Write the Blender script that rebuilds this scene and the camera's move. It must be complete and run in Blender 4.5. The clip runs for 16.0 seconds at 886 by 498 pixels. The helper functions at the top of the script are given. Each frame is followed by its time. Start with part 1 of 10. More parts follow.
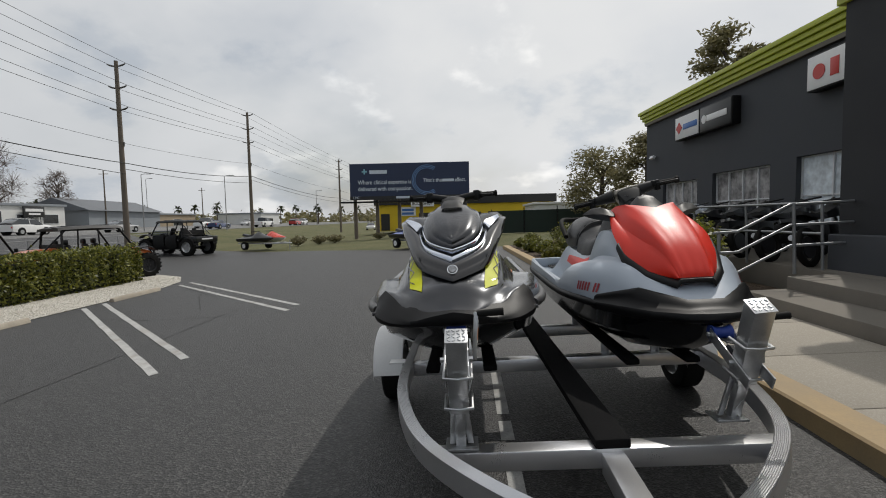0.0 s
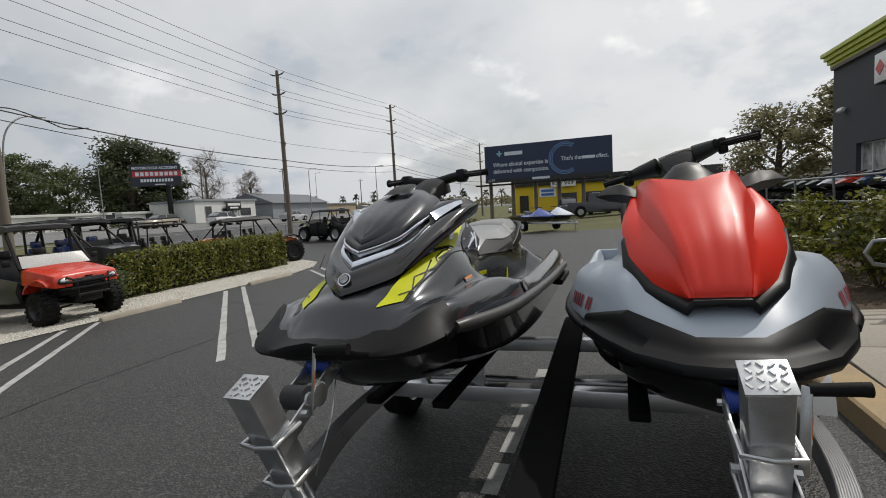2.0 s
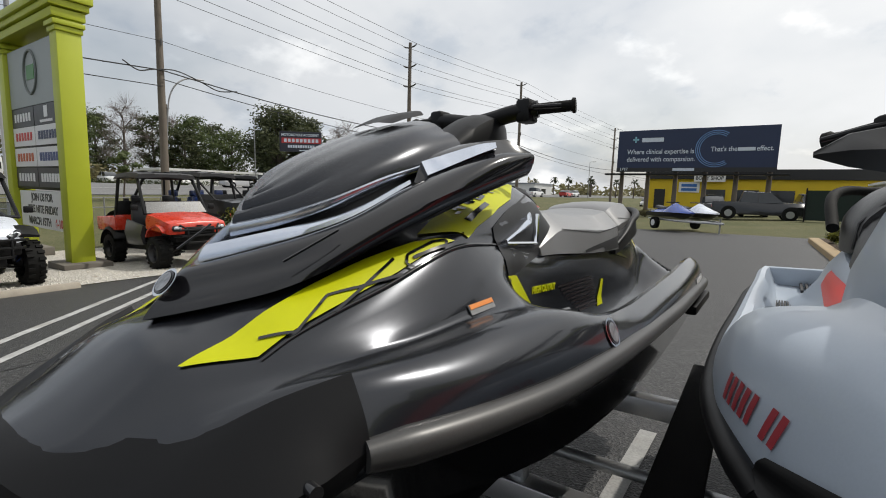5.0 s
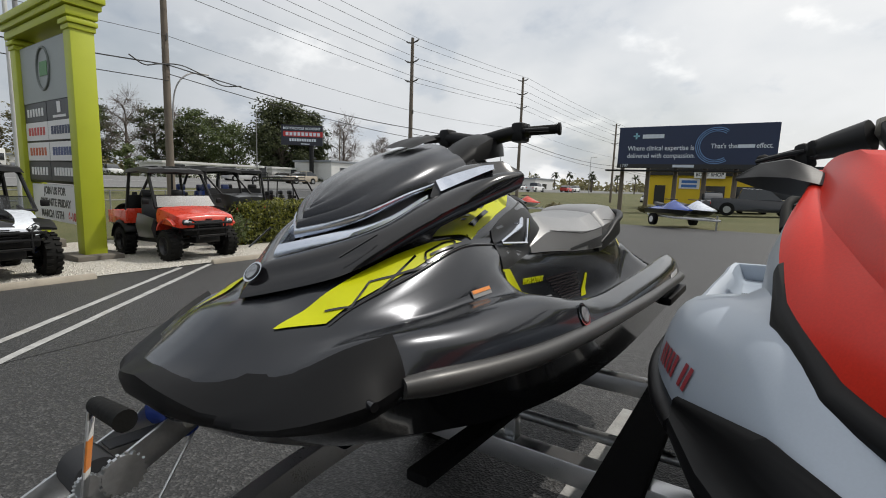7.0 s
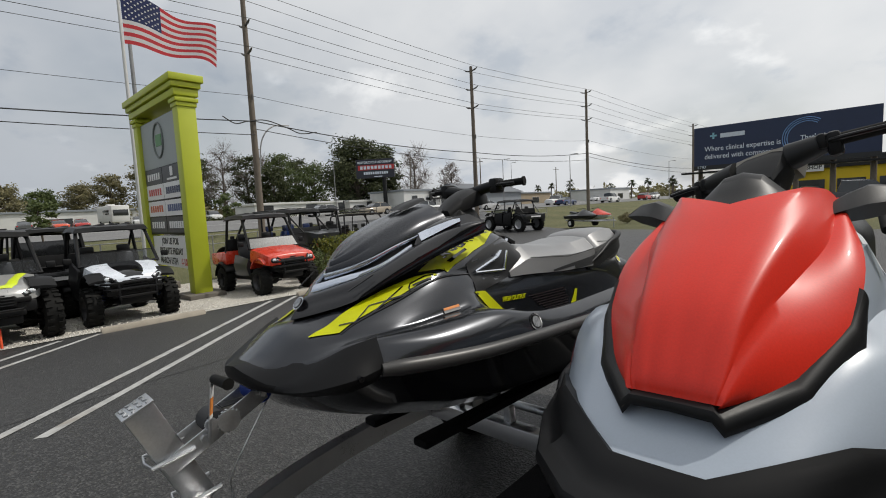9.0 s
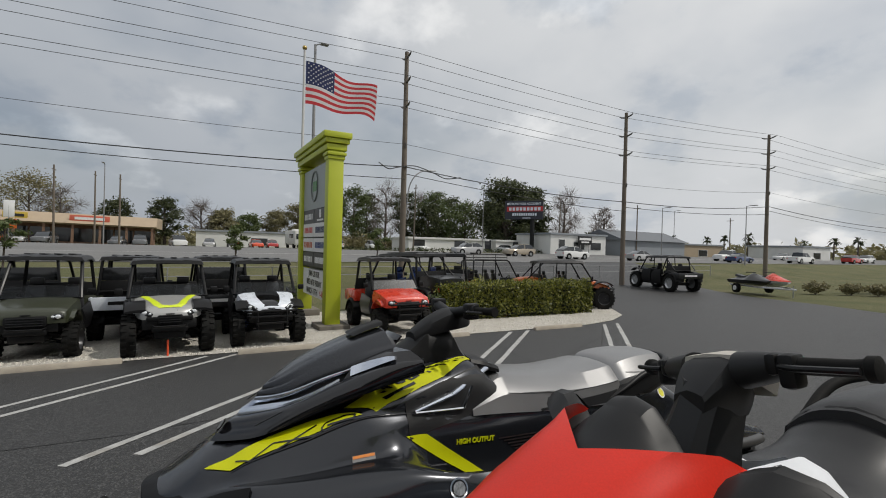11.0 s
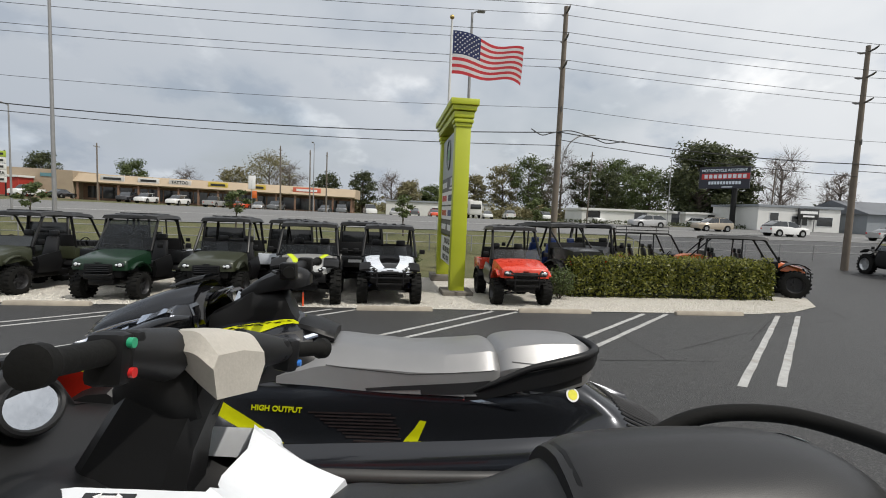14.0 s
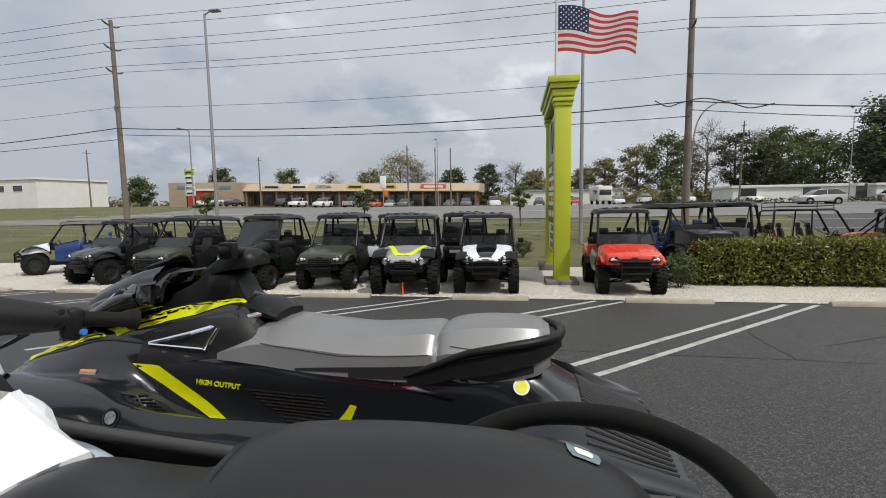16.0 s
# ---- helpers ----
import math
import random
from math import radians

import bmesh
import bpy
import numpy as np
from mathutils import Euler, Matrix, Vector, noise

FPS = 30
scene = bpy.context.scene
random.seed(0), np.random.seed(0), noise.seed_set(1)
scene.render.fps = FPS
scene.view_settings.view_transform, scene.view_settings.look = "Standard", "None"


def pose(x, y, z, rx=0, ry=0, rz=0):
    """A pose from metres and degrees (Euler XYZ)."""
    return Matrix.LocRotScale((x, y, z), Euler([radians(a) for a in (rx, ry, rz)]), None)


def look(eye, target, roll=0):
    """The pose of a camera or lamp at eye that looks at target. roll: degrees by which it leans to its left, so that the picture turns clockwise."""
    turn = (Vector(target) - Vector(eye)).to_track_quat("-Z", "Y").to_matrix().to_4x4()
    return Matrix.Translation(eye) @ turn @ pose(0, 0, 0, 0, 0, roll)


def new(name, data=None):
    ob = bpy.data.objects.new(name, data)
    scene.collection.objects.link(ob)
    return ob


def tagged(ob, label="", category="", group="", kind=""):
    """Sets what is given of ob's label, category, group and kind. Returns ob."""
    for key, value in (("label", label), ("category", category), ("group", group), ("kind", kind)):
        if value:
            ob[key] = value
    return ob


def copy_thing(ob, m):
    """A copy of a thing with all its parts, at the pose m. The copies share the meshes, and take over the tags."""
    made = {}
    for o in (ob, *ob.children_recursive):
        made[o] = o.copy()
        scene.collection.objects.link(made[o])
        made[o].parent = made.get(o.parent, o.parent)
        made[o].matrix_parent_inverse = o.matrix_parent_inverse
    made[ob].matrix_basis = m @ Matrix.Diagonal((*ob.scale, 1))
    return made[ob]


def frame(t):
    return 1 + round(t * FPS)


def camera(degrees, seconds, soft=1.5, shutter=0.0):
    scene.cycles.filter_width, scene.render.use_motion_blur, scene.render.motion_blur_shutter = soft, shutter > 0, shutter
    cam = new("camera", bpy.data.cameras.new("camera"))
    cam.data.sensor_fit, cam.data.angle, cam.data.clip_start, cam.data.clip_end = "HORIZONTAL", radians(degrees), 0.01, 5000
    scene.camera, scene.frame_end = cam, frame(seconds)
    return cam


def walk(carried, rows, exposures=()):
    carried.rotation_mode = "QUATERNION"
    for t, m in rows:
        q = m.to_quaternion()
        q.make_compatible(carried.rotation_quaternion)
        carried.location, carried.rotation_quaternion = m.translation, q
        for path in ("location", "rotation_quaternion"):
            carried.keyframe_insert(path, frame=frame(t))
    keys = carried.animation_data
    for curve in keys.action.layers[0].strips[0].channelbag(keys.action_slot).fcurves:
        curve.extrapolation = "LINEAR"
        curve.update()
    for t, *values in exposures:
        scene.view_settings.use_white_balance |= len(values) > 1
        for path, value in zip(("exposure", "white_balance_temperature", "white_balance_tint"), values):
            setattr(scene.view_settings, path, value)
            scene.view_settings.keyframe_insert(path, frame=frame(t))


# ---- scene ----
cam = camera(87.1, 16.0, soft=1.0)
PATH = [
    (0, (0.574, 0.282, 1.682), (0.471, 2.275, 1.552), -1.22),
    (0.5, (0.834, 0.417, 1.715), (0.635, 2.401, 1.554), -2.50),
    (1, (1.070, 0.648, 1.696), (0.703, 2.606, 1.511), -3.19),
    (1.5, (1.387, 0.929, 1.681), (0.836, 2.844, 1.509), -3.29),
    (2, (1.580, 1.227, 1.678), (0.860, 3.084, 1.497), -3.30),
    (2.5, (1.660, 1.567, 1.675), (0.830, 3.376, 1.485), -2.94),
    (3, (1.702, 1.876, 1.664), (0.793, 3.648, 1.480), -2.74),
    (3.5, (1.608, 2.118, 1.635), (0.597, 3.836, 1.467), -1.45),
    (4, (1.479, 2.344, 1.608), (0.390, 4.012, 1.434), -0.01),
    (4.2, (1.435, 2.428, 1.597), (0.320, 4.078, 1.407), 0.60),
    (6.3, (1.394, 2.504, 1.577), (0.241, 4.108, 1.267), 1.95),
    (6.5, (1.434, 2.427, 1.587), (0.294, 4.041, 1.277), 2.05),
    (7, (1.572, 2.205, 1.637), (0.416, 3.814, 1.363), 2.04),
    (7.5, (1.738, 2.017, 1.672), (0.517, 3.587, 1.464), 1.28),
    (8, (1.890, 1.907, 1.690), (0.616, 3.435, 1.487), 0.50),
    (8.5, (2.053, 1.887, 1.696), (0.748, 3.387, 1.477), -2.01),
    (8.7, (2.143, 1.906, 1.715), (0.799, 3.372, 1.504), -2.55),
    (10.8, (2.643, 2.712, 2.173), (0.894, 3.683, 2.172), 0.58),
    (11, (2.690, 2.804, 2.188), (0.906, 3.709, 2.176), 1.47),
    (11.5, (2.716, 3.017, 2.174), (0.863, 3.767, 2.124), 3.11),
    (12, (2.780, 3.294, 2.181), (0.875, 3.896, 2.089), 4.04),
    (12.5, (2.864, 3.647, 2.179), (0.927, 4.122, 2.037), 3.41),
    (13, (2.839, 3.946, 2.164), (0.883, 4.317, 1.982), 2.49),
    (13.5, (2.812, 4.222, 2.171), (0.840, 4.505, 1.997), 2.15),
    (14, (2.838, 4.518, 2.164), (0.852, 4.695, 2.003), 2.30),
    (14.5, (2.793, 4.769, 2.135), (0.804, 4.884, 1.963), 1.94),
    (15, (2.696, 4.985, 2.124), (0.706, 5.002, 1.925), 1.26),
    (15.5, (2.628, 5.219, 2.097), (0.649, 5.016, 1.887), 0.11),
    (16, (2.605, 5.404, 2.075), (0.652, 5.029, 1.873), -0.93),
]
EXPOSURES = [(0, -0.4), (2, -0.34), (4, -0.18), (6.5, -0.02), (7.2, -0.2), (8.5, -0.24), (11, -0.42), (12.2, -0.16), (13, -0.05), (16, -0.02)]
walk(cam, [(t, look(eye, target, roll)) for t, eye, target, roll in PATH], EXPOSURES)

# ---- world, sun and exposure ----
SUN_DIR = Vector((0.42, 0.60, 1.0)).normalized()
world = bpy.data.worlds.new("sky_world")
scene.world = world
world.use_nodes = True
wn, wl = world.node_tree.nodes, world.node_tree.links
wn.clear()
w_out = wn.new("ShaderNodeOutputWorld")
w_bg = wn.new("ShaderNodeBackground")
w_sky = wn.new("ShaderNodeTexSky")
w_sky.sky_type = 'NISHITA'
w_sky.sun_disc = False
w_sky.sun_elevation = math.asin(SUN_DIR.z)
w_sky.sun_rotation = math.atan2(SUN_DIR.x, SUN_DIR.y)
w_sky.air_density, w_sky.dust_density, w_sky.ozone_density = 1.3, 3.0, 1.0
w_bg.inputs["Strength"].default_value = 0.095
# thin high cloud with darker cumulus on a stretched dome projection
w_tc = wn.new("ShaderNodeTexCoord")
w_sep = wn.new("ShaderNodeSeparateXYZ")
wl.new(w_tc.outputs["Generated"], w_sep.inputs[0])
w_den = wn.new("ShaderNodeMath"); w_den.operation = 'ADD'; w_den.inputs[1].default_value = 0.42
wl.new(w_sep.outputs["Z"], w_den.inputs[0])
w_dx = wn.new("ShaderNodeMath"); w_dx.operation = 'DIVIDE'
w_dy = wn.new("ShaderNodeMath"); w_dy.operation = 'DIVIDE'
wl.new(w_sep.outputs["X"], w_dx.inputs[0]); wl.new(w_den.outputs[0], w_dx.inputs[1])
wl.new(w_sep.outputs["Y"], w_dy.inputs[0]); wl.new(w_den.outputs[0], w_dy.inputs[1])
w_com = wn.new("ShaderNodeCombineXYZ")
wl.new(w_dx.outputs[0], w_com.inputs[0]); wl.new(w_dy.outputs[0], w_com.inputs[1])


def sky_noise(scale, detail, rough, lo, hi, offset):
    mp = wn.new("ShaderNodeMapping"); mp.inputs["Location"].default_value = offset
    wl.new(w_com.outputs[0], mp.inputs[0])
    nz = wn.new("ShaderNodeTexNoise")
    nz.inputs["Scale"].default_value, nz.inputs["Detail"].default_value, nz.inputs["Roughness"].default_value = scale, detail, rough
    wl.new(mp.outputs[0], nz.inputs["Vector"])
    rp = wn.new("ShaderNodeMapRange"); rp.interpolation_type = 'SMOOTHSTEP'
    rp.inputs["From Min"].default_value, rp.inputs["From Max"].default_value = lo, hi
    wl.new(nz.outputs["Fac"], rp.inputs["Value"])
    return rp.outputs[0]


def sky_value(kind, a, b):
    mn = wn.new("ShaderNodeVectorMath"); mn.operation = kind
    wl.new(a, mn.inputs[0]); mn.inputs[1].default_value = b
    return mn.outputs["Value"]


# the thin overcast is brighter towards the sun
glow = wn.new("ShaderNodeMapRange"); glow.interpolation_type = 'SMOOTHSTEP'
glow.inputs["From Min"].default_value, glow.inputs["From Max"].default_value = -0.75, 0.95
wl.new(sky_value('DOT_PRODUCT', w_tc.outputs["Generated"], SUN_DIR), glow.inputs["Value"])
veil_color = wn.new("ShaderNodeMix"); veil_color.data_type = 'RGBA'
wl.new(glow.outputs[0], veil_color.inputs["Factor"])
veil_color.inputs["A"].default_value, veil_color.inputs["B"].default_value = (4.6, 5.1, 5.8, 1), (10.8, 10.9, 10.95, 1)
veil = sky_noise(1.3, 5, 0.5, 0.15, 0.60, (2.3, 0.7, 0))
veil.node.inputs["To Min"].default_value = 0.34
veil_mix = wn.new("ShaderNodeMix"); veil_mix.data_type = 'RGBA'
wl.new(veil, veil_mix.inputs["Factor"]); wl.new(w_sky.outputs[0], veil_mix.inputs["A"]); wl.new(veil_color.outputs["Result"], veil_mix.inputs["B"])
puffs = sky_noise(2.6, 9, 0.55, 0.53, 0.66, (5.1, 3.3, 0))
whites = sky_noise(3.1, 8, 0.52, 0.56, 0.70, (1.7, 8.2, 0))
dim = wn.new("ShaderNodeMix"); dim.data_type = 'RGBA'; dim.blend_type = 'MULTIPLY'
wl.new(puffs, dim.inputs["Factor"]); wl.new(veil_mix.outputs["Result"], dim.inputs["A"]); dim.inputs["B"].default_value = (0.81, 0.845, 0.89, 1)
lit = wn.new("ShaderNodeMix"); lit.data_type = 'RGBA'; lit.blend_type = 'MULTIPLY'
wl.new(whites, lit.inputs["Factor"]); wl.new(dim.outputs["Result"], lit.inputs["A"]); lit.inputs["B"].default_value = (1.36, 1.33, 1.29, 1)
c_sky = lit.outputs["Result"]
wl.new(c_sky, w_bg.inputs["Color"])
wl.new(w_bg.outputs[0], w_out.inputs[0])

sun_data = bpy.data.lights.new("sun", 'SUN')
sun_data.energy, sun_data.angle, sun_data.color = 2.9, radians(0.9), (1.0, 0.955, 0.88)
sun = new("sun", sun_data)
sun.matrix_world = look(SUN_DIR * 60, (0, 0, 0))


# ---- materials ----
MATS = {}


def mat(name, color, rough=0.5, metal=0.0, vary=0.12, scale=6.0, fine=60.0, bump=0.0, coat=0.0, spec=0.5, emit=None, strength=0.0, dirt=0.0, rvary=0.12, distance=0.004):
    """A procedural surface: base colour with variation at two scales, roughness variation and fine relief."""
    if name in MATS:
        return MATS[name]
    m = bpy.data.materials.new(name)
    m.use_nodes = True
    n, l = m.node_tree.nodes, m.node_tree.links
    b = n["Principled BSDF"]
    tc = n.new("ShaderNodeTexCoord")
    big, small = n.new("ShaderNodeTexNoise"), n.new("ShaderNodeTexNoise")
    big.inputs["Scale"].default_value, big.inputs["Detail"].default_value = scale, 4
    small.inputs["Scale"].default_value, small.inputs["Detail"].default_value = fine, 3
    for t in (big, small):
        l.new(tc.outputs["Object"], t.inputs["Vector"])
    add = n.new("ShaderNodeMath"); add.operation = 'MULTIPLY_ADD'; add.inputs[1].default_value = 0.6
    l.new(big.outputs["Fac"], add.inputs[0])
    half = n.new("ShaderNodeMath"); half.operation = 'MULTIPLY'; half.inputs[1].default_value = 0.4
    l.new(small.outputs["Fac"], half.inputs[0]); l.new(half.outputs[0], add.inputs[2])
    ramp = n.new("ShaderNodeMapRange")
    ramp.inputs["From Min"].default_value, ramp.inputs["From Max"].default_value = 0.3, 0.7
    ramp.inputs["To Min"].default_value, ramp.inputs["To Max"].default_value = 1 - vary, 1 + vary
    l.new(add.outputs[0], ramp.inputs["Value"])
    mul = n.new("ShaderNodeVectorMath"); mul.operation = 'SCALE'
    mul.inputs[0].default_value = color
    l.new(ramp.outputs[0], mul.inputs["Scale"])
    col = mul.outputs[0]
    if dirt:
        dn = n.new("ShaderNodeTexNoise"); dn.inputs["Scale"].default_value = scale * 0.35; dn.inputs["Detail"].default_value = 8
        l.new(tc.outputs["Object"], dn.inputs["Vector"])
        dr = n.new("ShaderNodeMapRange"); dr.inputs["From Min"].default_value, dr.inputs["From Max"].default_value = 0.52, 0.75
        dr.inputs["To Max"].default_value = dirt
        l.new(dn.outputs["Fac"], dr.inputs["Value"])
        mx = n.new("ShaderNodeMix"); mx.data_type = 'RGBA'
        l.new(dr.outputs[0], mx.inputs["Factor"]); l.new(col, mx.inputs["A"])
        mx.inputs["B"].default_value = (0.19, 0.16, 0.12, 1)
        col = mx.outputs["Result"]
    l.new(col, b.inputs["Base Color"])
    rr = n.new("ShaderNodeMapRange")
    rr.inputs["From Min"].default_value, rr.inputs["From Max"].default_value = 0.3, 0.7
    rr.inputs["To Min"].default_value, rr.inputs["To Max"].default_value = max(0.02, rough * (1 - rvary)), min(1, rough * (1 + rvary))
    l.new(add.outputs[0], rr.inputs["Value"]); l.new(rr.outputs[0], b.inputs["Roughness"])
    b.inputs["Metallic"].default_value = metal
    b.inputs["Specular IOR Level"].default_value = spec
    b.inputs["Coat Weight"].default_value = coat
    b.inputs["Coat Roughness"].default_value = 0.06
    if bump:
        bp = n.new("ShaderNodeBump"); bp.inputs["Strength"].default_value = bump; bp.inputs["Distance"].default_value = distance
        l.new(small.outputs["Fac"], bp.inputs["Height"]); l.new(bp.outputs[0], b.inputs["Normal"])
    if emit:
        b.inputs["Emission Color"].default_value = (*emit, 1); b.inputs["Emission Strength"].default_value = strength
    MATS[name] = m
    return m


def glass(name, tint=(0.9, 0.95, 0.97), rough=0.03, alpha=0.25):
    """Thin sheet glazing: mostly clear, with a mirror-like gloss."""
    if name in MATS:
        return MATS[name]
    m = bpy.data.materials.new(name); m.use_nodes = True
    n, l = m.node_tree.nodes, m.node_tree.links
    n.clear()
    out = n.new("ShaderNodeOutputMaterial"); mix = n.new("ShaderNodeMixShader")
    tr = n.new("ShaderNodeBsdfTransparent"); tr.inputs[0].default_value = (*tint, 1)
    pr = n.new("ShaderNodeBsdfPrincipled"); pr.inputs["Base Color"].default_value = (0.05, 0.055, 0.06, 1); pr.inputs["Roughness"].default_value = rough
    fr = n.new("ShaderNodeLayerWeight"); fr.inputs[0].default_value = 0.3
    mr = n.new("ShaderNodeMapRange"); mr.inputs["To Min"].default_value = alpha; mr.inputs["To Max"].default_value = 0.95
    l.new(fr.outputs["Fresnel"], mr.inputs["Value"]); l.new(mr.outputs[0], mix.inputs[0])
    l.new(tr.outputs[0], mix.inputs[1]); l.new(pr.outputs[0], mix.inputs[2]); l.new(mix.outputs[0], out.inputs[0])
    MATS[name] = m
    return m


BLACK_PLASTIC = mat("black_plastic", (0.0065, 0.0065, 0.007), 0.45, vary=0.2, scale=3, fine=240, bump=0.12, distance=0.001, spec=0.25)
BLACK_GLOSS = mat("black_gloss", (0.007, 0.007, 0.008), 0.10, coat=0.4, vary=0.15, scale=2)
RUBBER = mat("tyre_rubber", (0.0075, 0.0075, 0.007), 0.75, vary=0.25, scale=9, fine=90, bump=0.25, dirt=0.03, spec=0.18)
STEEL_DARK = mat("black_steel", (0.007, 0.007, 0.0075), 0.38, metal=0.05, vary=0.15, scale=4, spec=0.3)
GALV = mat("galvanised_steel", (0.56, 0.57, 0.58), 0.33, metal=0.9, vary=0.14, scale=14, fine=130, bump=0.06, distance=0.001, dirt=0.12)
ALU = mat("aluminium", (0.70, 0.70, 0.71), 0.30, metal=0.92, vary=0.08, scale=5, fine=200, bump=0.04, distance=0.001)
CHROME = mat("chrome", (0.75, 0.77, 0.8), 0.08, metal=1.0, vary=0.05)
WHITE_PAINT = mat("white_paint", (0.78, 0.78, 0.77), 0.35, vary=0.05, scale=3)
CONCRETE = mat("concrete", (0.155, 0.14, 0.118), 0.85, vary=0.16, scale=2.5, fine=70, bump=0.25, dirt=0.2, distance=0.003)
CLEAR = glass("clear_glass")
LENS = glass("lens_glass", alpha=0.35)


# ---- mesh helpers ----
def thing(name, m, label, category, group="", kind=""):
    ob = new(name)
    ob.matrix_world = m
    return tagged(ob, label, category, group, kind)


def part(name, bm, material, parent=None, label="", smooth=40, m=None):
    """Links a bmesh as one mesh object under a thing or under a part."""
    me = bpy.data.meshes.new(name)
    bmesh.ops.recalc_face_normals(bm, faces=bm.faces)
    if smooth:
        for f in bm.faces:
            f.smooth = True
        lim = radians(smooth)
        for e in bm.edges:
            if len(e.link_faces) == 2 and e.calc_face_angle(0) > lim:
                e.smooth = False
    bm.to_mesh(me)
    bm.free()
    for mm in (material if isinstance(material, (list, tuple)) else [material]):
        me.materials.append(mm)
    ob = new(name, me)
    if m is not None:
        ob.matrix_basis = m
    if parent is not None:
        ob.parent = parent
    if label:
        tagged(ob, label)
    return ob


def share(name, me, parent, m):
    ob = new(name, me)
    ob.parent = parent
    ob.matrix_basis = m
    return ob


def box(bm, c, s, bevel=0.0, rot=None, seg=2, taper=None):
    """An axis-aligned (or turned) block with rounded edges. taper: scale of the top in x and y."""
    r = bmesh.ops.create_cube(bm, size=1)
    vs = r["verts"]
    for v in vs:
        if taper and v.co.z > 0:
            v.co.x *= taper[0]; v.co.y *= taper[1]
        v.co = Vector((v.co.x * s[0], v.co.y * s[1], v.co.z * s[2]))
    if bevel:
        es = list({e for v in vs for e in v.link_edges})
        g = bmesh.ops.bevel(bm, geom=es, offset=bevel, segments=seg, affect='EDGES', profile=0.5)
        vs = list({v for f in g["faces"] for v in f.verts} | {v for v in vs if v.is_valid})
    mm = Matrix.Translation(c) @ (rot.to_matrix().to_4x4() if isinstance(rot, Euler) else (rot if rot is not None else Matrix()))
    bmesh.ops.transform(bm, matrix=mm, verts=vs)
    return vs


def bar(bm, a, b, w, h, bevel=0.004, up=(0, 0, 1)):
    """A rectangular bar from a to b."""
    a, b = Vector(a), Vector(b)
    d = b - a
    y = d.normalized()
    x = y.cross(Vector(up))
    x = x.normalized() if x.length > 1e-5 else Vector((1, 0, 0))
    z = x.cross(y)
    m = Matrix((x, y, z)).transposed().to_4x4()
    return box(bm, (a + b) / 2, (w, d.length, h), bevel, rot=m)


def tube(bm, pts, r, seg=10, cap=True, closed=False, taper=None):
    """A round tube along a line of points. taper: a radius for each point."""
    pts = [Vector(p) for p in pts]
    n = len(pts)
    rings = []
    side = None
    for i, p in enumerate(pts):
        if closed:
            d = pts[(i + 1) % n] - pts[i - 1]
        else:
            d = pts[min(i + 1, n - 1)] - pts[max(i - 1, 0)]
        d.normalize()
        if side is None:
            side = d.orthogonal().normalized()
        side = (side - d * side.dot(d))
        side = side.normalized() if side.length > 1e-6 else d.orthogonal().normalized()
        up = d.cross(side)
        rr = taper[i] if taper else r
        rings.append([bm.verts.new(p + (side * math.cos(2 * math.pi * k / seg) + up * math.sin(2 * math.pi * k / seg)) * rr) for k in range(seg)])
    for i in range(n if closed else n - 1):
        a, b = rings[i], rings[(i + 1) % n]
        for k in range(seg):
            bm.faces.new((a[k], a[(k + 1) % seg], b[(k + 1) % seg], b[k]))
    if cap and not closed:
        bm.faces.new(rings[0][::-1]); bm.faces.new(rings[-1])
    return rings


def rod(bm, a, b, r, seg=12, r2=None):
    return tube(bm, [a, b], r, seg, taper=[r, r2 if r2 is not None else r])


def spline(pts, n=6, closed=False):
    """Catmull-Rom points through pts (tuples of any length)."""
    P = [np.array(p, float) for p in pts]
    out = []
    m = len(P)
    for i in range(m if closed else m - 1):
        p0 = P[i - 1] if (i or closed) else 2 * P[0] - P[1]
        p1, p2 = P[i], P[(i + 1) % m]
        p3 = P[(i + 2) % m] if (i + 2 < m or closed) else 2 * P[-1] - P[-2]
        for k in range(n):
            t = k / n
            out.append(0.5 * (2 * p1 + (p2 - p0) * t + (2 * p0 - 5 * p1 + 4 * p2 - p3) * t * t + (3 * p1 - p0 - 3 * p2 + p3) * t ** 3))
    if not closed:
        out.append(P[-1])
    return out


def skin(bm, rows, close_u=False, cap=(False, False)):
    """Faces between rows of points of one length."""
    vr = [[bm.verts.new(p) for p in r] for r in rows]
    for a, b in zip(vr, vr[1:]):
        k = len(a)
        for i in range(k if close_u else k - 1):
            q = (a[i], a[(i + 1) % k], b[(i + 1) % k], b[i])
            bm.faces.new(q)
    if cap[0]:
        bm.faces.new(vr[0][::-1])
    if cap[1]:
        bm.faces.new(vr[-1])
    return vr


def sym_loft(bm, secs, n=5, m=1, cap=(True, True)):
    """A body symmetric in x from half sections: (y, [(x, z), ...] from the outer edge to the middle)."""
    flat = [[y] + [c for p in pts for c in p] for y, pts in secs]
    rows = []
    for f in spline(flat, n):
        y, v = f[0], f[1:].reshape(-1, 2)
        if m > 1:
            v = np.array(spline([tuple(q) for q in v], m))
        right = [(q[0], y, q[1]) for q in v[:-1]]
        left = [(-q[0], y, q[1]) for q in v[:-1]][::-1]
        rows.append(right + [(0, y, v[-1][1])] + left)
    skin(bm, rows, cap=cap)
    return bm


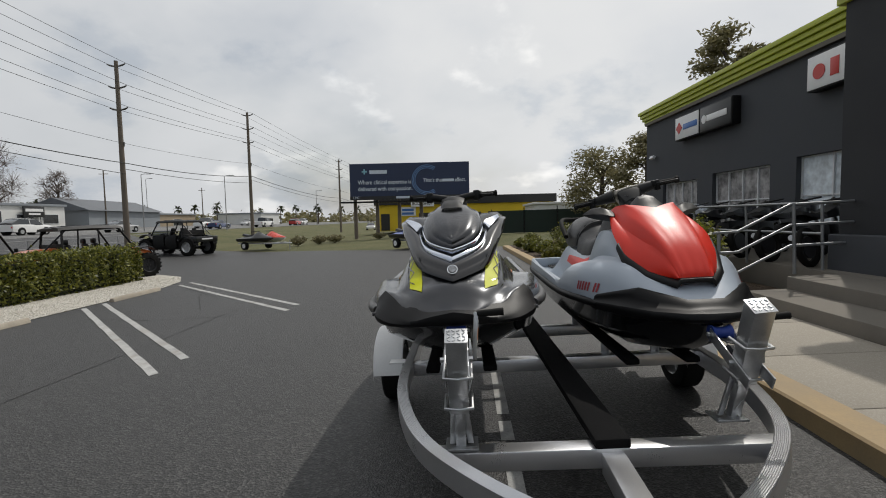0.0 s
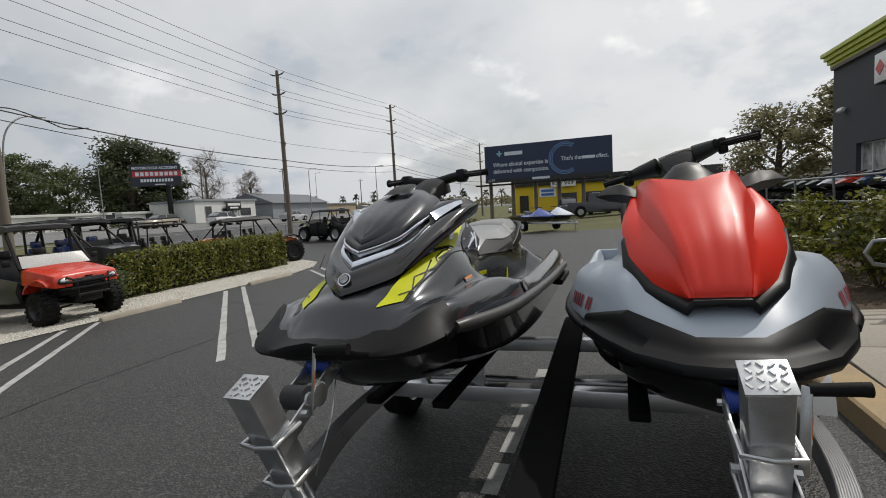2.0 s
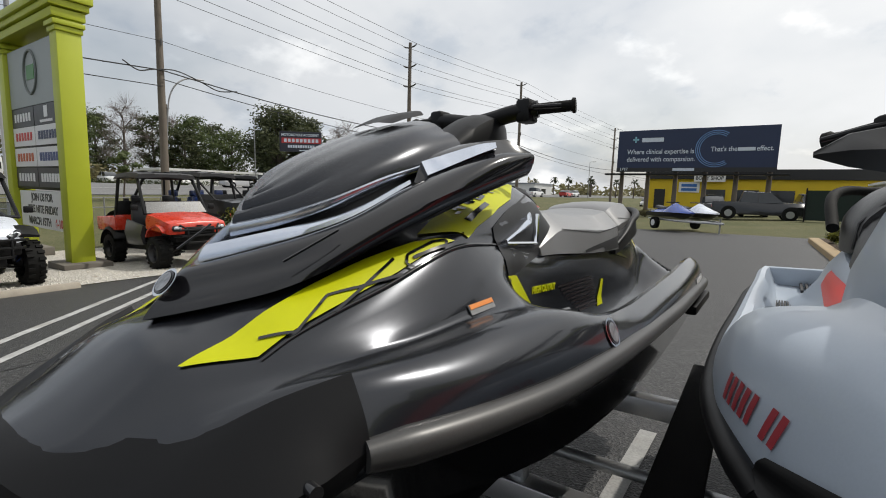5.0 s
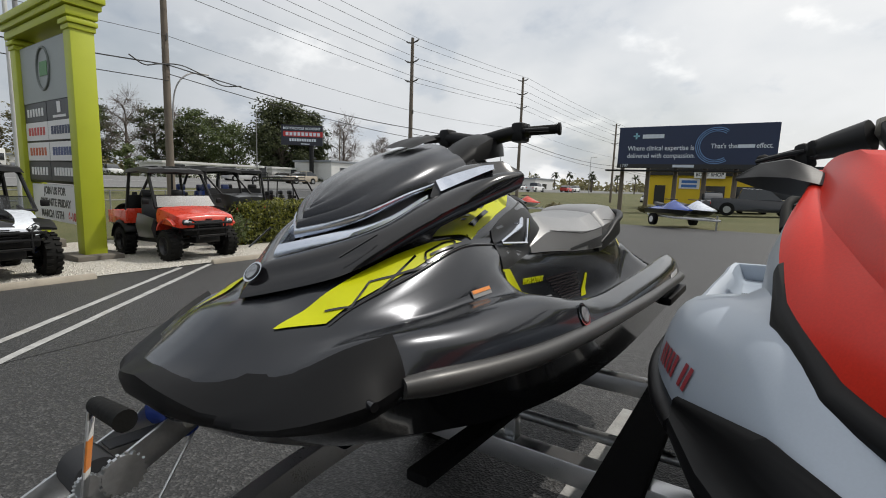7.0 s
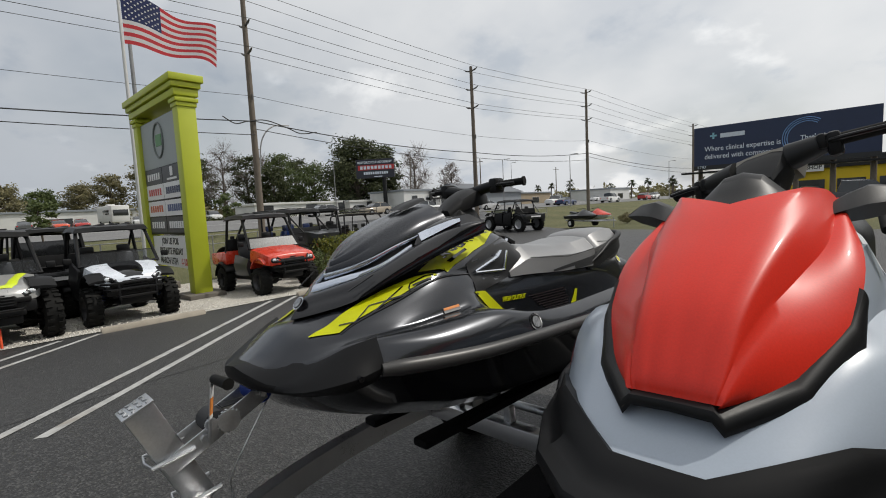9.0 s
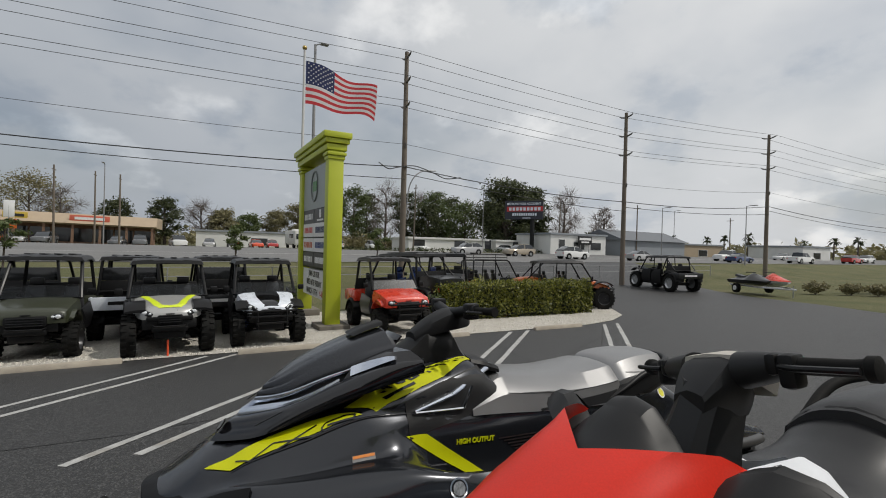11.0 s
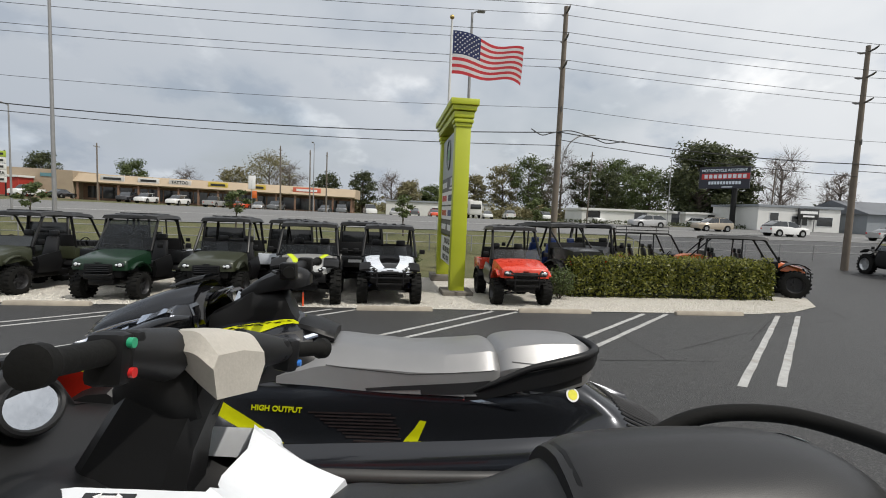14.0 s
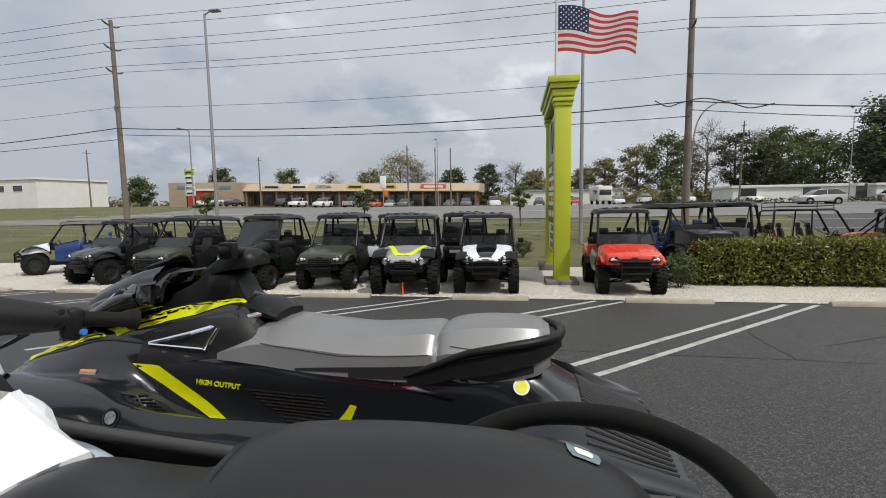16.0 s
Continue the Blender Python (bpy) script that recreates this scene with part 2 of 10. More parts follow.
def loft_lines(bm, lines, n=5, bulge=(), k=4, cap=(False, False)):
    """A body symmetric in x from lengthwise lines of 3D points, outermost first, with crisp edges on the lines and
    rounded panels between them. bulge: how far each panel swells, in metres. The last line may run on the middle plane."""
    L = [[np.array(p) for p in spline(l, n)] for l in lines]
    mid = all(abs(p[0]) < 1e-9 for p in lines[-1])
    every = [p for l in L for p in l]
    core = np.array((0, max(p[1] for p in every), min(p[2] for p in every)))
    right = []
    for j in range(len(L[0])):
        row = []
        for i in range(len(L) - 1):
            a, b = L[i][j], L[i + 1][j]
            swell = bulge[i] if i < len(bulge) else 0
            run_ = L[i][min(j + 1, len(L[i]) - 1)] - L[i][max(j - 1, 0)]
            out = np.cross(run_, b - a)
            ln = np.linalg.norm(out)
            out = out / ln if ln > 1e-9 else out
            if np.dot(out, a - core) < 0:
                out = -out
            if abs(a[0]) < 1e-6 and abs(b[0]) < 1e-6:
                out[0] = 0
            kk = k if swell else 1
            row += [a + (b - a) * q / kk + out * swell * 4 * (q / kk) * (1 - q / kk) for q in range(kk)]
        right.append(row + [L[-1][j]])
    if mid:
        skin(bm, [r + [(-p[0], p[1], p[2]) for p in r[-2::-1]] for r in right], cap=cap)
    else:
        skin(bm, right)
        skin(bm, [[(-p[0], p[1], p[2]) for p in r] for r in right])
    return bm


def mesh_text(body, size, name="lettering", extrude=0.002, align='CENTER', bold=0.0):
    """Lettering as a mesh, in the x-y plane, with the built-in font."""
    cu = bpy.data.curves.new(name, 'FONT')
    cu.body, cu.size, cu.extrude, cu.align_x, cu.align_y = body, size, extrude, align, 'CENTER'
    cu.offset = bold
    ob = bpy.data.objects.new("tmp_text", cu)
    scene.collection.objects.link(ob)
    bpy.context.view_layer.update()
    me = bpy.data.meshes.new_from_object(ob.evaluated_get(bpy.context.evaluated_depsgraph_get()))
    bpy.data.objects.remove(ob)
    bpy.data.curves.remove(cu)
    me.name = name
    return me


def text_part(body, size, material, parent, m, label="", name="lettering", bold=0.0, sx=1.0, extrude=0.002):
    me = mesh_text(body, size, name, extrude, bold=bold)
    me.materials.append(material)
    ob = new(name, me)
    ob.matrix_basis = m @ Matrix.Diagonal((sx, 1, 1, 1))
    ob.parent = parent
    if label:
        tagged(ob, label)
    return ob


def sweep_decal(ob_bm_tree, upper, lower, origin_x, direction, lift=0.004, n=14, k=4):
    """A thin sticker laid on a surface: a strip between two lines given in (y, z), cast sideways on to it."""
    up, lo = [np.array(p, float) for p in upper], [np.array(p, float) for p in lower]

    def along(line, t):
        seg = [np.linalg.norm(b - a) for a, b in zip(line, line[1:])]
        d = t * sum(seg)
        for a, b, s in zip(line, line[1:], seg):
            if d <= s + 1e-9:
                return a + (b - a) * (d / s if s else 0)
            d -= s
        return line[-1]
    bm = bmesh.new()
    rows = []
    for i in range(n + 1):
        a, b = along(up, i / n), along(lo, i / n)
        row = []
        for j in range(k + 1):
            q = a + (b - a) * j / k
            hit, nor, _, _ = ob_bm_tree.ray_cast(Vector((origin_x, q[0], q[1])), Vector(direction))
            row.append(None if hit is None else bm.verts.new(hit + nor * (lift if nor.dot(Vector(direction)) < 0 else -lift)))
        rows.append(row)
    for a, b in zip(rows, rows[1:]):
        for j in range(k):
            q = (a[j], a[j + 1], b[j + 1], b[j])
            if all(q) and max((q[x].co - q[(x + 1) % 4].co).length for x in range(4)) < 0.35:
                bm.faces.new(q)
    return bm


def tree_of(ob):
    from mathutils.bvhtree import BVHTree
    b = bmesh.new()
    b.from_mesh(ob.data)
    t = BVHTree.FromBMesh(b)
    b.free()
    return t


# ---- ground ----
UP = Vector((0.04, 0.006, 1.0)).normalized()
LOT = UP.rotation_difference(Vector((0, 0, 1))).to_matrix().to_4x4()  # the car park slopes gently towards the road


def smooth01(t):
    t = min(1, max(0, t))
    return t * t * (3 - 2 * t)


def gz(x, y):
    """Height of the ground."""
    cy = min(45, max(-40, y))
    z = 0.04 * min(9, max(-14, x)) + 0.006 * cy
    if x < -14:
        z += 1.1 * smooth01((-20 - x) / 17)
    if x < -37:
        z += 0.5 * smooth01((-37 - x) / 30) + 1.3 * smooth01((-37 - x) / 25) * smooth01(-y / 70)
    return z


def lot(x, y, z=0.0, rz=0.0):
    return LOT @ pose(x, y, z, 0, 0, rz)


def on_ground(x, y, rz=0.0, lift=0.0):
    return pose(x, y, gz(x, y) + lift, 0, 0, rz)


# ---- surface materials of the place ----
def ground_mat(name, colors, scale, fine, bump, rough=0.9, distance=0.01, speck=None, blotch=0.25, spec=0.3):
    """Ground covers: three tones mixed by broad patches and by grain, with relief."""
    m = bpy.data.materials.new(name); m.use_nodes = True
    n, l = m.node_tree.nodes, m.node_tree.links
    b = n["Principled BSDF"]
    tc = n.new("ShaderNodeTexCoord")

    def noise_tex(s, d, r=0.6):
        t = n.new("ShaderNodeTexNoise"); t.inputs["Scale"].default_value, t.inputs["Detail"].default_value, t.inputs["Roughness"].default_value = s, d, r
        l.new(tc.outputs["Object"], t.inputs["Vector"])
        return t.outputs["Fac"]

    def mixed(fac, lo, hi, a, bb):
        r = n.new("ShaderNodeMapRange"); r.inputs["From Min"].default_value, r.inputs["From Max"].default_value = lo, hi
        l.new(fac, r.inputs["Value"])
        x = n.new("ShaderNodeMix"); x.data_type = 'RGBA'
        l.new(r.outputs[0], x.inputs["Factor"])
        for key, val in (("A", a), ("B", bb)):
            if isinstance(val, tuple):
                x.inputs[key].default_value = (*val, 1)
            else:
                l.new(val, x.inputs[key])
        return x.outputs["Result"]
    c = mixed(noise_tex(scale, 6), 0.5 - blotch, 0.5 + blotch, colors[0], colors[1])
    vor = n.new("ShaderNodeTexVoronoi"); vor.inputs["Scale"].default_value = fine
    l.new(tc.outputs["Object"], vor.inputs["Vector"])
    sep = n.new("ShaderNodeSeparateColor"); l.new(vor.outputs["Color"], sep.inputs[0])
    c = mixed(sep.outputs[0], 0.55, 1.0, c, colors[2])
    if speck:
        c = mixed(noise_tex(fine * 0.13, 3), 0.66, 0.72, c, speck)
    l.new(c, b.inputs["Base Color"])
    b.inputs["Roughness"].default_value = rough
    b.inputs["Specular IOR Level"].default_value = spec
    bp = n.new("ShaderNodeBump"); bp.inputs["Strength"].default_value = bump; bp.inputs["Distance"].default_value = distance
    l.new(vor.outputs["Distance"], bp.inputs["Height"]); l.new(bp.outputs[0], b.inputs["Normal"])
    return m


ASPHALT = ground_mat("asphalt", ((0.0165, 0.0165, 0.0167), (0.0265, 0.026, 0.0258), (0.080, 0.079, 0.077)), 0.35, 70, 0.85, 0.55, 0.007, spec=0.45)
ROAD = ground_mat("old_asphalt", ((0.13, 0.13, 0.13), (0.17, 0.168, 0.165), (0.2, 0.2, 0.195)), 0.2, 60, 0.3, 0.85, 0.005)
GRASS = ground_mat("grass", ((0.080, 0.090, 0.036), (0.165, 0.148, 0.075), (0.055, 0.068, 0.025)), 0.25, 28, 0.9, 0.95, 0.03)
GRAVEL = ground_mat("white_gravel", ((0.44, 0.41, 0.355), (0.54, 0.51, 0.455), (0.68, 0.655, 0.60)), 0.8, 34, 1.0, 0.9, 0.03, speck=(0.33, 0.27, 0.2))
MULCH = ground_mat("mulch", ((0.07, 0.05, 0.035), (0.11, 0.08, 0.055), (0.03, 0.022, 0.016)), 2, 40, 1.0, 0.95, 0.02)
SLAB = ground_mat("pavement_concrete", ((0.29, 0.262, 0.22), (0.34, 0.31, 0.262), (0.37, 0.34, 0.29)), 0.7, 110, 0.25, 0.88, 0.003)
LINE_PAINT = mat("line_paint", (0.36, 0.36, 0.35), 0.8, vary=0.35, scale=7, fine=70, bump=0.3, dirt=0.6)
CURB_PAINT = mat("curb_paint", (0.33, 0.235, 0.12), 0.7, vary=0.18, scale=5, fine=60, bump=0.2, dirt=0.35)
WALL_GREY = mat("wall_grey_paint", (0.052, 0.056, 0.064), 0.75, vary=0.12, scale=1.2, fine=50, bump=0.35, dirt=0.06, distance=0.004)
WALL_DARK = mat("wall_dark_paint", (0.018, 0.019, 0.022), 0.7, vary=0.12, scale=1.5, fine=50, bump=0.3, distance=0.004)
LIME = mat("lime_paint", (0.42, 0.47, 0.025), 0.45, vary=0.07, scale=1.5, fine=60, bump=0.06)


def sheet(name, poly, lift, material, label, kind="structure", category="ground", parent=None, thick=0.0, step=3.0):
    """A flat cover that follows the ground, cut into strips so that it bends with it."""
    bm = bmesh.new()
    bm.faces.new([bm.verts.new((x, y, 0)) for x, y in poly])
    xs = [p[0] for p in poly]; ys = [p[1] for p in poly]
    cuts = [-14 - step * i for i in range(int(56 / step) + 1)]
    for cx in cuts:
        if min(xs) < cx < max(xs):
            bmesh.ops.bisect_plane(bm, geom=bm.verts[:] + bm.edges[:] + bm.faces[:], plane_co=(cx, 0, 0), plane_no=(1, 0, 0))
    for cy in (-40, 45):
        if min(ys) < cy < max(ys):
            bmesh.ops.bisect_plane(bm, geom=bm.verts[:] + bm.edges[:] + bm.faces[:], plane_co=(0, cy, 0), plane_no=(0, 1, 0))
    if 9 < max(xs):
        bmesh.ops.bisect_plane(bm, geom=bm.verts[:] + bm.edges[:] + bm.faces[:], plane_co=(9, 0, 0), plane_no=(1, 0, 0))
    bmesh.ops.triangulate(bm, faces=bm.faces)
    if thick:
        r = bmesh.ops.extrude_face_region(bm, geom=bm.faces[:])
        top = {e for e in r["geom"] if isinstance(e, bmesh.types.BMVert)}
    for v in bm.verts:
        v.co.z = gz(v.co.x, v.co.y) + (lift if not thick or v in top else lift - thick)
    ob = part(name, bm, material, parent, smooth=0)
    if parent is None:
        tagged(ob, label, category, kind=kind)
    return ob


# one ground sheet out to the horizon
gx = [-1600, -700, -300, -150, -90, -70] + [-67 + 2.5 * i for i in range(22)] + [-14, -9, -4, 0, 4, 9, 14, 30, 80, 200, 600, 1600]
gy = [-1600, -600, -200, -80, -40, -20, 0, 12, 24, 34, 45, 70, 120, 250, 600, 1600]
gm = bmesh.new()
skin(gm, [[(x, y, gz(x, y) - 0.05) for y in gy] for x in gx])
tagged(part("ground", gm, GRASS, smooth=30), "rough grass verges and dry ground reaching the horizon", "ground", kind="structure")

LOT_EDGE = [(3.0, -30), (3.0, 4), (2.55, 15.4), (2.28, 22.3), (2.34, 23.65), (.66, 24.45), (-.9, 24.95), (-5, 26.7), (-8.9, 29.35), (-17, 33.5), (-26, 40), (-36.5, 48),
            (-36.5, 24), (-27, 21.5), (-18, 20.5), (-12, 18.6), (-10.2, 17.2), (-9.2, 15.6), (-8.75, 14), (-8.75, -30)]
sheet("asphalt_lot", LOT_EDGE, 0.0, ASPHALT, "dark sealed asphalt car park with fine cracks", category="car park")
sheet("gravel_bed", [(-8.75, -30), (-8.75, 14), (-9.2, 15.6), (-10.2, 17.2), (-12, 18.6), (-15.5, 19.2), (-16.5, -30)], 0.012, GRAVEL,
      "white crushed-stone display bed beside the car park", category="gravel")
sheet("road", [(-37, -500), (-62, -500), (-62, 600), (-37, 600)], 0.0, ROAD, "wide worn grey highway behind the dealership", category="road")
rd = bpy.data.objects["road"]
for x0 in (-37.5, -61.5, -49.6, -49.2):
    bm = bmesh.new()
    for y0, y1 in ((-200, -40), (-40, 45), (45, 220)):
        skin(bm, [[(x0, y, gz(x0, y) + 0.02) for y in (y0, y1)], [(x0 + 0.18, y, gz(x0 + 0.18, y) + 0.02) for y in (y0, y1)]])
    part("edge_line", bm, LINE_PAINT, rd, smooth=0)
for x0 in (-41.2, -45.3, -53.4, -57.4):
    bm = bmesh.new()
    for i in range(24):
        y0 = -140 + 12 * i
        skin(bm, [[(x0, y, gz(x0, y) + 0.02) for y in (y0, y0 + 3)], [(x0 + 0.15, y, gz(x0 + 0.15, y) + 0.02) for y in (y0, y0 + 3)]])
    part("lane_dashes", bm, LINE_PAINT, rd, smooth=0)

# hairpin stall lines, slanting
rng = random.Random(4)
lot_ob = bpy.data.objects["asphalt_lot"]
for base, gap, slope in ((14.77, .29, .955), (11.06, .31, .98), (7.08, .32, .975), (3.1, .32, .975), (-0.9, .32, .975), (-4.9, .32, .975), (-8.9, .32, .975), (-12.9, .32, .975)):
    for off in (-gap, gap):
        bm = bmesh.new()
        rows = []
        for i in range(19):
            x = -8.58 + (5.6 if base > 14 else 5.42) * i / 18
            y = base + off - slope * (x + 8.5) + 0.006 * math.sin(i * 1.7 + base)
            w = 0.043 + 0.005 * rng.random()
            rows.append([Vector((x - w * 0.7, y - w, 0.005)), Vector((x + w * 0.7, y + w, 0.005))])
        skin(bm, rows)
        bmesh.ops.transform(bm, matrix=LOT, verts=bm.verts)
        part("stall_line", bm, LINE_PAINT, lot_ob, smooth=0)
# a short stripe under the trailer
bm = bmesh.new()
for y0, y1 in ((2.6, 3.55), (3.6, 3.92), (4.05, 5.6)):
    skin(bm, [[Vector((x, y, 0.005)) for y in (y0, y1)] for x in (0.80, 0.90)])
bmesh.ops.transform(bm, matrix=LOT, verts=bm.verts)
part("stall_line", bm, LINE_PAINT, lot_ob, smooth=0)
# cracks in the asphalt
CRACK = mat("crack_fill", (0.012, 0.012, 0.012), 0.7)
for pts in ([(-4.3, 4.6), (-4.24, 7.5), (-4.24, 8.9), (-4.19, 9.9)], [(-4.24, 8.9), (-5.6, 8.92), (-7.4, 9.4)], [(-4.3, 4.6), (-3.9, 2.0), (-4.0, -1.5)],
            [(-8.3, 14.2), (-6.2, 12.0), (-5.6, 11.4)], [(-10.1, 17.4), (-8.2, 16.2), (-7.4, 14.0), (-6.2, 11.6), (-5.0, 9.6)]):
    bm = bmesh.new()
    fine_pts = []
    for a, b in zip(pts, pts[1:]):
        k = max(2, int(math.dist(a, b) / 0.12))
        fine_pts += [(a[0] + (b[0] - a[0]) * i / k, a[1] + (b[1] - a[1]) * i / k) for i in range(k)]
    rows = []
    for i, (x, y) in enumerate(fine_pts):
        jx, jy = 0.022 * noise.noise((x * 3, y * 3, 1)), 0.022 * noise.noise((x * 3, y * 3, 7))
        w = 0.005 + 0.005 * rng.random()
        rows.append([Vector((x + jx - w, y + jy - w, 0.004)), Vector((x + jx + w, y + jy + w, 0.004))])
    skin(bm, rows)
    bmesh.ops.transform(bm, matrix=LOT, verts=bm.verts)
    part("crack", bm, CRACK, lot_ob, smooth=0)

# loose pebbles along the gravel's front
PEBBLE = mat("pebble_stone", (0.60, 0.57, 0.5), 0.8, vary=0.3, scale=30, fine=80)
bm = bmesh.new()
for i in range(5200):
    y = rng.uniform(-9, 17)
    x = -8.78 - abs(rng.gauss(0, 1.3)) + (0.12 * rng.random() if rng.random() < 0.3 else 0)
    if y > 13.5:
        x -= (y - 13.5) ** 2 * 0.11
    s = rng.uniform(0.012, 0.032)
    a, b2, c2 = (Vector((rng.uniform(-1, 1), rng.uniform(-1, 1), rng.uniform(0.3, 1))).normalized() * s for _ in range(3))
    o = Vector((x, y, gz(x, y) + 0.012 + s * 0.2))
    v = [bm.verts.new(o + Vector((s * math.cos(k * 1.57), s * math.sin(k * 1.57) * 0.8, -s * 0.3)) + 0.3 * a) for k in range(4)] + [bm.verts.new(o + Vector((0, 0, s * 0.6)) + 0.3 * b2)]
    for k in range(4):
        bm.faces.new((v[k], v[(k + 1) % 4], v[4]))
tagged(part("loose_pebbles", bm, PEBBLE, smooth=0), "loose white pebbles along the edge of the gravel", "pebbles", kind="stuff")

# pavement, yellow curb, steps and platform on the building's side
CURB = [(2.98, -30), (2.98, 4.0), (2.53, 15.4), (2.26, 22.1), (3.4, 23.2), (4.9, 24.1), (12, 25.2)]


def inset(line, d):
    out = []
    for i, p in enumerate(line):
        a, b = line[max(0, i - 1)], line[min(len(line) - 1, i + 1)]
        t = Vector((b[0] - a[0], b[1] - a[1])).normalized()
        out.append((p[0] + t.y * d, p[1] - t.x * d))
    return out


bm = bmesh.new()
outer, inner = CURB[:4], inset(CURB, 0.26)[:4]
skin(bm, [[Vector((o[0] - 0.02, o[1], -0.02)), Vector((o[0], o[1], 0.13)), Vector((o[0] + 0.02, o[1], 0.145)), Vector((q[0], q[1], 0.15))] for o, q in zip(outer, inner)])
bmesh.ops.transform(bm, matrix=LOT, verts=bm.verts)
tagged(part("curb_1", bm, CURB_PAINT, smooth=25), "concrete curb with worn yellow paint along the pavement", "curb", kind="structure")
bm = bmesh.new()
outer, inner = CURB[3:], inset(CURB, 0.2)[3:]
skin(bm, [[Vector((o[0], o[1], -0.02)), Vector((o[0] + 0.01, o[1] + 0.01, 0.11)), Vector((q[0], q[1], 0.12)), Vector((q[0] + 0.05, q[1] + 0.05, -0.02))] for o, q in zip(outer, inner)])
bmesh.ops.transform(bm, matrix=LOT, verts=bm.verts)
tagged(part("curb_2", bm, CONCRETE, smooth=25), "low grey concrete curb at the back of the planting bed", "curb", kind="structure")

pave = tagged(new("pavement"), "tan concrete pavement slabs beside the yellow curb", "pavement", kind="structure")
pave.matrix_world = LOT
for i in range(17):
    y0, y1 = -12 + 1.2 * i, -12 + 1.2 * (i + 1) - 0.012
    if y1 > 7.3:
        y1 = 7.3
    bm = bmesh.new()
    box(bm, ((3.22 + 4.62) / 2, (y0 + y1) / 2, 0.07), (1.4, y1 - y0, 0.15), 0.008)
    part("slab", bm, SLAB, pave)
    if y1 == 7.3:
        break
bed = bmesh.new()
skin(bed, [[Vector((3.2, 7.3, 0.11)), Vector((4.6, 7.3, 0.11)), Vector((5.9, 7.3, 0.11))], [Vector((2.75, 15.4, 0.11)), Vector((4.2, 15.4, 0.11)), Vector((5.3, 15.4, 0.11))], [Vector((2.5, 22.0, 0.11)), Vector((5, 22.0, 0.11)), Vector((12, 22.0, 0.11))], [Vector((3.5, 23.1, 0.11)), Vector((5.0, 24.0, 0.11)), Vector((12, 25.1, 0.11))]])
bmesh.ops.transform(bed, matrix=LOT, verts=bed.verts)
tagged(part("planting_bed", bed, MULCH, smooth=0), "brown mulched planting bed behind the curb", "planting bed", kind="structure")

steps = thing("entrance_steps", lot(0, 0), "two broad grey concrete steps up to the shop platform", "steps", kind="structure")
for x0, z0, z1 in ((4.62, 0.0, 0.32), (5.18, 0.0, 0.50)):
    bm = bmesh.new()
    box(bm, ((x0 + 5.9) / 2, -1.4, (z0 + z1) / 2), (5.9 - x0, 17.2 if x0 < 5 else 17.17, z1 - z0), 0.012)
    part("step", bm, CONCRETE, steps)
bm = bmesh.new()
box(bm, (7.4, 3.0, 0.25), (3.0, 34, 0.494), 0.01)
bmesh.ops.transform(bm, matrix=LOT, verts=bm.verts)
tagged(part("shop_platform", bm, CONCRETE), "raised concrete platform in front of the shop windows", "platform", kind="structure")

# ---- the dealership building ----
BA = radians(3)
BLD = Matrix.Translation((7.5, 18.9, 0)) @ Matrix.Rotation(BA, 4, 'Z')  # far corner of the front; x into the building, -y along the front
bld = thing("dealership_building", BLD, "dark grey rendered shop with a lime stepped parapet", "building", kind="structure")
WINDOWS = [(1.55, 3.77, 1.0, 2.74), (4.58, 6.97, 1.0, 2.82), (7.8, 10.35, 0.95, 2.88), (13.5, 16.5, 0.95, 2.88), (18, 21, 0.95, 2.88)]
edges = [0.2] + [v for w in WINDOWS for v in (w[0], w[1])] + [32.0]
panels = [((0.12, -(a + b) / 2, 2.6), (0.24, b - a, 5.0)) for a, b in zip(edges[::2], edges[1::2])]
for s0, s1, z0, z1 in WINDOWS:
    panels += [((0.12, -(s0 + s1) / 2, (z1 + 5.1) / 2), (0.24, s1 - s0, 5.1 - z1)), ((0.12, -(s0 + s1) / 2, (z0 + 0.1) / 2), (0.24, s1 - s0, z0 - 0.1))]
for c, size in panels:
    bm = bmesh.new(); box(bm, c, size); part("wall_panel", bm, WALL_GREY, bld, smooth=0)
for nm, c, s in (("end_wall", (7.62, -0.32, 2.6), (14.76, 0.24, 5.0)), ("end_wall", (7.5, -32.12, 2.6), (15, 0.24, 5.0)), ("back_wall", (15.12, -16, 2.6), (0.24, 32, 5.0))):
    bm = bmesh.new(); box(bm, c, s); part(nm, bm, WALL_GREY, bld, smooth=0)
bm = bmesh.new(); box(bm, (7.5, -16.25, 5.05), (15.2, 32.0, 0.1)); part("roof", bm, CONCRETE, bld, smooth=0)
for i, (z0, z1, d) in enumerate(((5.08, 5.20, 0.05), (5.204, 5.32, 0.11), (5.324, 5.44, 0.17), (5.444, 5.56, 0.23))):
    bm = bmesh.new(); box(bm, (0.1 - d / 2, -16.27, (z0 + z1) / 2), (0.2 + d, 32.27 + 2 * d, z1 - z0), 0.01); part("parapet_course", bm, LIME, bld)
INTERIOR = mat("shop_interior", (0.05, 0.05, 0.055), 0.8, vary=0.3, scale=1.5)
POSTER = mat("window_poster", (0.30, 0.29, 0.285), 0.5, vary=0.95, scale=2.6, fine=7)
POSTER2 = mat("window_poster_pale", (0.72, 0.78, 0.82), 0.5, vary=0.5, scale=1.6, fine=7)
FRAME_GREY = mat("window_frame", (0.66, 0.67, 0.68), 0.4, metal=0.1, vary=0.08)
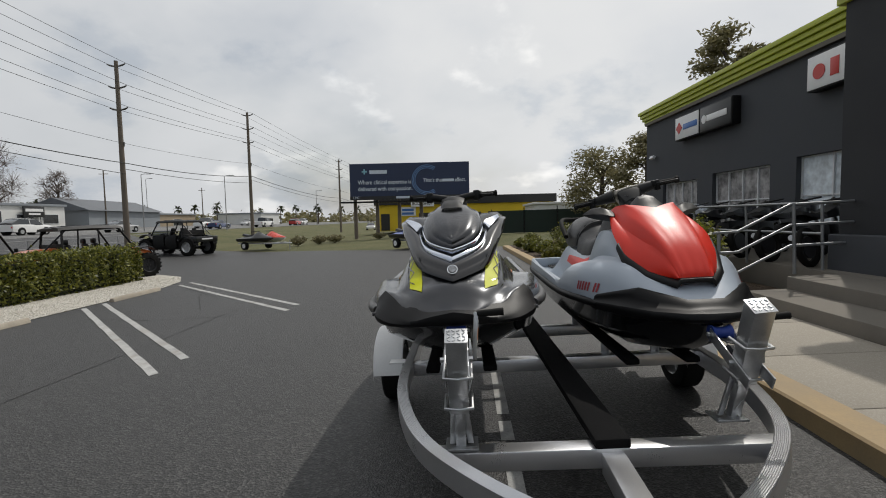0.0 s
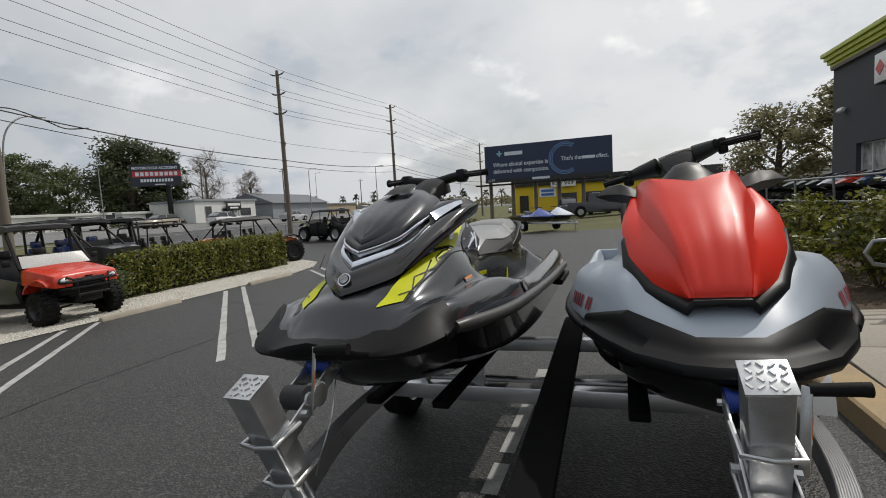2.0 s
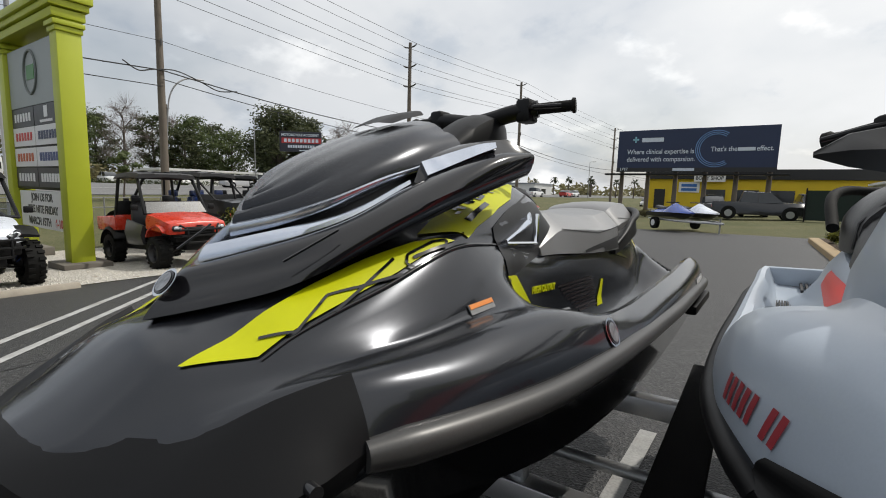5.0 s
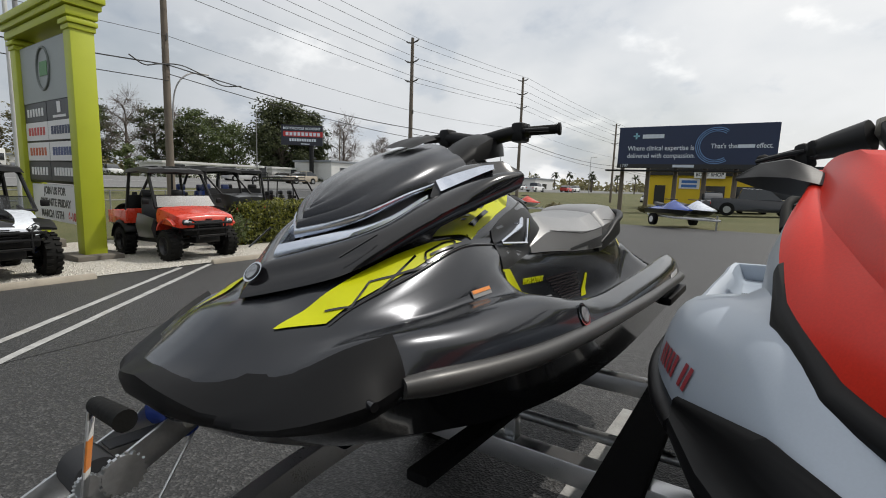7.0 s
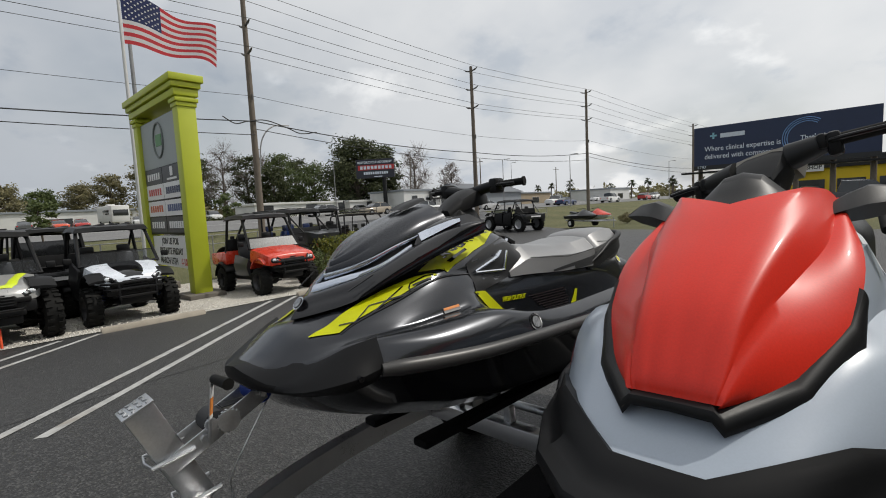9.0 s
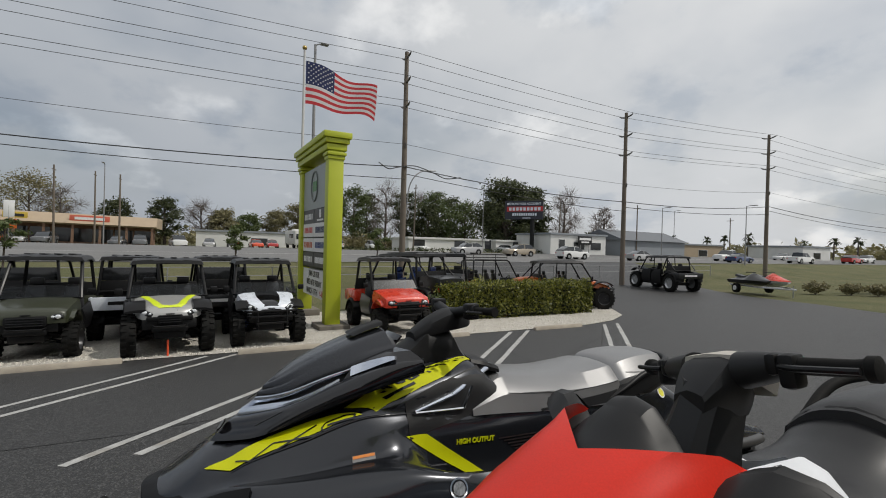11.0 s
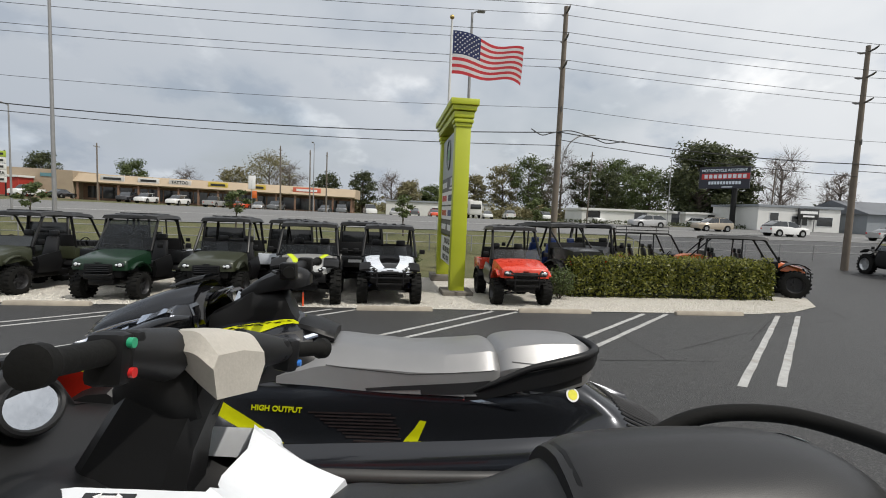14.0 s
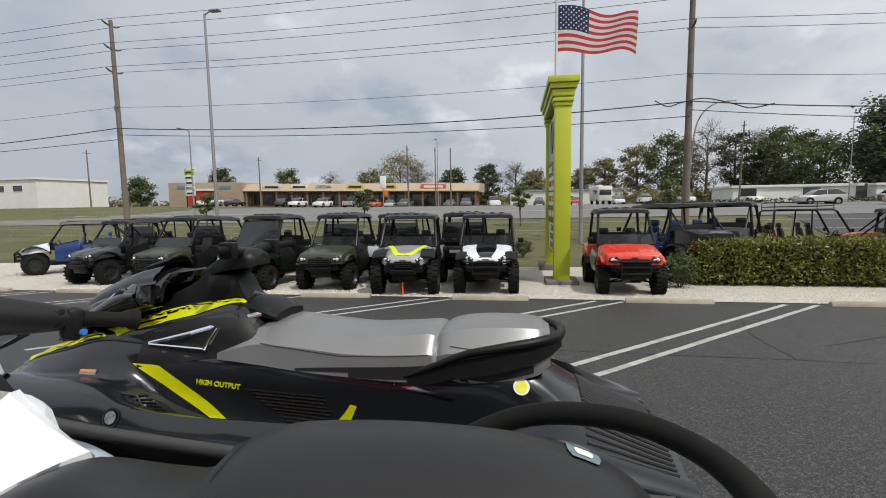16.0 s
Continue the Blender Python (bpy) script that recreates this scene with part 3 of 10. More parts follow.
for wi, (s0, s1, z0, z1) in enumerate(WINDOWS):
    win = tagged(new("window_%d" % (wi + 1)), "shop window with thin white glazing bars and a printed poster inside", "window", kind="structure")
    win.matrix_world = BLD
    cols = 4 if wi != 2 else 3
    bm = bmesh.new(); box(bm, (0.161, -(s0 + s1) / 2, (z0 + z1) / 2), (0.004, s1 - s0 - .02, z1 - z0 - .02)); part("poster", bm, POSTER if wi != 2 else POSTER2, win, smooth=0)
    bm = bmesh.new()
    for i in range(cols + 1):
        box(bm, (0.14, -(s0 + (s1 - s0) * i / cols), (z0 + z1) / 2), (0.05, 0.035, z1 - z0))
    for z in (z0 + 0.02, (z0 + z1) / 2 + 0.1, z1 - 0.02):
        box(bm, (0.145, -(s0 + s1) / 2, z), (0.04, s1 - s0, 0.035))
    part("window_frame", bm, FRAME_GREY, win, smooth=0)
    bm = bmesh.new(); box(bm, (0.17, -(s0 + s1) / 2, (z0 + z1) / 2), (0.008, s1 - s0, z1 - z0)); g = part("pane", bm, CLEAR, win, smooth=0); g.visible_shadow = False
# projecting entrance pier with its own lime cap
pier = thing("entrance_pier", BLD, "dark square pier with a heavier base and lime cap", "pier", kind="structure")
bm = bmesh.new(); box(bm, (-0.95, -12.35, 2.9), (1.9, 2.3, 3.6)); part("shaft", bm, WALL_DARK, pier, smooth=0)
bm = bmesh.new(); box(bm, (-0.98, -12.35, 0.85), (2.06, 2.44, 0.95), 0.02); part("base", bm, WALL_GREY, pier, smooth=0)
for z0, z1, d in ((4.7, 4.85, 0.06), (4.854, 5.15, 0.16), (5.154, 5.45, 0.28)):
    bm = bmesh.new(); box(bm, (-0.9 - d / 2, -12.35, (z0 + z1) / 2), (2.0 + d, 2.4 + 2 * d, z1 - z0), 0.01); part("cap_course", bm, LIME, pier)


def wall_sign(s0, s1, z0, z1, face, label):
    sg = thing("wall_sign", BLD @ Matrix.Translation((0, 0, 0)), label, "sign", group="signs on the dealership front")
    bm = bmesh.new(); box(bm, (-0.13, -(s0 + s1) / 2, (z0 + z1) / 2), (0.24, s1 - s0, z1 - z0), 0.015); part("cabinet", bm, STEEL_DARK, sg)
    bm = bmesh.new(); box(bm, (-0.256, -(s0 + s1) / 2, (z0 + z1) / 2), (0.012, s1 - s0 - 0.06, z1 - z0 - 0.06), 0.003); part("face_panel", bm, face, sg)
    return sg


SIGN_WHITE = mat("sign_white", (0.75, 0.75, 0.74), 0.35, vary=0.04)
SIGN_BLACK = mat("sign_black", (0.02, 0.02, 0.02), 0.35, vary=0.1)
SIGN_RED = mat("sign_red", (0.55, 0.05, 0.04), 0.4, vary=0.06)
SIGN_BLUE = mat("sign_blue", (0.05, 0.16, 0.45), 0.4, vary=0.06)
sg = wall_sign(2.88, 4.30, 4.02, 4.76, SIGN_WHITE, "white lit-box shop sign with a red mark and blue bar")
bm = bmesh.new(); box(bm, (-0.268, -3.15, 4.39), (0.012, 0.26, 0.26), rot=Euler((radians(45), 0, 0))); part("red_mark", bm, SIGN_RED, sg)
bm = bmesh.new(); box(bm, (-0.268, -3.80, 4.39), (0.012, 0.80, 0.17), 0.003); part("blue_bar", bm, SIGN_BLUE, sg)
sg = wall_sign(4.32, 5.85, 4.02, 4.74, SIGN_BLACK, "black box shop sign with a white bar")
bm = bmesh.new(); box(bm, (-0.268, -5.18, 4.38), (0.012, 0.95, 0.17), 0.003); part("white_bar", bm, SIGN_WHITE, sg)
bm = bmesh.new(); rod(bm, (-0.27, -4.56, 4.38), (-0.256, -4.56, 4.38), 0.12, 16); part("white_mark", bm, SIGN_WHITE, sg)
sg = wall_sign(8.35, 11.1, 4.12, 4.84, SIGN_WHITE, "long white box shop sign with red mark and red bar")
bm = bmesh.new(); rod(bm, (-0.274, -8.68, 4.47), (-0.256, -8.68, 4.47), 0.15, 20); part("red_mark", bm, SIGN_RED, sg)
for i in range(6):
    bm = bmesh.new(); box(bm, (-0.268, -(9.06 + 0.34 * i), 4.47), (0.012, 0.2, 0.34), 0.003); part("red_bar", bm, SIGN_RED, sg)
# wall lamp
lampo = thing("wall_lamp", BLD, "small grey floodlight on the shop wall", "lamp")
bm = bmesh.new(); box(bm, (-0.12, -0.95, 3.75), (0.1, 0.3, 0.12), 0.02, rot=Euler((0, 0.5, 0))); part("head", bm, FRAME_GREY, lampo)
bm = bmesh.new(); rod(bm, (0.02, -0.95, 3.8), (-0.1, -0.95, 3.78), 0.02); part("arm", bm, FRAME_GREY, lampo)

# steel handrails at the steps and along the bed
RAIL = mat("painted_rail", (0.26, 0.27, 0.28), 0.35, metal=0.5, vary=0.1)
hr = thing("handrail", lot(0, 0), "grey tubular steel handrail with looped end beside the steps", "handrail")
for h in (0.42, 0.72, 1.02):
    bm = bmesh.new()
    tube(bm, [(4.25, 7.34, 0.15 + h), (4.6, 7.36, 0.15 + h), (5.35, 7.36, 0.5 + h), (6.9, 7.4, 0.5 + h)], 0.021)
    part("rail", bm, RAIL, hr)
for x, z0 in ((4.33, 0.15), (5.4, 0.5), (6.8, 0.5)):
    bm = bmesh.new(); rod(bm, (x, 7.35, z0), (x, 7.35, z0 + 1.04), 0.024); part("post", bm, RAIL, hr)
bm = bmesh.new()
tube(bm, [(4.25, 7.34, 0.15 + 0.42), (4.05, 7.34, 0.62), (3.98, 7.34, 0.74), (4.05, 7.34, 0.86), (4.25, 7.34, 0.87)], 0.021)
part("end_loop", bm, RAIL, hr)
hr2 = thing("platform_rail", lot(0, 0), "grey tubular steel guard rail along the platform edge", "handrail")
for h in (0.55, 1.02):
    bm = bmesh.new(); tube(bm, [(5.98, 7.6, 0.5 + h), (5.5, 12.5, 0.5 + h), (5.05, 17.5, 0.5 + h)], 0.021); part("rail", bm, RAIL, hr2)
for i in range(7):
    t = i / 6
    bm = bmesh.new(); p = (5.98 - 0.93 * t, 7.6 + 9.9 * t); rod(bm, (*p, 0.45), (*p, 1.52), 0.022); part("post", bm, RAIL, hr2)

# wheel stops
bm = bmesh.new()
rows = []
for y in (-0.93, -0.9, 0.9, 0.93):
    k = 0.8 if abs(y) > 0.92 else 1
    rows.append([Vector((x * k, y, z * (k if z > 0 else 1))) for x, z in ((-0.085, 0), (-0.08, 0.05), (-0.05, 0.10), (0.05, 0.10), (0.08, 0.05), (0.085, 0))])
skin(bm, rows, close_u=True, cap=(True, True))
STOP_MAT = mat("wheel_stop_concrete", (0.36, 0.32, 0.26), 0.85, vary=0.2, scale=4, fine=60, bump=0.3, dirt=0.3)
stop0 = part("wheel_stop", bm, STOP_MAT)
tagged(stop0, "weathered tan concrete wheel stop at the gravel edge", "wheel stop", group="wheel stops")
stop0.matrix_world = lot(-8.56, 4.4, 0, 1)
for y, a in ((8.45, -0.5), (12.6, 0.5), (0.4, 3), (-3.6, 1), (-7.4, -1), (-11.0, 2)):
    copy_thing(stop0, lot(-8.56, y, 0, a))


# ---- the two watercraft on the trailer ----
GREY_GEL = mat("gunmetal_gelcoat", (0.025, 0.0272, 0.0325), 0.22, metal=0.58, coat=0.42, vary=0.06, scale=2, fine=700)
COWL_GREY = mat("cowl_grey", (0.024, 0.0262, 0.0315), 0.26, metal=0.5, coat=0.28, vary=0.06, scale=2, fine=500)
MASK_BLACK = mat("mask_black", (0.008, 0.008, 0.0095), 0.14, metal=0.1, coat=0.35, vary=0.08, scale=3, fine=500)
HULL_BLACK = mat("hull_black", (0.006, 0.006, 0.007), 0.12, coat=0.5, vary=0.1, scale=2)
BUMPER = mat("bumper_rubber", (0.0055, 0.0056, 0.0062), 0.46, vary=0.12, scale=4, fine=300, bump=0.05, distance=0.001, spec=0.17)
LIME_DECAL = mat("lime_decal", (0.50, 0.52, 0.0), 0.5, vary=0.05, spec=0.3)
SEAT_GREY = mat("seat_vinyl_grey", (0.26, 0.259, 0.26), 0.38, metal=0.6, vary=0.08, scale=5, fine=420, bump=0.25, distance=0.0015)
SEAT_BLACK = mat("seat_vinyl_black", (0.012, 0.012, 0.013), 0.40, vary=0.12, scale=5, fine=420, bump=0.25, distance=0.0015, spec=0.42)
MATTING = mat("deck_matting", (0.035, 0.035, 0.037), 0.8, vary=0.2, scale=10, fine=150, bump=0.5)
RAIL_GREY = mat("rail_grey", (0.055, 0.054, 0.053), 0.38, metal=0.3, vary=0.15, scale=4, fine=200, dirt=0.1)
RED_GEL = mat("red_gelcoat", (0.64, 0.026, 0.012), 0.40, spec=0.3, coat=0.12, vary=0.14, scale=1.6, fine=200)
WHITE_GEL = mat("white_gelcoat", (0.37, 0.42, 0.485), 0.36, coat=0.22, vary=0.05, scale=2, fine=200)
WHITE_PLASTIC = mat("white_plastic", (.72, .74, .77), .35, vary=.05, dirt=.04)
SILVER = mat("silver_trim", (0.62, 0.66, 0.74), 0.20, metal=0.95, coat=0.3, vary=0.05)
PAD_BEIGE = mat("bar_pad", (0.46, 0.43, 0.38), 0.6, vary=0.12, scale=8, fine=120, bump=0.15, dirt=0.25)
STRAP = mat("blue_strap", (0.010, 0.035, 0.22), 0.6, vary=0.2, fine=200)
WEBBING = mat("winch_webbing", (0.02, 0.021, 0.024), 0.8, vary=0.2, fine=200)
CARPET = mat("bunk_carpet", (0.006, 0.006, 0.0065), 0.95, vary=0.25, fine=300, bump=0.5, spec=0.15)
MIRROR = mat("mirror_glass", (0.55, 0.57, 0.6), 0.06, metal=1.0, vary=0.15, scale=20)
ORANGE_LABEL = mat("orange_label", (0.75, 0.25, 0.05), 0.4)
STITCH = mat("seam_piping", (0.03, 0.03, 0.03), 0.6)
TAIL = mat("button_red", (.55, .02, .02), .3, coat=.5)
CONSOLE = mat("console_black", (0.0115, 0.0115, 0.012), 0.46, vary=0.2, scale=4, fine=260, bump=0.1, distance=0.001, spec=0.36)


def xz(*v):
    return [(v[i], v[i + 1]) for i in range(0, len(v), 2)]


def surface_seat(secs, name, material, parent, label="", m=3, crease=60):
    bm = bmesh.new(); sym_loft(bm, secs, 6, m)
    return part(name, bm, material, parent, label, smooth=crease)


def strip_on(tree, upper, lower, material, parent, name, label="", both=True, ox=1.6, n=14, k=4, lift=0.004, direction=(-1, 0, -0.25)):
    for s in ((1, -1) if both else (1,)):
        d = (direction[0] * s, direction[1], direction[2])
        dz = -direction[2] / abs(direction[0])
        up = [(y, z + dz * ox) for y, z in upper]; lo = [(y, z + dz * ox) for y, z in lower]
        # the line is given at the centre plane along the cast direction
        bm = sweep_decal(tree, up, lo, ox * s, d, lift, n, k)
        if bm.faces:
            part(name, bm, material, parent, label, smooth=60)
        else:
            bm.free()


def top_decal(tree, inner, outer, material, parent, name, label="", n=16, k=4, lift=.004):
    """A sticker on both shoulders, cast down from above: two lines given in (x, y)."""
    def along(line, t):
        f = t * (len(line) - 1); i0 = min(int(f), len(line) - 2)
        a, b = line[i0], line[i0 + 1]
        return a[0] + (b[0] - a[0]) * (f - i0), a[1] + (b[1] - a[1]) * (f - i0)
    for s in (1, -1):
        bm = bmesh.new(); rows = []
        for i in range(n + 1):
            p, q = along(inner, i / n), along(outer, i / n); row = []
            for j in range(k + 1):
                x, y = p[0] + (q[0] - p[0]) * j / k, p[1] + (q[1] - p[1]) * j / k
                hit, nor, _, _ = tree.ray_cast(Vector((x * s, y, 2.6)), Vector((0, 0, -1)))
                row.append(None if hit is None else bm.verts.new(hit + (nor if nor.z > 0 else -nor) * lift))
            rows.append(row)
        for a, b in zip(rows, rows[1:]):
            for j in range(k):
                f4 = (a[j], a[j + 1], b[j + 1], b[j])
                if all(f4):
                    bm.faces.new(f4)
        part(name, bm, material, parent, label, smooth=60)


def ray_mark(tree, y, z, ox=1.6, s=1, lift=0.004):
    """A frame on the flank at (y, z): the x axis runs aft, the z axis out of the surface."""
    hit, nor, _, _ = tree.ray_cast(Vector((ox * s, y, z)), Vector((-s, 0, 0)))
    if hit is None:
        return None
    if nor.x * s < 0:
        nor = -nor
    xa = Vector((0, 1, 0)) * s
    xa = (xa - nor * xa.dot(nor)).normalized()
    ya = nor.cross(xa)
    m = Matrix((xa, ya, nor)).transposed().to_4x4()
    m.translation = hit + nor * lift
    return m


def disc_bm(r, rings=((1.0, 0.0),), seg=24):
    bm = bmesh.new()
    for k, (f, z) in enumerate(rings):
        bmesh.ops.create_circle(bm, cap_ends=True, segments=seg, radius=r * f, matrix=Matrix.Translation((0, 0, z)))
    return bm


def round_emblem(parent, m, r, dark, light):
    bm = disc_bm(r); e = part("emblem", bm, light, parent, "round silver maker's emblem", smooth=0, m=m)
    bm = disc_bm(r * 0.82); part("emblem_field", bm, dark, e, smooth=0, m=Matrix.Translation((0, 0, 0.0015)))
    bm = bmesh.new()
    bmesh.ops.create_circle(bm, cap_ends=True, segments=24, radius=r * .66, matrix=Matrix.Translation((0, 0, .003)))
    part("emblem_centre", bm, mat("emblem_silver", (.30, .31, .32), .35, metal=.6, vary=.6, scale=40, fine=160), e, smooth=0)


def hull(parent, secs, material):
    bm = bmesh.new(); sym_loft(bm, secs, 5)
    return part("hull", bm, material, parent, smooth=35)


def rub_rail(parent, secs, material, name="rub_rail", r=0.028, y0=2.95):
    pts = [(x, y, z) for y, x, z in secs if y >= y0]
    for s in (1, -1):
        bm = bmesh.new()
        Q = spline([(p[0] * s, p[1], p[2]) for p in pts], 6)
        tube(bm, Q, r, 10, taper=[r * min(1, .8 + .05 * i) for i in range(len(Q))])
        part(name, bm, material, parent)


def handlebar(parent, c, half, drop, rise, material, grip_r=0.019, aft=0.03):
    """Bar with two rubber grips, levers and switch pods."""
    cx, cy, cz = c
    bar_ob = None
    bm = bmesh.new()
    tube(bm, spline([(-half + 0.12, cy + aft, cz + rise), (-0.14, cy + 0.01, cz + rise * 0.7), (0, cy, cz + drop), (0.14, cy + 0.01, cz + rise * 0.7), (half - 0.12, cy + aft, cz + rise)], 6), 0.03, 10)
    bar_ob = part("handlebar", bm, BLACK_PLASTIC, parent)
    for s in (1, -1):
        a = Vector((s * (half - 0.14), cy + aft, cz + rise)); b = Vector((s * half, cy + aft + 0.035, cz + rise + 0.004))
        bm = bmesh.new()
        d = (b - a)
        tube(bm, [a, a + d * 0.03, a + d * 0.12, a + d * 0.9, a + d * 0.93, b], 0.02, 12, taper=[grip_r * 1.5, grip_r * 1.5, grip_r, grip_r, grip_r * 1.35, grip_r * 1.3])
        part("grip", bm, RUBBER, bar_ob, "ribbed black rubber grip")
        bm = bmesh.new(); box(bm, a + Vector((-s * 0.02, -0.005, -0.005)), (0.055, 0.075, 0.08), 0.012); part("switch_pod", bm, BLACK_PLASTIC, bar_ob)
        bm = bmesh.new(); tube(bm, [a + Vector((0, -0.03, 0)), a + Vector((s * 0.03, -0.06, -0.004)), b + Vector((-s * 0.03, -0.055, -0.006))], 0.008, 8); part("lever", bm, STEEL_DARK, bar_ob)
    return bar_ob


def grey_watercraft():
    w = thing("personal_watercraft", lot(0.545, 0, 0), "gunmetal grey personal watercraft with lime graphics on the trailer", "personal watercraft", group="watercraft on the trailer")
    GW = [(2.945, .452, 1.140), (3.05, .492, 1.133), (3.2, .530, 1.121), (3.4, .565, 1.108), (3.65, .586, 1.097), (3.9, .595, 1.086), (4.2, .598, 1.072), (4.6, .60, 1.055), (5.1, .59, 1.038), (5.5, .575, 1.015), (5.75, .55, .99), (5.88, .52, .975)]
    hull(w, [(2.66, xz(.17, 1.10, .12, 1.09, .06, 1.085, 0, 1.08)), (2.8, xz(.36, 1.10, .26, 1.04, .12, .975, 0, .95)), (3.1, xz(.48, 1.11, .41, .96, .2, .86, 0, .82)),
             (3.6, xz(.56, 1.07, .51, .88, .25, .75, 0, .70)), (4.4, xz(.58, 1.04, .53, .82, .25, .68, 0, .62)), (5.72, xz(.53, .97, .5, .80, .25, .68, 0, .62)), (5.80, xz(.52, .96, .49, .80, .25, .69, 0, .63))], HULL_BLACK)
    # half sections from the rail to the middle: rail, flank, knee ridge, valley, well, upper ridge, lime crease, cowl base
    deck_secs = [
        (2.62, xz(.12, 1.10, .13, 1.118, .11, 1.135, .10, 1.143, .09, 1.148, .075, 1.152, .06, 1.157, .045, 1.16, .03, 1.163, 0, 1.165)),
        (2.68, xz(.22, 1.10, .23, 1.115, .205, 1.13, .185, 1.145, .17, 1.152, .155, 1.16, .14, 1.17, .11, 1.178, .06, 1.185, 0, 1.19)),
        (2.74, xz(.335, 1.085, .345, 1.112, .262, 1.157, .24, 1.17, .225, 1.175, .205, 1.181, .18, 1.192, .14, 1.207, .08, 1.22, 0, 1.226)),
        (2.82, xz(.405, 1.085, .415, 1.12, .31, 1.193, .29, 1.202, .27, 1.206, .25, 1.212, .225, 1.222, .172, 1.25, .09, 1.27, 0, 1.278)),
        (2.91, xz(.44, 1.10, .446, 1.13, .385, 1.195, .345, 1.226, .315, 1.228, .292, 1.231, .272, 1.237, .243, 1.257, .11, 1.296, 0, 1.31)),
        (2.99, xz(.464, 1.11, .470, 1.14, .430, 1.212, .392, 1.238, .345, 1.236, .32, 1.244, .296, 1.26, .262, 1.287, .145, 1.328, 0, 1.348)),
        (3.18, xz(.515, 1.10, .520, 1.128, .496, 1.196, .434, 1.24, .37, 1.238, .35, 1.258, .325, 1.288, .282, 1.338, .205, 1.382, 0, 1.43)),
        (3.40, xz(.555, 1.08, .56, 1.108, .54, 1.182, .474, 1.244, .388, 1.248, .36, 1.285, .335, 1.332, .288, 1.40, .24, 1.428, 0, 1.50)),
        (3.58, xz(.575, 1.07, .58, 1.098, .565, 1.17, .518, 1.232, .41, 1.24, .345, 1.292, .318, 1.35, .285, 1.393, .245, 1.46, 0, 1.565)),
        (3.74, xz(.588, 1.065, .594, 1.092, .574, 1.158, .534, 1.20, .415, 1.15, .312, 1.14, .292, 1.325, .268, 1.366, .238, 1.48, 0, 1.60)),
        (3.90, xz(.593, 1.06, .60, 1.09, .574, 1.148, .526, 1.174, .425, 1.06, .285, 1.06, .272, 1.29, .252, 1.338, .222, 1.50, 0, 1.60)),
        (4.05, xz(.60, 1.055, .604, 1.088, .586, 1.135, .52, 1.16, .43, .99, .278, 1.03, .262, 1.26, .25, 1.315, .19, 1.505, 0, 1.585)),
        (4.25, xz(.60, 1.05, .604, 1.08, .586, 1.132, .518, 1.158, .43, .96, .282, 1.02, .26, 1.235, .253, 1.30, .19, 1.40, 0, 1.41)),
        (4.80, xz(.595, 1.035, .60, 1.065, .582, 1.132, .513, 1.16, .44, .94, .285, 1.0, .262, 1.18, .25, 1.265, .19, 1.33, 0, 1.35)),
        (5.20, xz(.585, 1.025, .59, 1.05, .573, 1.136, .503, 1.17, .44, .94, .285, 1.0, .255, 1.17, .24, 1.265, .18, 1.33, 0, 1.34)),
        (5.42, xz(.58, 1.015, .582, 1.035, .565, 1.13, .498, 1.168, .44, .97, .275, 1.10, .235, 1.19, .205, 1.25, .15, 1.29, 0, 1.30)),
        (5.56, xz(.57, 1.005, .571, 1.02, .553, 1.11, .49, 1.15, .44, 1.02, .30, 1.12, .26, 1.16, .22, 1.19, .13, 1.215, 0, 1.22)),
        (5.70, xz(.555, .995, .556, 1.01, .538, 1.06, .475, 1.10, .43, 1.03, .30, 1.085, .25, 1.105, .20, 1.125, .1, 1.14, 0, 1.145)),
        (5.97, xz(.50, .975, .50, .985, .483, 1.0, .44, 1.015, .40, .99, .28, 1.0, .24, 1.005, .20, 1.01, .1, 1.012, 0, 1.012))]
    bm = bmesh.new(); sym_loft(bm, deck_secs, 7, 3)
    deck = part("deck", bm, GREY_GEL, w, "glossy gunmetal upper deck", smooth=42)
    tree = tree_of(deck)
    # dark lip under the lime flash, running back below the saddle
    for s in (1, -1):
        pts = []
        for x, y in spline([(.256, 2.912), (.272, 3.05), (.287, 3.2), (.295, 3.40), (.292, 3.56), (.274, 3.73), (.256, 3.92)], 6):
            hit, nor, _, _ = tree.ray_cast(Vector((x * s, y, 2.4)), Vector((0, 0, -1)))
            if hit:
                pts.append(hit + Vector((0, 0, .001)))
        bm = bmesh.new(); tube(bm, pts, .005, 8, taper=[.0015 + .0045 * math.sin(math.pi * min(.8, .06 + i / (len(pts) - 1))) for i in range(len(pts))]); part("crease_lip", bm, BLACK_GLOSS, w, smooth=60)
    # black bow bumper wrapped round the nose, with a crease rising to its ends
    bm = bmesh.new()
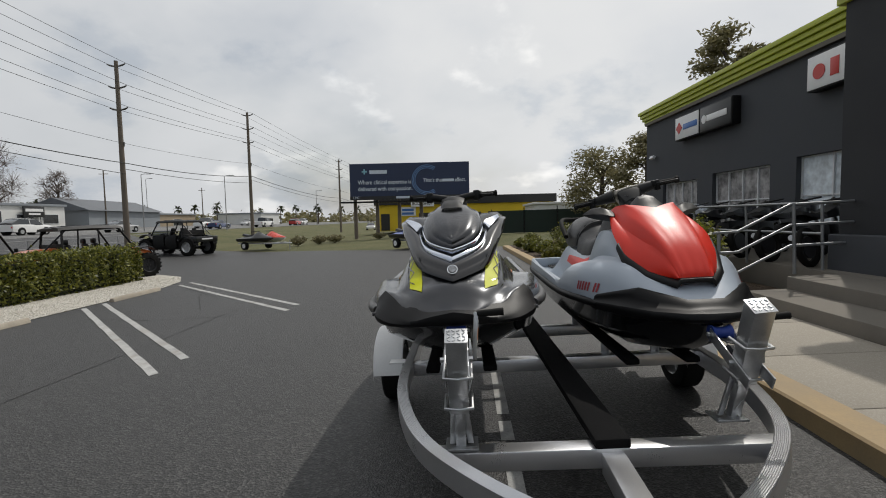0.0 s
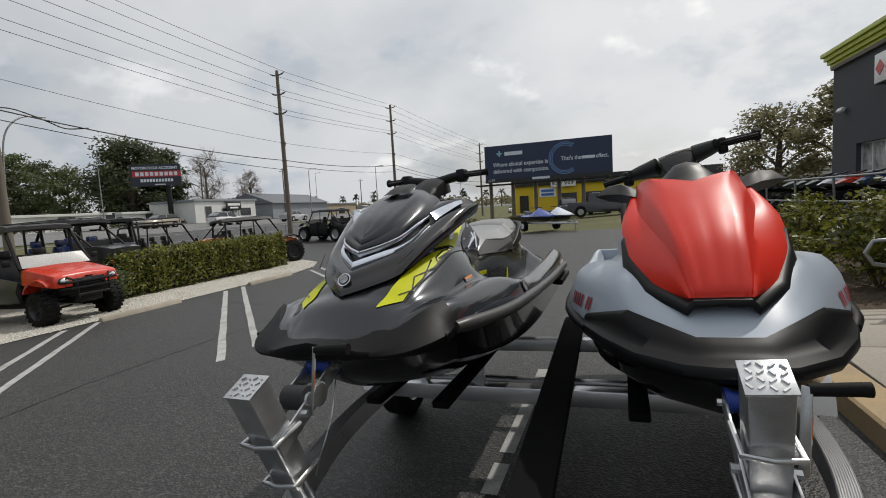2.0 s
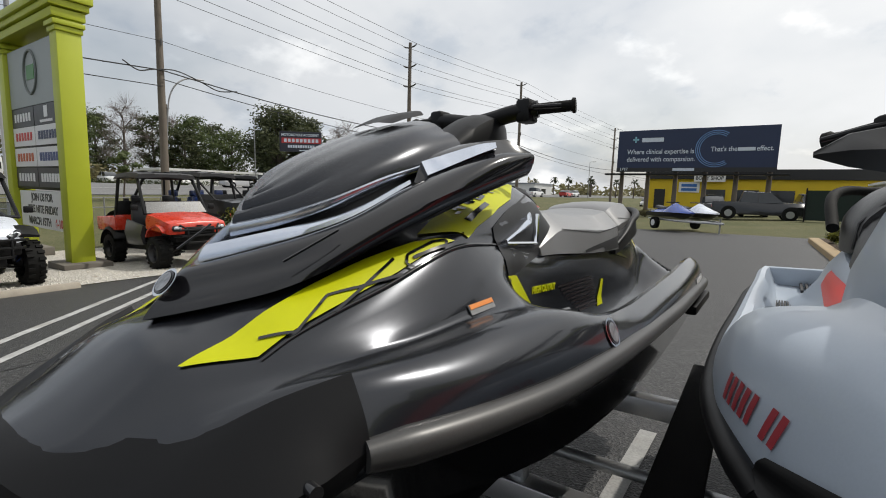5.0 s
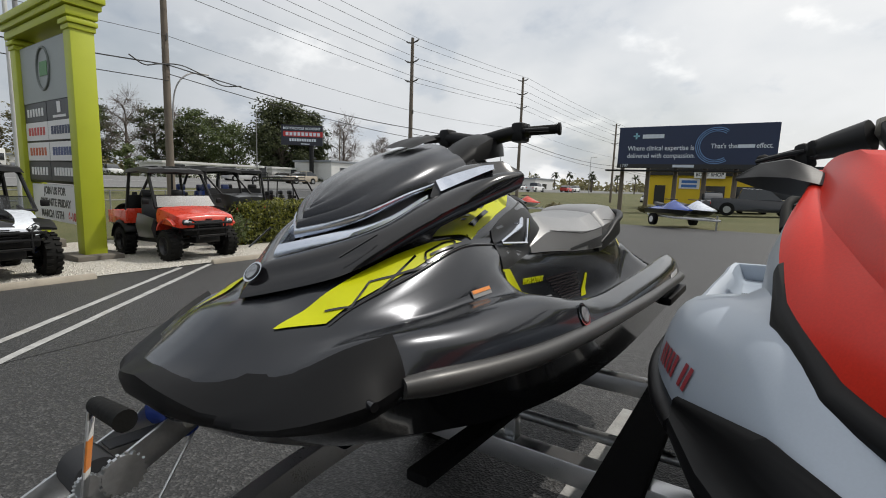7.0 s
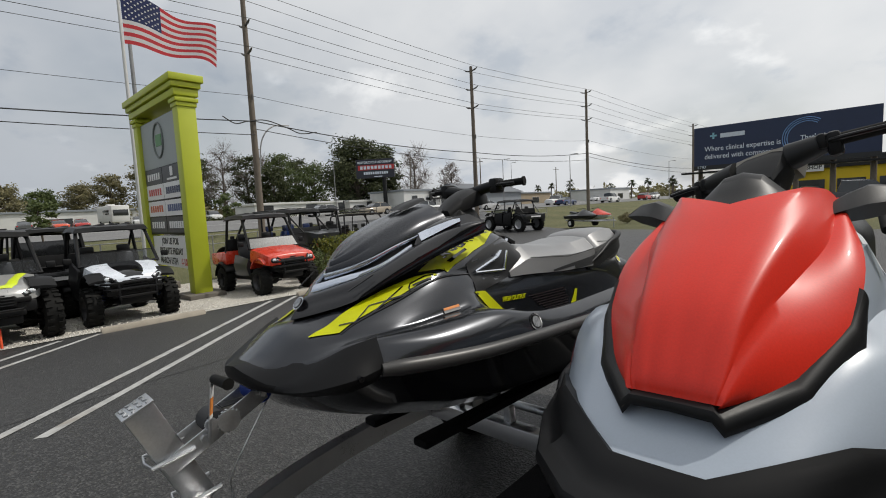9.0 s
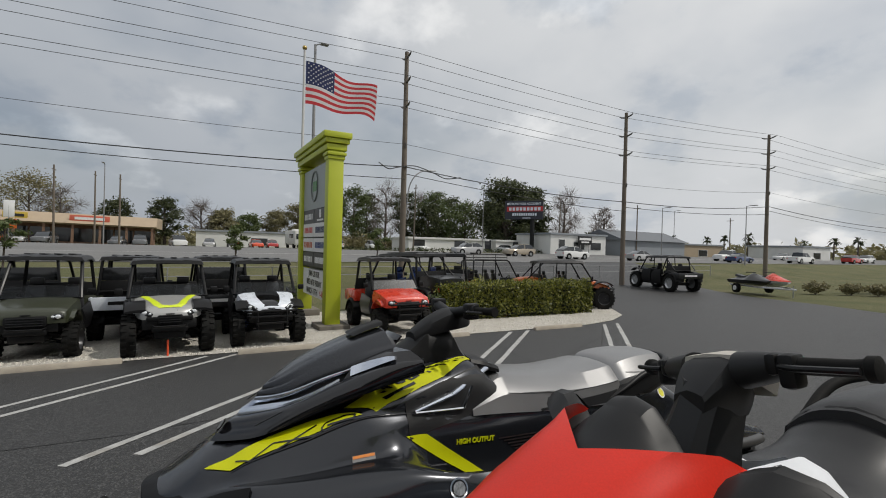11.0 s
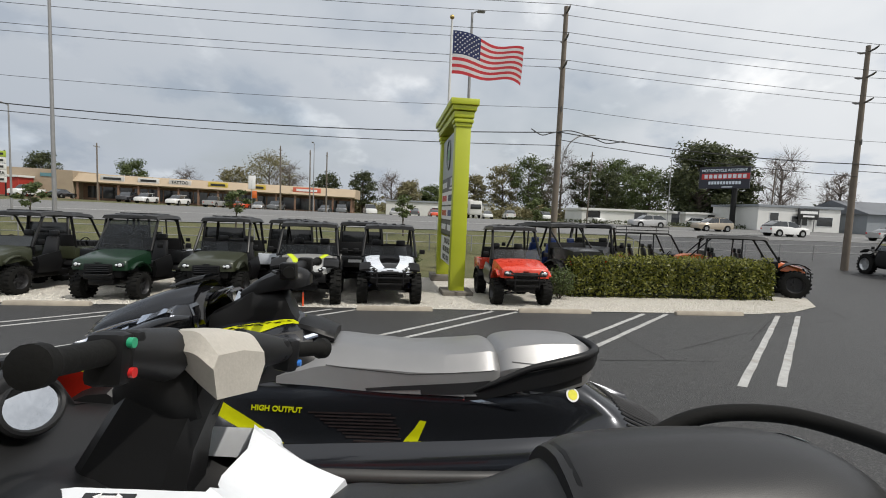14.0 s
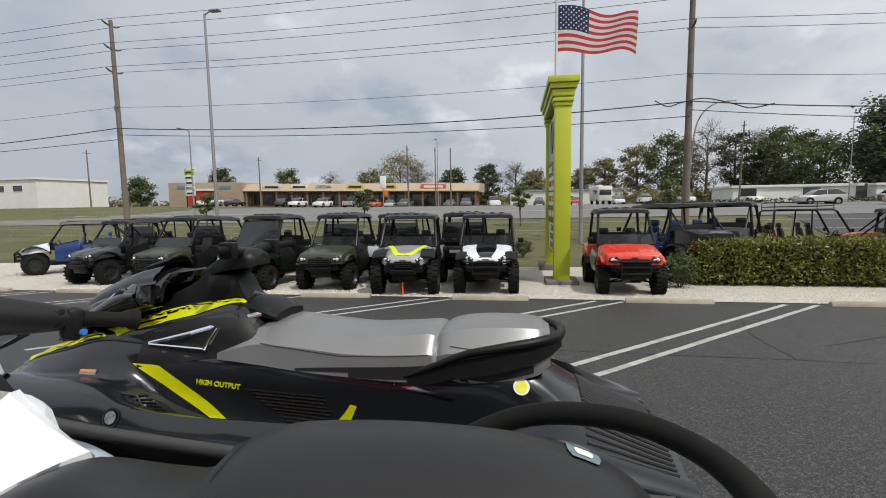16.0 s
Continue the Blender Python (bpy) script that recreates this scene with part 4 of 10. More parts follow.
    loft_lines(bm, [[(.40, 2.95, 1.085), (.35, 2.84, 1.072), (.27, 2.74, 1.075), (.17, 2.70, 1.082), (.09, 2.675, 1.085), (0, 2.665, 1.085)],
                    [(.448, 2.953, 1.108), (.430, 2.83, 1.095), (.335, 2.715, 1.092), (.215, 2.66, 1.098), (.11, 2.628, 1.10), (0, 2.618, 1.105)],
                    [(.458, 2.952, 1.15), (.445, 2.83, 1.135), (.345, 2.70, 1.115), (.222, 2.648, 1.112), (.11, 2.612, 1.12), (0, 2.600, 1.135)],
                    [(.437, 2.956, 1.211), (.375, 2.85, 1.195), (.30, 2.745, 1.160), (.226, 2.656, 1.128), (.11, 2.612, 1.156), (0, 2.600, 1.176)],
                    [(.400, 2.971, 1.247), (.345, 2.876, 1.224), (.283, 2.792, 1.187), (.20, 2.738, 1.182), (.10, 2.697, 1.179), (0, 2.679, 1.178)],
                    [(.388, 2.972, 1.236), (.332, 2.882, 1.212), (.27, 2.80, 1.174), (.19, 2.75, 1.168), (.10, 2.71, 1.164), (0, 2.69, 1.163)]], 3, (0, .004, .003, .001), 3)
    bmesh.ops.remove_doubles(bm, verts=bm.verts, dist=.0005)
    bmesh.ops.holes_fill(bm, edges=[e for e in bm.edges if e.is_boundary and all(v.co.y > 2.93 for v in e.verts)])
    part("bow_bumper", bm, BUMPER, w, "matt black bow bumper", smooth=20)
    rub_rail(w, GW, RAIL_GREY, r=0.030, y0=2.9)
    # hood: domed panel over a dark mask that sweeps back into two mirror pods
    dome = [[(.0, 3.022, 1.462), (.08, 3.082, 1.482), (.15, 3.155, 1.512), (.186, 3.285, 1.56), (.20, 3.42, 1.598), (.186, 3.598, 1.662)],
            [(.0, 3.045, 1.49), (.075, 3.11, 1.52), (.13, 3.185, 1.562), (.155, 3.31, 1.618), (.16, 3.44, 1.664), (.135, 3.59, 1.70)],
            [(.0, 3.07, 1.518), (.045, 3.125, 1.552), (.07, 3.20, 1.597), (.08, 3.32, 1.65), (.08, 3.455, 1.70), (.062, 3.585, 1.735)],
            [(0, 3.085, 1.53), (0, 3.135, 1.563), (0, 3.205, 1.605), (0, 3.325, 1.655), (0, 3.465, 1.704), (0, 3.585, 1.738)]]
    bm = bmesh.new(); loft_lines(bm, dome, 6, (.008, .008, .003), 4)
    bmesh.ops.remove_doubles(bm, verts=bm.verts, dist=.0005)
    cowl = part("hood_dome", bm, COWL_GREY, w, "dark grey domed hood panel", smooth=26)
    mask_low = [(0, 2.842, 1.297), (.09, 2.915, 1.318), (.178, 3.0, 1.345), (.228, 3.09, 1.38), (.275, 3.25, 1.442), (.322, 3.46, 1.513), (.352, 3.675, 1.572)]
    mask_mid = [(0, 2.885, 1.342), (.092, 2.962, 1.366), (.178, 3.05, 1.396), (.235, 3.13, 1.432), (.29, 3.285, 1.494), (.343, 3.48, 1.562), (.372, 3.67, 1.606)]
    trim_low = [(0, 2.952, 1.388), (.075, 3.025, 1.414), (.148, 3.108, 1.444), (.192, 3.20, 1.48), (.222, 3.34, 1.545), (.315, 3.545, 1.622), (.362, 3.66, 1.632)]
    bm = bmesh.new()
    loft_lines(bm, [[(x * .78, y + .06, z - .012) for x, y, z in mask_low], mask_low, mask_mid, trim_low, [(x * .9, y + .035, z) for x, y, z in trim_low]], 6, (0, .004, .012), 5)
    bmesh.ops.remove_doubles(bm, verts=bm.verts, dist=.0005)
    part("hood_mask", bm, MASK_BLACK, w, "gloss black hood mask under the silver trims", smooth=30)
    bm = bmesh.new(); loft_lines(bm, [[(x, y - .004, z + .001) for x, y, z in trim_low[:5]], [(x * .985, y - .004, z + .010) for x, y, z in trim_low[:5]], [(x * f, y + .012, z + h) for (x, y, z), f, h in zip(trim_low[:5], (1, .95, .93, .95, .97), (.035, .03, .022, .016, .012))], [(x * .88, y + .04, z + .012) for x, y, z in trim_low[:5]]], 6, (0, .002), 3)
    bmesh.ops.remove_doubles(bm, verts=bm.verts, dist=.0005); part("silver_trim", bm, SILVER, w, "silver lower hood trim", smooth=30)
    bm = bmesh.new(); loft_lines(bm, [[(x * .86, y + .045, z - .004) for x, y, z in trim_low[:5]], [(x * .86, y + .06, z + .012) for x, y, z in dome[0][:5]], [(x * .7, y + .09, z + .01) for x, y, z in dome[0][:5]]], 6)
    bmesh.ops.remove_doubles(bm, verts=bm.verts, dist=.0005); part("intake_slot", bm, CONSOLE, w, "dark intake slot between the trims", smooth=30)
    drop = (.026, .024, .020, .016, .014)
    bm = bmesh.new(); loft_lines(bm, [[(x * .9, y + .04, z - h) for (x, y, z), h in zip(dome[0][:5], drop)], [(x * 1.0, y - .004, z - h) for (x, y, z), h in zip(dome[0][:5], drop)], [(x * 1.02, y - .007, z - .004) for x, y, z in dome[0][:5]], [(x * .99, y + .004, z + .004) for x, y, z in dome[0][:5]]], 6, (0, .002), 3)
    bmesh.ops.remove_doubles(bm, verts=bm.verts, dist=.0005); part("silver_trim", bm, SILVER, w, "silver upper hood trim", smooth=30)
    for s in (1, -1):
        pod_top = [(.20, 3.40, 1.597), (.222, 3.46, 1.622), (.262, 3.55, 1.655), (.312, 3.63, 1.668)]
        pod_in = [(.19, 3.41, 1.602), (.192, 3.46, 1.625), (.19, 3.55, 1.652), (.186, 3.61, 1.664)]
        pod_low = [(.212, 3.36, 1.552), (.236, 3.40, 1.572), (.315, 3.545, 1.627), (.366, 3.668, 1.632)]
        pod_out = [(.214, 3.355, 1.55), (.25, 3.40, 1.55), (.34, 3.52, 1.595), (.374, 3.672, 1.608)]
        bm = bmesh.new()
        rows = [[Vector((p[0] * s, p[1], p[2])) for p in r] for r in zip(*[spline(q, 5) for q in (pod_in, pod_top, pod_low, pod_out)])]
        skin(bm, rows)
        back = [Vector((.186 * s, 3.615, 1.664)), Vector((.312 * s, 3.632, 1.668)), Vector((.364 * s, 3.672, 1.632)), Vector((.372 * s, 3.676, 1.606)), Vector((.352 * s, 3.678, 1.572)), Vector((.24 * s, 3.64, 1.545)), Vector((.20 * s, 3.62, 1.56))]
        mid_ = sum(back, Vector()) / 7
        skin(bm, [[p for p in back], [p.lerp(mid_, .2) + Vector((0, .008, 0)) for p in back], [p.lerp(mid_, .28) - Vector((0, .012, 0)) for p in back]], close_u=True, cap=(False, True))
        mw = part("mirror_pod", bm, MASK_BLACK, w, "gloss black mirror pod at the hood's wing tip", smooth=28)
        bm = bmesh.new(); bm.faces.new([bm.verts.new(p.lerp(mid_, .32) - Vector((0, .008, 0))) for p in back]); part("mirror_glass", bm, MIRROR, mw, smooth=0)
        blade = [(.205, 3.395, 1.594), (.215, 3.46, 1.612), (.285, 3.525, 1.64), (.318, 3.556, 1.646)]
        blow = [(.232, 3.385, 1.562), (.258, 3.44, 1.585), (.297, 3.51, 1.616), (.322, 3.555, 1.634)]
        bm = bmesh.new(); skin(bm, [[Vector((p[0] * s, p[1], p[2])) + o for p, o in zip((a, a, b, b), (Vector((-.01 * s, .01, 0)), Vector((.006 * s, -.006, .006)), Vector((.007 * s, -.007, .004)), Vector((-.01 * s, .01, -.004))))] for a, b in zip(spline(blade, 4), spline(blow, 4))], cap=(True, True))
        part("silver_trim", bm, SILVER, w, "silver blade on the mirror pod", smooth=30)
        bm = bmesh.new(); tube(bm, [(.20 * s, 3.0, 1.40), (.235 * s, 3.10, 1.452)], .0025, 6); part("crease_lip", bm, BLACK_GLOSS, w)
    # raised visor behind the hood with a display under it
    bm = bmesh.new()
    rows = [[(x, y, z), (x * .96, y + .05, z - .006), (x * .9, y + .055, z - .03), (x * .86, y + .0, z - .035)] for x, y, z in ((-.215, 3.60, 1.59), (-.18, 3.585, 1.65), (-.10, 3.57, 1.70), (0, 3.565, 1.715), (.10, 3.57, 1.70), (.18, 3.585, 1.65), (.215, 3.60, 1.59))]
    skin(bm, rows, close_u=True, cap=(True, True)); part("visor", bm, BLACK_GLOSS, w, "gloss black instrument visor", smooth=35)
    bm = bmesh.new(); box(bm, (0, 3.645, 1.668), (.20, .012, .085), .004, rot=Euler((radians(-42), 0, 0))); dp = part("display", bm, BLACK_GLOSS, w)
    bm = bmesh.new(); box(bm, (0, 3.651, 1.674), (.15, .006, .055), .002, rot=Euler((radians(-42), 0, 0))); part("display_glass", bm, MIRROR, dp)
    bm = bmesh.new(); sym_loft(bm, [(4.05, xz(.13, 1.52, .12, 1.555, 0, 1.575)), (4.12, xz(.14, 1.50, .13, 1.54, 0, 1.555)), (4.22, xz(.13, 1.47, .12, 1.50, 0, 1.515))], 4, 2); part("seat_latch_cover", bm, BLACK_PLASTIC, w, "slotted black cover ahead of the saddle")
    # scoop in the hood's rear
    bm = bmesh.new(); loft_lines(bm, [[(.075, 3.44, 1.71), (.072, 3.50, 1.73), (.066, 3.585, 1.752)], [(.055, 3.43, 1.712), (.055, 3.50, 1.742), (.052, 3.59, 1.765)], [(0, 3.425, 1.712), (0, 3.50, 1.744), (0, 3.59, 1.768)]], 4, (.0, .003), 3); part("hood_scoop", bm, BLACK_PLASTIC, w, "black scoop frame on the hood", smooth=30)
    # instrument hollow and steering column
    bm = bmesh.new(); sym_loft(bm, [(3.64, xz(.13, 1.50, .11, 1.585, 0, 1.60)), (3.74, xz(.12, 1.52, .09, 1.635, 0, 1.655)), (3.84, xz(.11, 1.52, .075, 1.70, 0, 1.73)), (3.96, xz(.10, 1.5, .07, 1.68, 0, 1.71)), (4.02, xz(.1, 1.48, .08, 1.58, 0, 1.60)), (4.12, xz(.1, 1.46, .08, 1.50, 0, 1.51))], 5, 2)
    part("steering_cover", bm, BLACK_PLASTIC, w, smooth=45)
    bm = bmesh.new(); sym_loft(bm, [(3.76, xz(.06, 1.66, .05, 1.69, 0, 1.70)), (3.86, xz(.085, 1.69, .075, 1.75, 0, 1.77)), (3.96, xz(.105, 1.71, .09, 1.79, 0, 1.812)), (4.04, xz(.095, 1.72, .08, 1.79, 0, 1.81)), (4.08, xz(.06, 1.73, .05, 1.77, 0, 1.785))], 4, 2)
    part("bar_pad", bm, BLACK_PLASTIC, w, smooth=45)
    handlebar(w, (0, 3.99, 1.785), 0.345, 0.0, 0.03, BLACK_PLASTIC)
    # console with lime flanks running back to the seat
    top_decal(tree, [(.172, 2.822), (.177, 2.93), (.19, 3.05), (.213, 3.19), (.24, 3.325)], [(.178, 2.826), (.248, 2.912), (.262, 3.05), (.277, 3.22), (.284, 3.42)], LIME_DECAL, w, "lime_stripe", "lime flash with black line marks", n=24)
    top_decal(tree, [(.222, 3.355), (.183, 3.481), (.158, 3.651), (.130, 3.82), (.092, 4.02)], [(.242, 3.39), (.284, 3.48), (.251, 3.654), (.212, 3.844), (.105, 4.06)], LIME_DECAL, w, "lime_stripe", "broken lime upper flash", n=24, k=5)
    marks = [[(.221, 2.932), (.262, 2.977), (.236, 3.067), (.26, 3.127), (.286, 3.225)], [(.272, 3.055), (.253, 3.235)], [(.288, 3.262), (.275, 3.25), (.262, 3.27), (.268, 3.355), (.278, 3.392), (.286, 3.38), (.274, 3.275)]]
    for line in marks:
        for a, b in zip(line, line[1:]):
            dx, dy = b[0] - a[0], b[1] - a[1]; L = math.hypot(dx, dy); ox, oy = -dy / L * .0028, dx / L * .0028
            top_decal(tree, [(a[0] + ox, a[1] + oy), (b[0] + ox, b[1] + oy)], [(a[0] - ox, a[1] - oy), (b[0] - ox, b[1] - oy)], BLACK_GLOSS, w, "model_mark", n=6, k=1, lift=.0065)
    rg = random.Random(8)
    flash_in = lambda f: (.183 - .085 * f, 3.481 + .53 * f)
    flash_out = lambda f: (.272 - .165 * f ** 1.3, 3.50 + .555 * f)
    for i in range(34):
        f = .06 + .9 * (i + rg.random() * .5) / 34; v = rg.uniform(0, .75) * (.5 + .5 * f); wd, ln = rg.uniform(.10, .22), rg.uniform(.015, .05)
        pt = lambda f_, v_: tuple(a + (b - a) * v_ for a, b in zip(flash_in(f_), flash_out(f_)))
        top_decal(tree, [pt(f, v), pt(min(1, f + ln), v)], [pt(f + .02, v + wd), pt(min(1, f + ln + .02), v + wd)], BLACK_GLOSS, w, "flash_break", n=2, k=1, lift=.0065)
    top_decal(tree, [pt(.05, .72), pt(.36, .70)], [pt(.07, .88), pt(.36, .88)], BLACK_GLOSS, w, "flash_break", "dark script bar across the flash", n=8, k=1, lift=.0065)
    strip_on(tree, [(3.62, 1.43), (3.8, 1.485), (4.0, 1.522), (4.14, 1.53)], [(3.62, 1.28), (3.8, 1.30), (4.0, 1.32), (4.2, 1.32)], CONSOLE, w, "console_panel", "black panel beside the saddle", direction=(-1, 0, 0), n=16, k=5, lift=.003)
    # chrome-edged frame below the seat's front
    for s in (1, -1):
        for nm, a, b, wa, wb, mt in (("side_trim", (.290, 3.660, 1.386), (.268, 3.86, 1.432), .012, .020, SILVER), ("side_trim", (.268, 3.86, 1.432), (.115, 4.165, 1.512), .020, .030, SILVER), ("side_trim", (.292, 3.66, 1.380), (.262, 3.925, 1.358), .012, .012, CHROME), ("side_trim", (.262, 3.925, 1.358), (.238, 3.985, 1.452), .020, .014, CHROME)):
            a, b = Vector((a[0] * s, a[1], a[2])), Vector((b[0] * s, b[1], b[2])); d = (b - a).normalized(); o = Vector((s, 0, .6)); o = (o - d * o.dot(d)).normalized(); q = d.cross(o)
            bm = bmesh.new(); skin(bm, [[p + q * h - o * .02, p + q * h + o * .006, p + q * h * .5 + o * .012, p - q * h * .5 + o * .012, p - q * h + o * .006, p - q * h - o * .02] for p, h in ((a, wa * .5), (a.lerp(b, .5), (wa + wb) * .25), (b, wb * .5))], cap=(True, True))
            part(nm, bm, mt, w, "silver frame beside the saddle" if mt is SILVER else "", smooth=35)
    strip_on(tree, [(4.82, 1.248), (4.99, 1.285)], [(4.86, 1.240), (4.96, 1.268)], CHROME, w, "chrome_flash", direction=(-1, 0, 0), ox=.40, n=6, k=2, lift=.005)
    strip_on(tree, [(4.86, 1.250), (5.10, 1.192)], [(4.83, 1.238), (5.09, 1.186)], CHROME, w, "chrome_flash", direction=(-1, 0, 0), ox=.40, n=6, k=2, lift=.007)
    # flank graphics under the seat
    strip_on(tree, [(3.60, 1.30), (3.71, 1.288), (3.82, 1.203), (4.055, 1.028)], [(3.605, 1.296), (3.69, 1.228), (3.81, 1.14), (3.99, 1.02)], LIME_DECAL, w, "lime_slash", "lime slash on the flank", direction=(-1, 0, 0), ox=.37)
    strip_on(tree, [(4.635, 1.142), (4.665, 1.137), (4.62, 1.028)], [(4.61, 1.105), (4.58, 1.07), (4.545, 1.03)], LIME_DECAL, w, "lime_slash", direction=(-1, 0, 0), ox=.36)
    DARK_STRIPE = mat("dark_red_grey_stripe", (0.03, 0.022, 0.022), 0.3, coat=0.3)
    for i in range(9):
        z = 1.185 - 0.016 * i
        y0, y1 = 4.12 + 0.025 * i + 0.02 * rg.random(), 4.50 + 0.03 * rg.random() + 0.005 * i
        strip_on(tree, [(y0, z), (y1, z - 0.012)], [(y0, z - 0.007), (y1, z - 0.019)], DARK_STRIPE, w, "speed_stripe", direction=(-1, 0, 0), n=10, k=1, ox=.36)
    for s in (1, -1):
        m = ray_mark(tree, 3.992, 1.198, ox=.36, s=s)
        if m:
            text_part("HIGH OUTPUT", 0.033, LIME_DECAL, w, m @ Matrix.Rotation(radians(-5 * s), 4, "Z"), "lime lettering HIGH OUTPUT", bold=0.001)
        m = ray_mark(tree, 3.73, 1.155, s=s)
        if m:
            round_emblem(w, m, 0.040, BLACK_GLOSS, CHROME)
        m = ray_mark(tree, 5.37, 1.243, s=s)
        if m:
            bm = disc_bm(.034); e = part("round_sticker", bm, WHITE_PAINT, w, "round white and yellow sticker", smooth=0, m=m)
            bm = disc_bm(.025); part("sticker_disc", bm, mat("sticker_yellow", (.75, .7, .05), .4), e, smooth=0, m=Matrix.Translation((0, 0, .0015)))
        m = ray_mark(tree, 3.40, 1.262, s=s)
        if m:
            bm = bmesh.new(); box(bm, (0, 0, 0), (.095, .024, .002)); e = part("warning_label", bm, mat("label_grey", (.22, .22, .22), .5), w, "small orange and white warning label", smooth=0, m=m)
            bm = bmesh.new(); box(bm, (0, .006, .002), (.09, .011, .002)); part("label_band", bm, ORANGE_LABEL, e, smooth=0)
        for k in range(7):
            m = ray_mark(tree, 5.19 + .036 * k, 1.075, s=s, lift=0.003)
            if m:
                bm = disc_bm(.017) if k == 0 else bmesh.new()
                if k:
                    box(bm, (0, 0, 0), (.022, .026, .002))
                part("maker_bar", bm, WHITE_PAINT, w, "white maker's mark on the gunwale", smooth=0, m=m)
        # ribbed wedge and pull handle on the knee
        for k in range(9):
            y0 = 3.69 + .022 * k
            bm = bmesh.new(); pts = []
            for x_, y_ in ((.44 - .006 * k, y0), (.40 - .003 * k, y0 + .005), (.36, y0 + .012)):
                hit, nor, _, _ = tree.ray_cast(Vector((x_ * s, y_, 2.0)), Vector((0, 0, -1)))
                if hit:
                    pts.append(hit + Vector((0, 0, .002)))
            if len(pts) > 1:
                tube(bm, pts, .004, 5); part("knee_rib", bm, BLACK_PLASTIC, w)
            else:
                bm.free()
        hit, nor, _, _ = tree.ray_cast(Vector((.455 * s, 3.70, 2.0)), Vector((0, 0, -1)))
        if hit:
            bm = bmesh.new(); tube(bm, [hit + Vector((0, -.05, 0)), hit + Vector((0, -.035, .022)), hit + Vector((0, .035, .015)), hit + Vector((0, .05, -.008))], .006, 6); part("pull_handle", bm, BLACK_GLOSS, w)
    # bow emblem on the mask
    nor = Vector((0, -.78, .62)).normalized()
    xa = Vector((1, 0, 0)); ya = nor.cross(xa)
    m = Matrix((xa, ya, nor)).transposed().to_4x4(); m.translation = Vector((0, 2.893, 1.353)) + nor * .012
    round_emblem(w, m, 0.030, BLACK_GLOSS, CHROME)
    # seats
    front = [(3.985, xz(0.262, 1.313, 0.255, 1.34, 0.235, 1.35, 0.12, 1.358, 0., 1.363)), (4.09, xz(0.268, 1.308, 0.252, 1.368, 0.21, 1.408, 0.12, 1.42, 0., 1.424)), (4.20, xz(0.272, 1.3, 0.25, 1.388, 0.17, 1.456, 0.09, 1.47, 0., 1.474)), (4.42, xz(0.278, 1.28, 0.258, 1.378, 0.175, 1.436, 0.09, 1.446, 0., 1.45)), (4.62, xz(0.28, 1.268, 0.262, 1.363, 0.18, 1.42, 0.09, 1.43, 0., 1.434)),
             (4.84, xz(0.278, 1.258, 0.258, 1.363, 0.18, 1.43, 0.09, 1.443, 0., 1.448)), (4.97, xz(0.255, 1.253, 0.24, 1.368, 0.17, 1.44, 0.09, 1.452, 0., 1.456)), (5.02, xz(0.225, 1.258, 0.215, 1.353, 0.15, 1.416, 0.08, 1.426, 0., 1.43))]
    sf = surface_seat(front, "seat_front", SEAT_GREY, w, "silver-grey vinyl front saddle", 1, 30)
    rear = [(5.0, xz(0.22, 1.258, 0.215, 1.348, 0.15, 1.42, 0.08, 1.431, 0., 1.434)), (5.06, xz(0.245, 1.253, 0.235, 1.373, 0.17, 1.456, 0.09, 1.468, 0., 1.472)), (5.22, xz(0.24, 1.258, 0.232, 1.388, 0.165, 1.475, 0.09, 1.486, 0., 1.489)), (5.42, xz(0.205, 1.283, 0.2, 1.403, 0.145, 1.471, 0.08, 1.481, 0., 1.483)), (5.49, xz(0.15, 1.318, 0.145, 1.398, 0.1, 1.443, 0.06, 1.45, 0., 1.452))]
    sr = surface_seat(rear, "seat_rear", SEAT_GREY, w, "silver-grey vinyl passenger saddle", 1, 30)
    for seat, y0, y1, z0, z1 in ((sf, 4.2, 4.98, 1.393, 1.368), (sr, 5.07, 5.42, 1.403, 1.413)):
        t2 = tree_of(seat)
        strip_on(t2, [(y0, z0), ((y0 + y1) / 2, min(z0, z1) - .012), (y1, z1)], [(y0, z0 - .004), ((y0 + y1) / 2, min(z0, z1) - .016), (y1, z1 - .004)], STITCH, seat, "stitching", direction=(-1, 0, 0), n=16, k=1, lift=0.002)
        if seat is sf:
            strip_on(t2, [(4.30, 1.290), (4.5, 1.303), (4.72, 1.313), (4.96, 1.323)], [(4.32, 1.268), (4.5, 1.253), (4.72, 1.243), (4.96, 1.238)], SEAT_BLACK, seat, "seat_skirt", "black vinyl lower skirt", direction=(-1, 0, 0), n=16, k=3, lift=0.003)
            continue
        strip_on(t2, [(y0 + .02, z0 - .10), ((y0 + y1) / 2, z0 - .11), (y1, z1 - .08)], [(y0 + .05, z0 - .14), ((y0 + y1) / 2, z0 - .16), (y1, z1 - .13)], SEAT_BLACK, seat, "seat_skirt", "black vinyl lower skirt", direction=(-1, 0, 0), n=16, k=3, lift=0.003)
    # grab handle behind the passenger saddle
    bm = bmesh.new()
    P = spline([(-.262, 4.86, 1.268), (-.275, 5.0, 1.328), (-.268, 5.14, 1.383), (-.255, 5.28, 1.410), (-.20, 5.44, 1.430), (-.09, 5.53, 1.436), (.09, 5.53, 1.436), (.20, 5.44, 1.430), (.255, 5.28, 1.410), (.268, 5.14, 1.383), (.275, 5.0, 1.328), (.262, 4.86, 1.268)], 7)
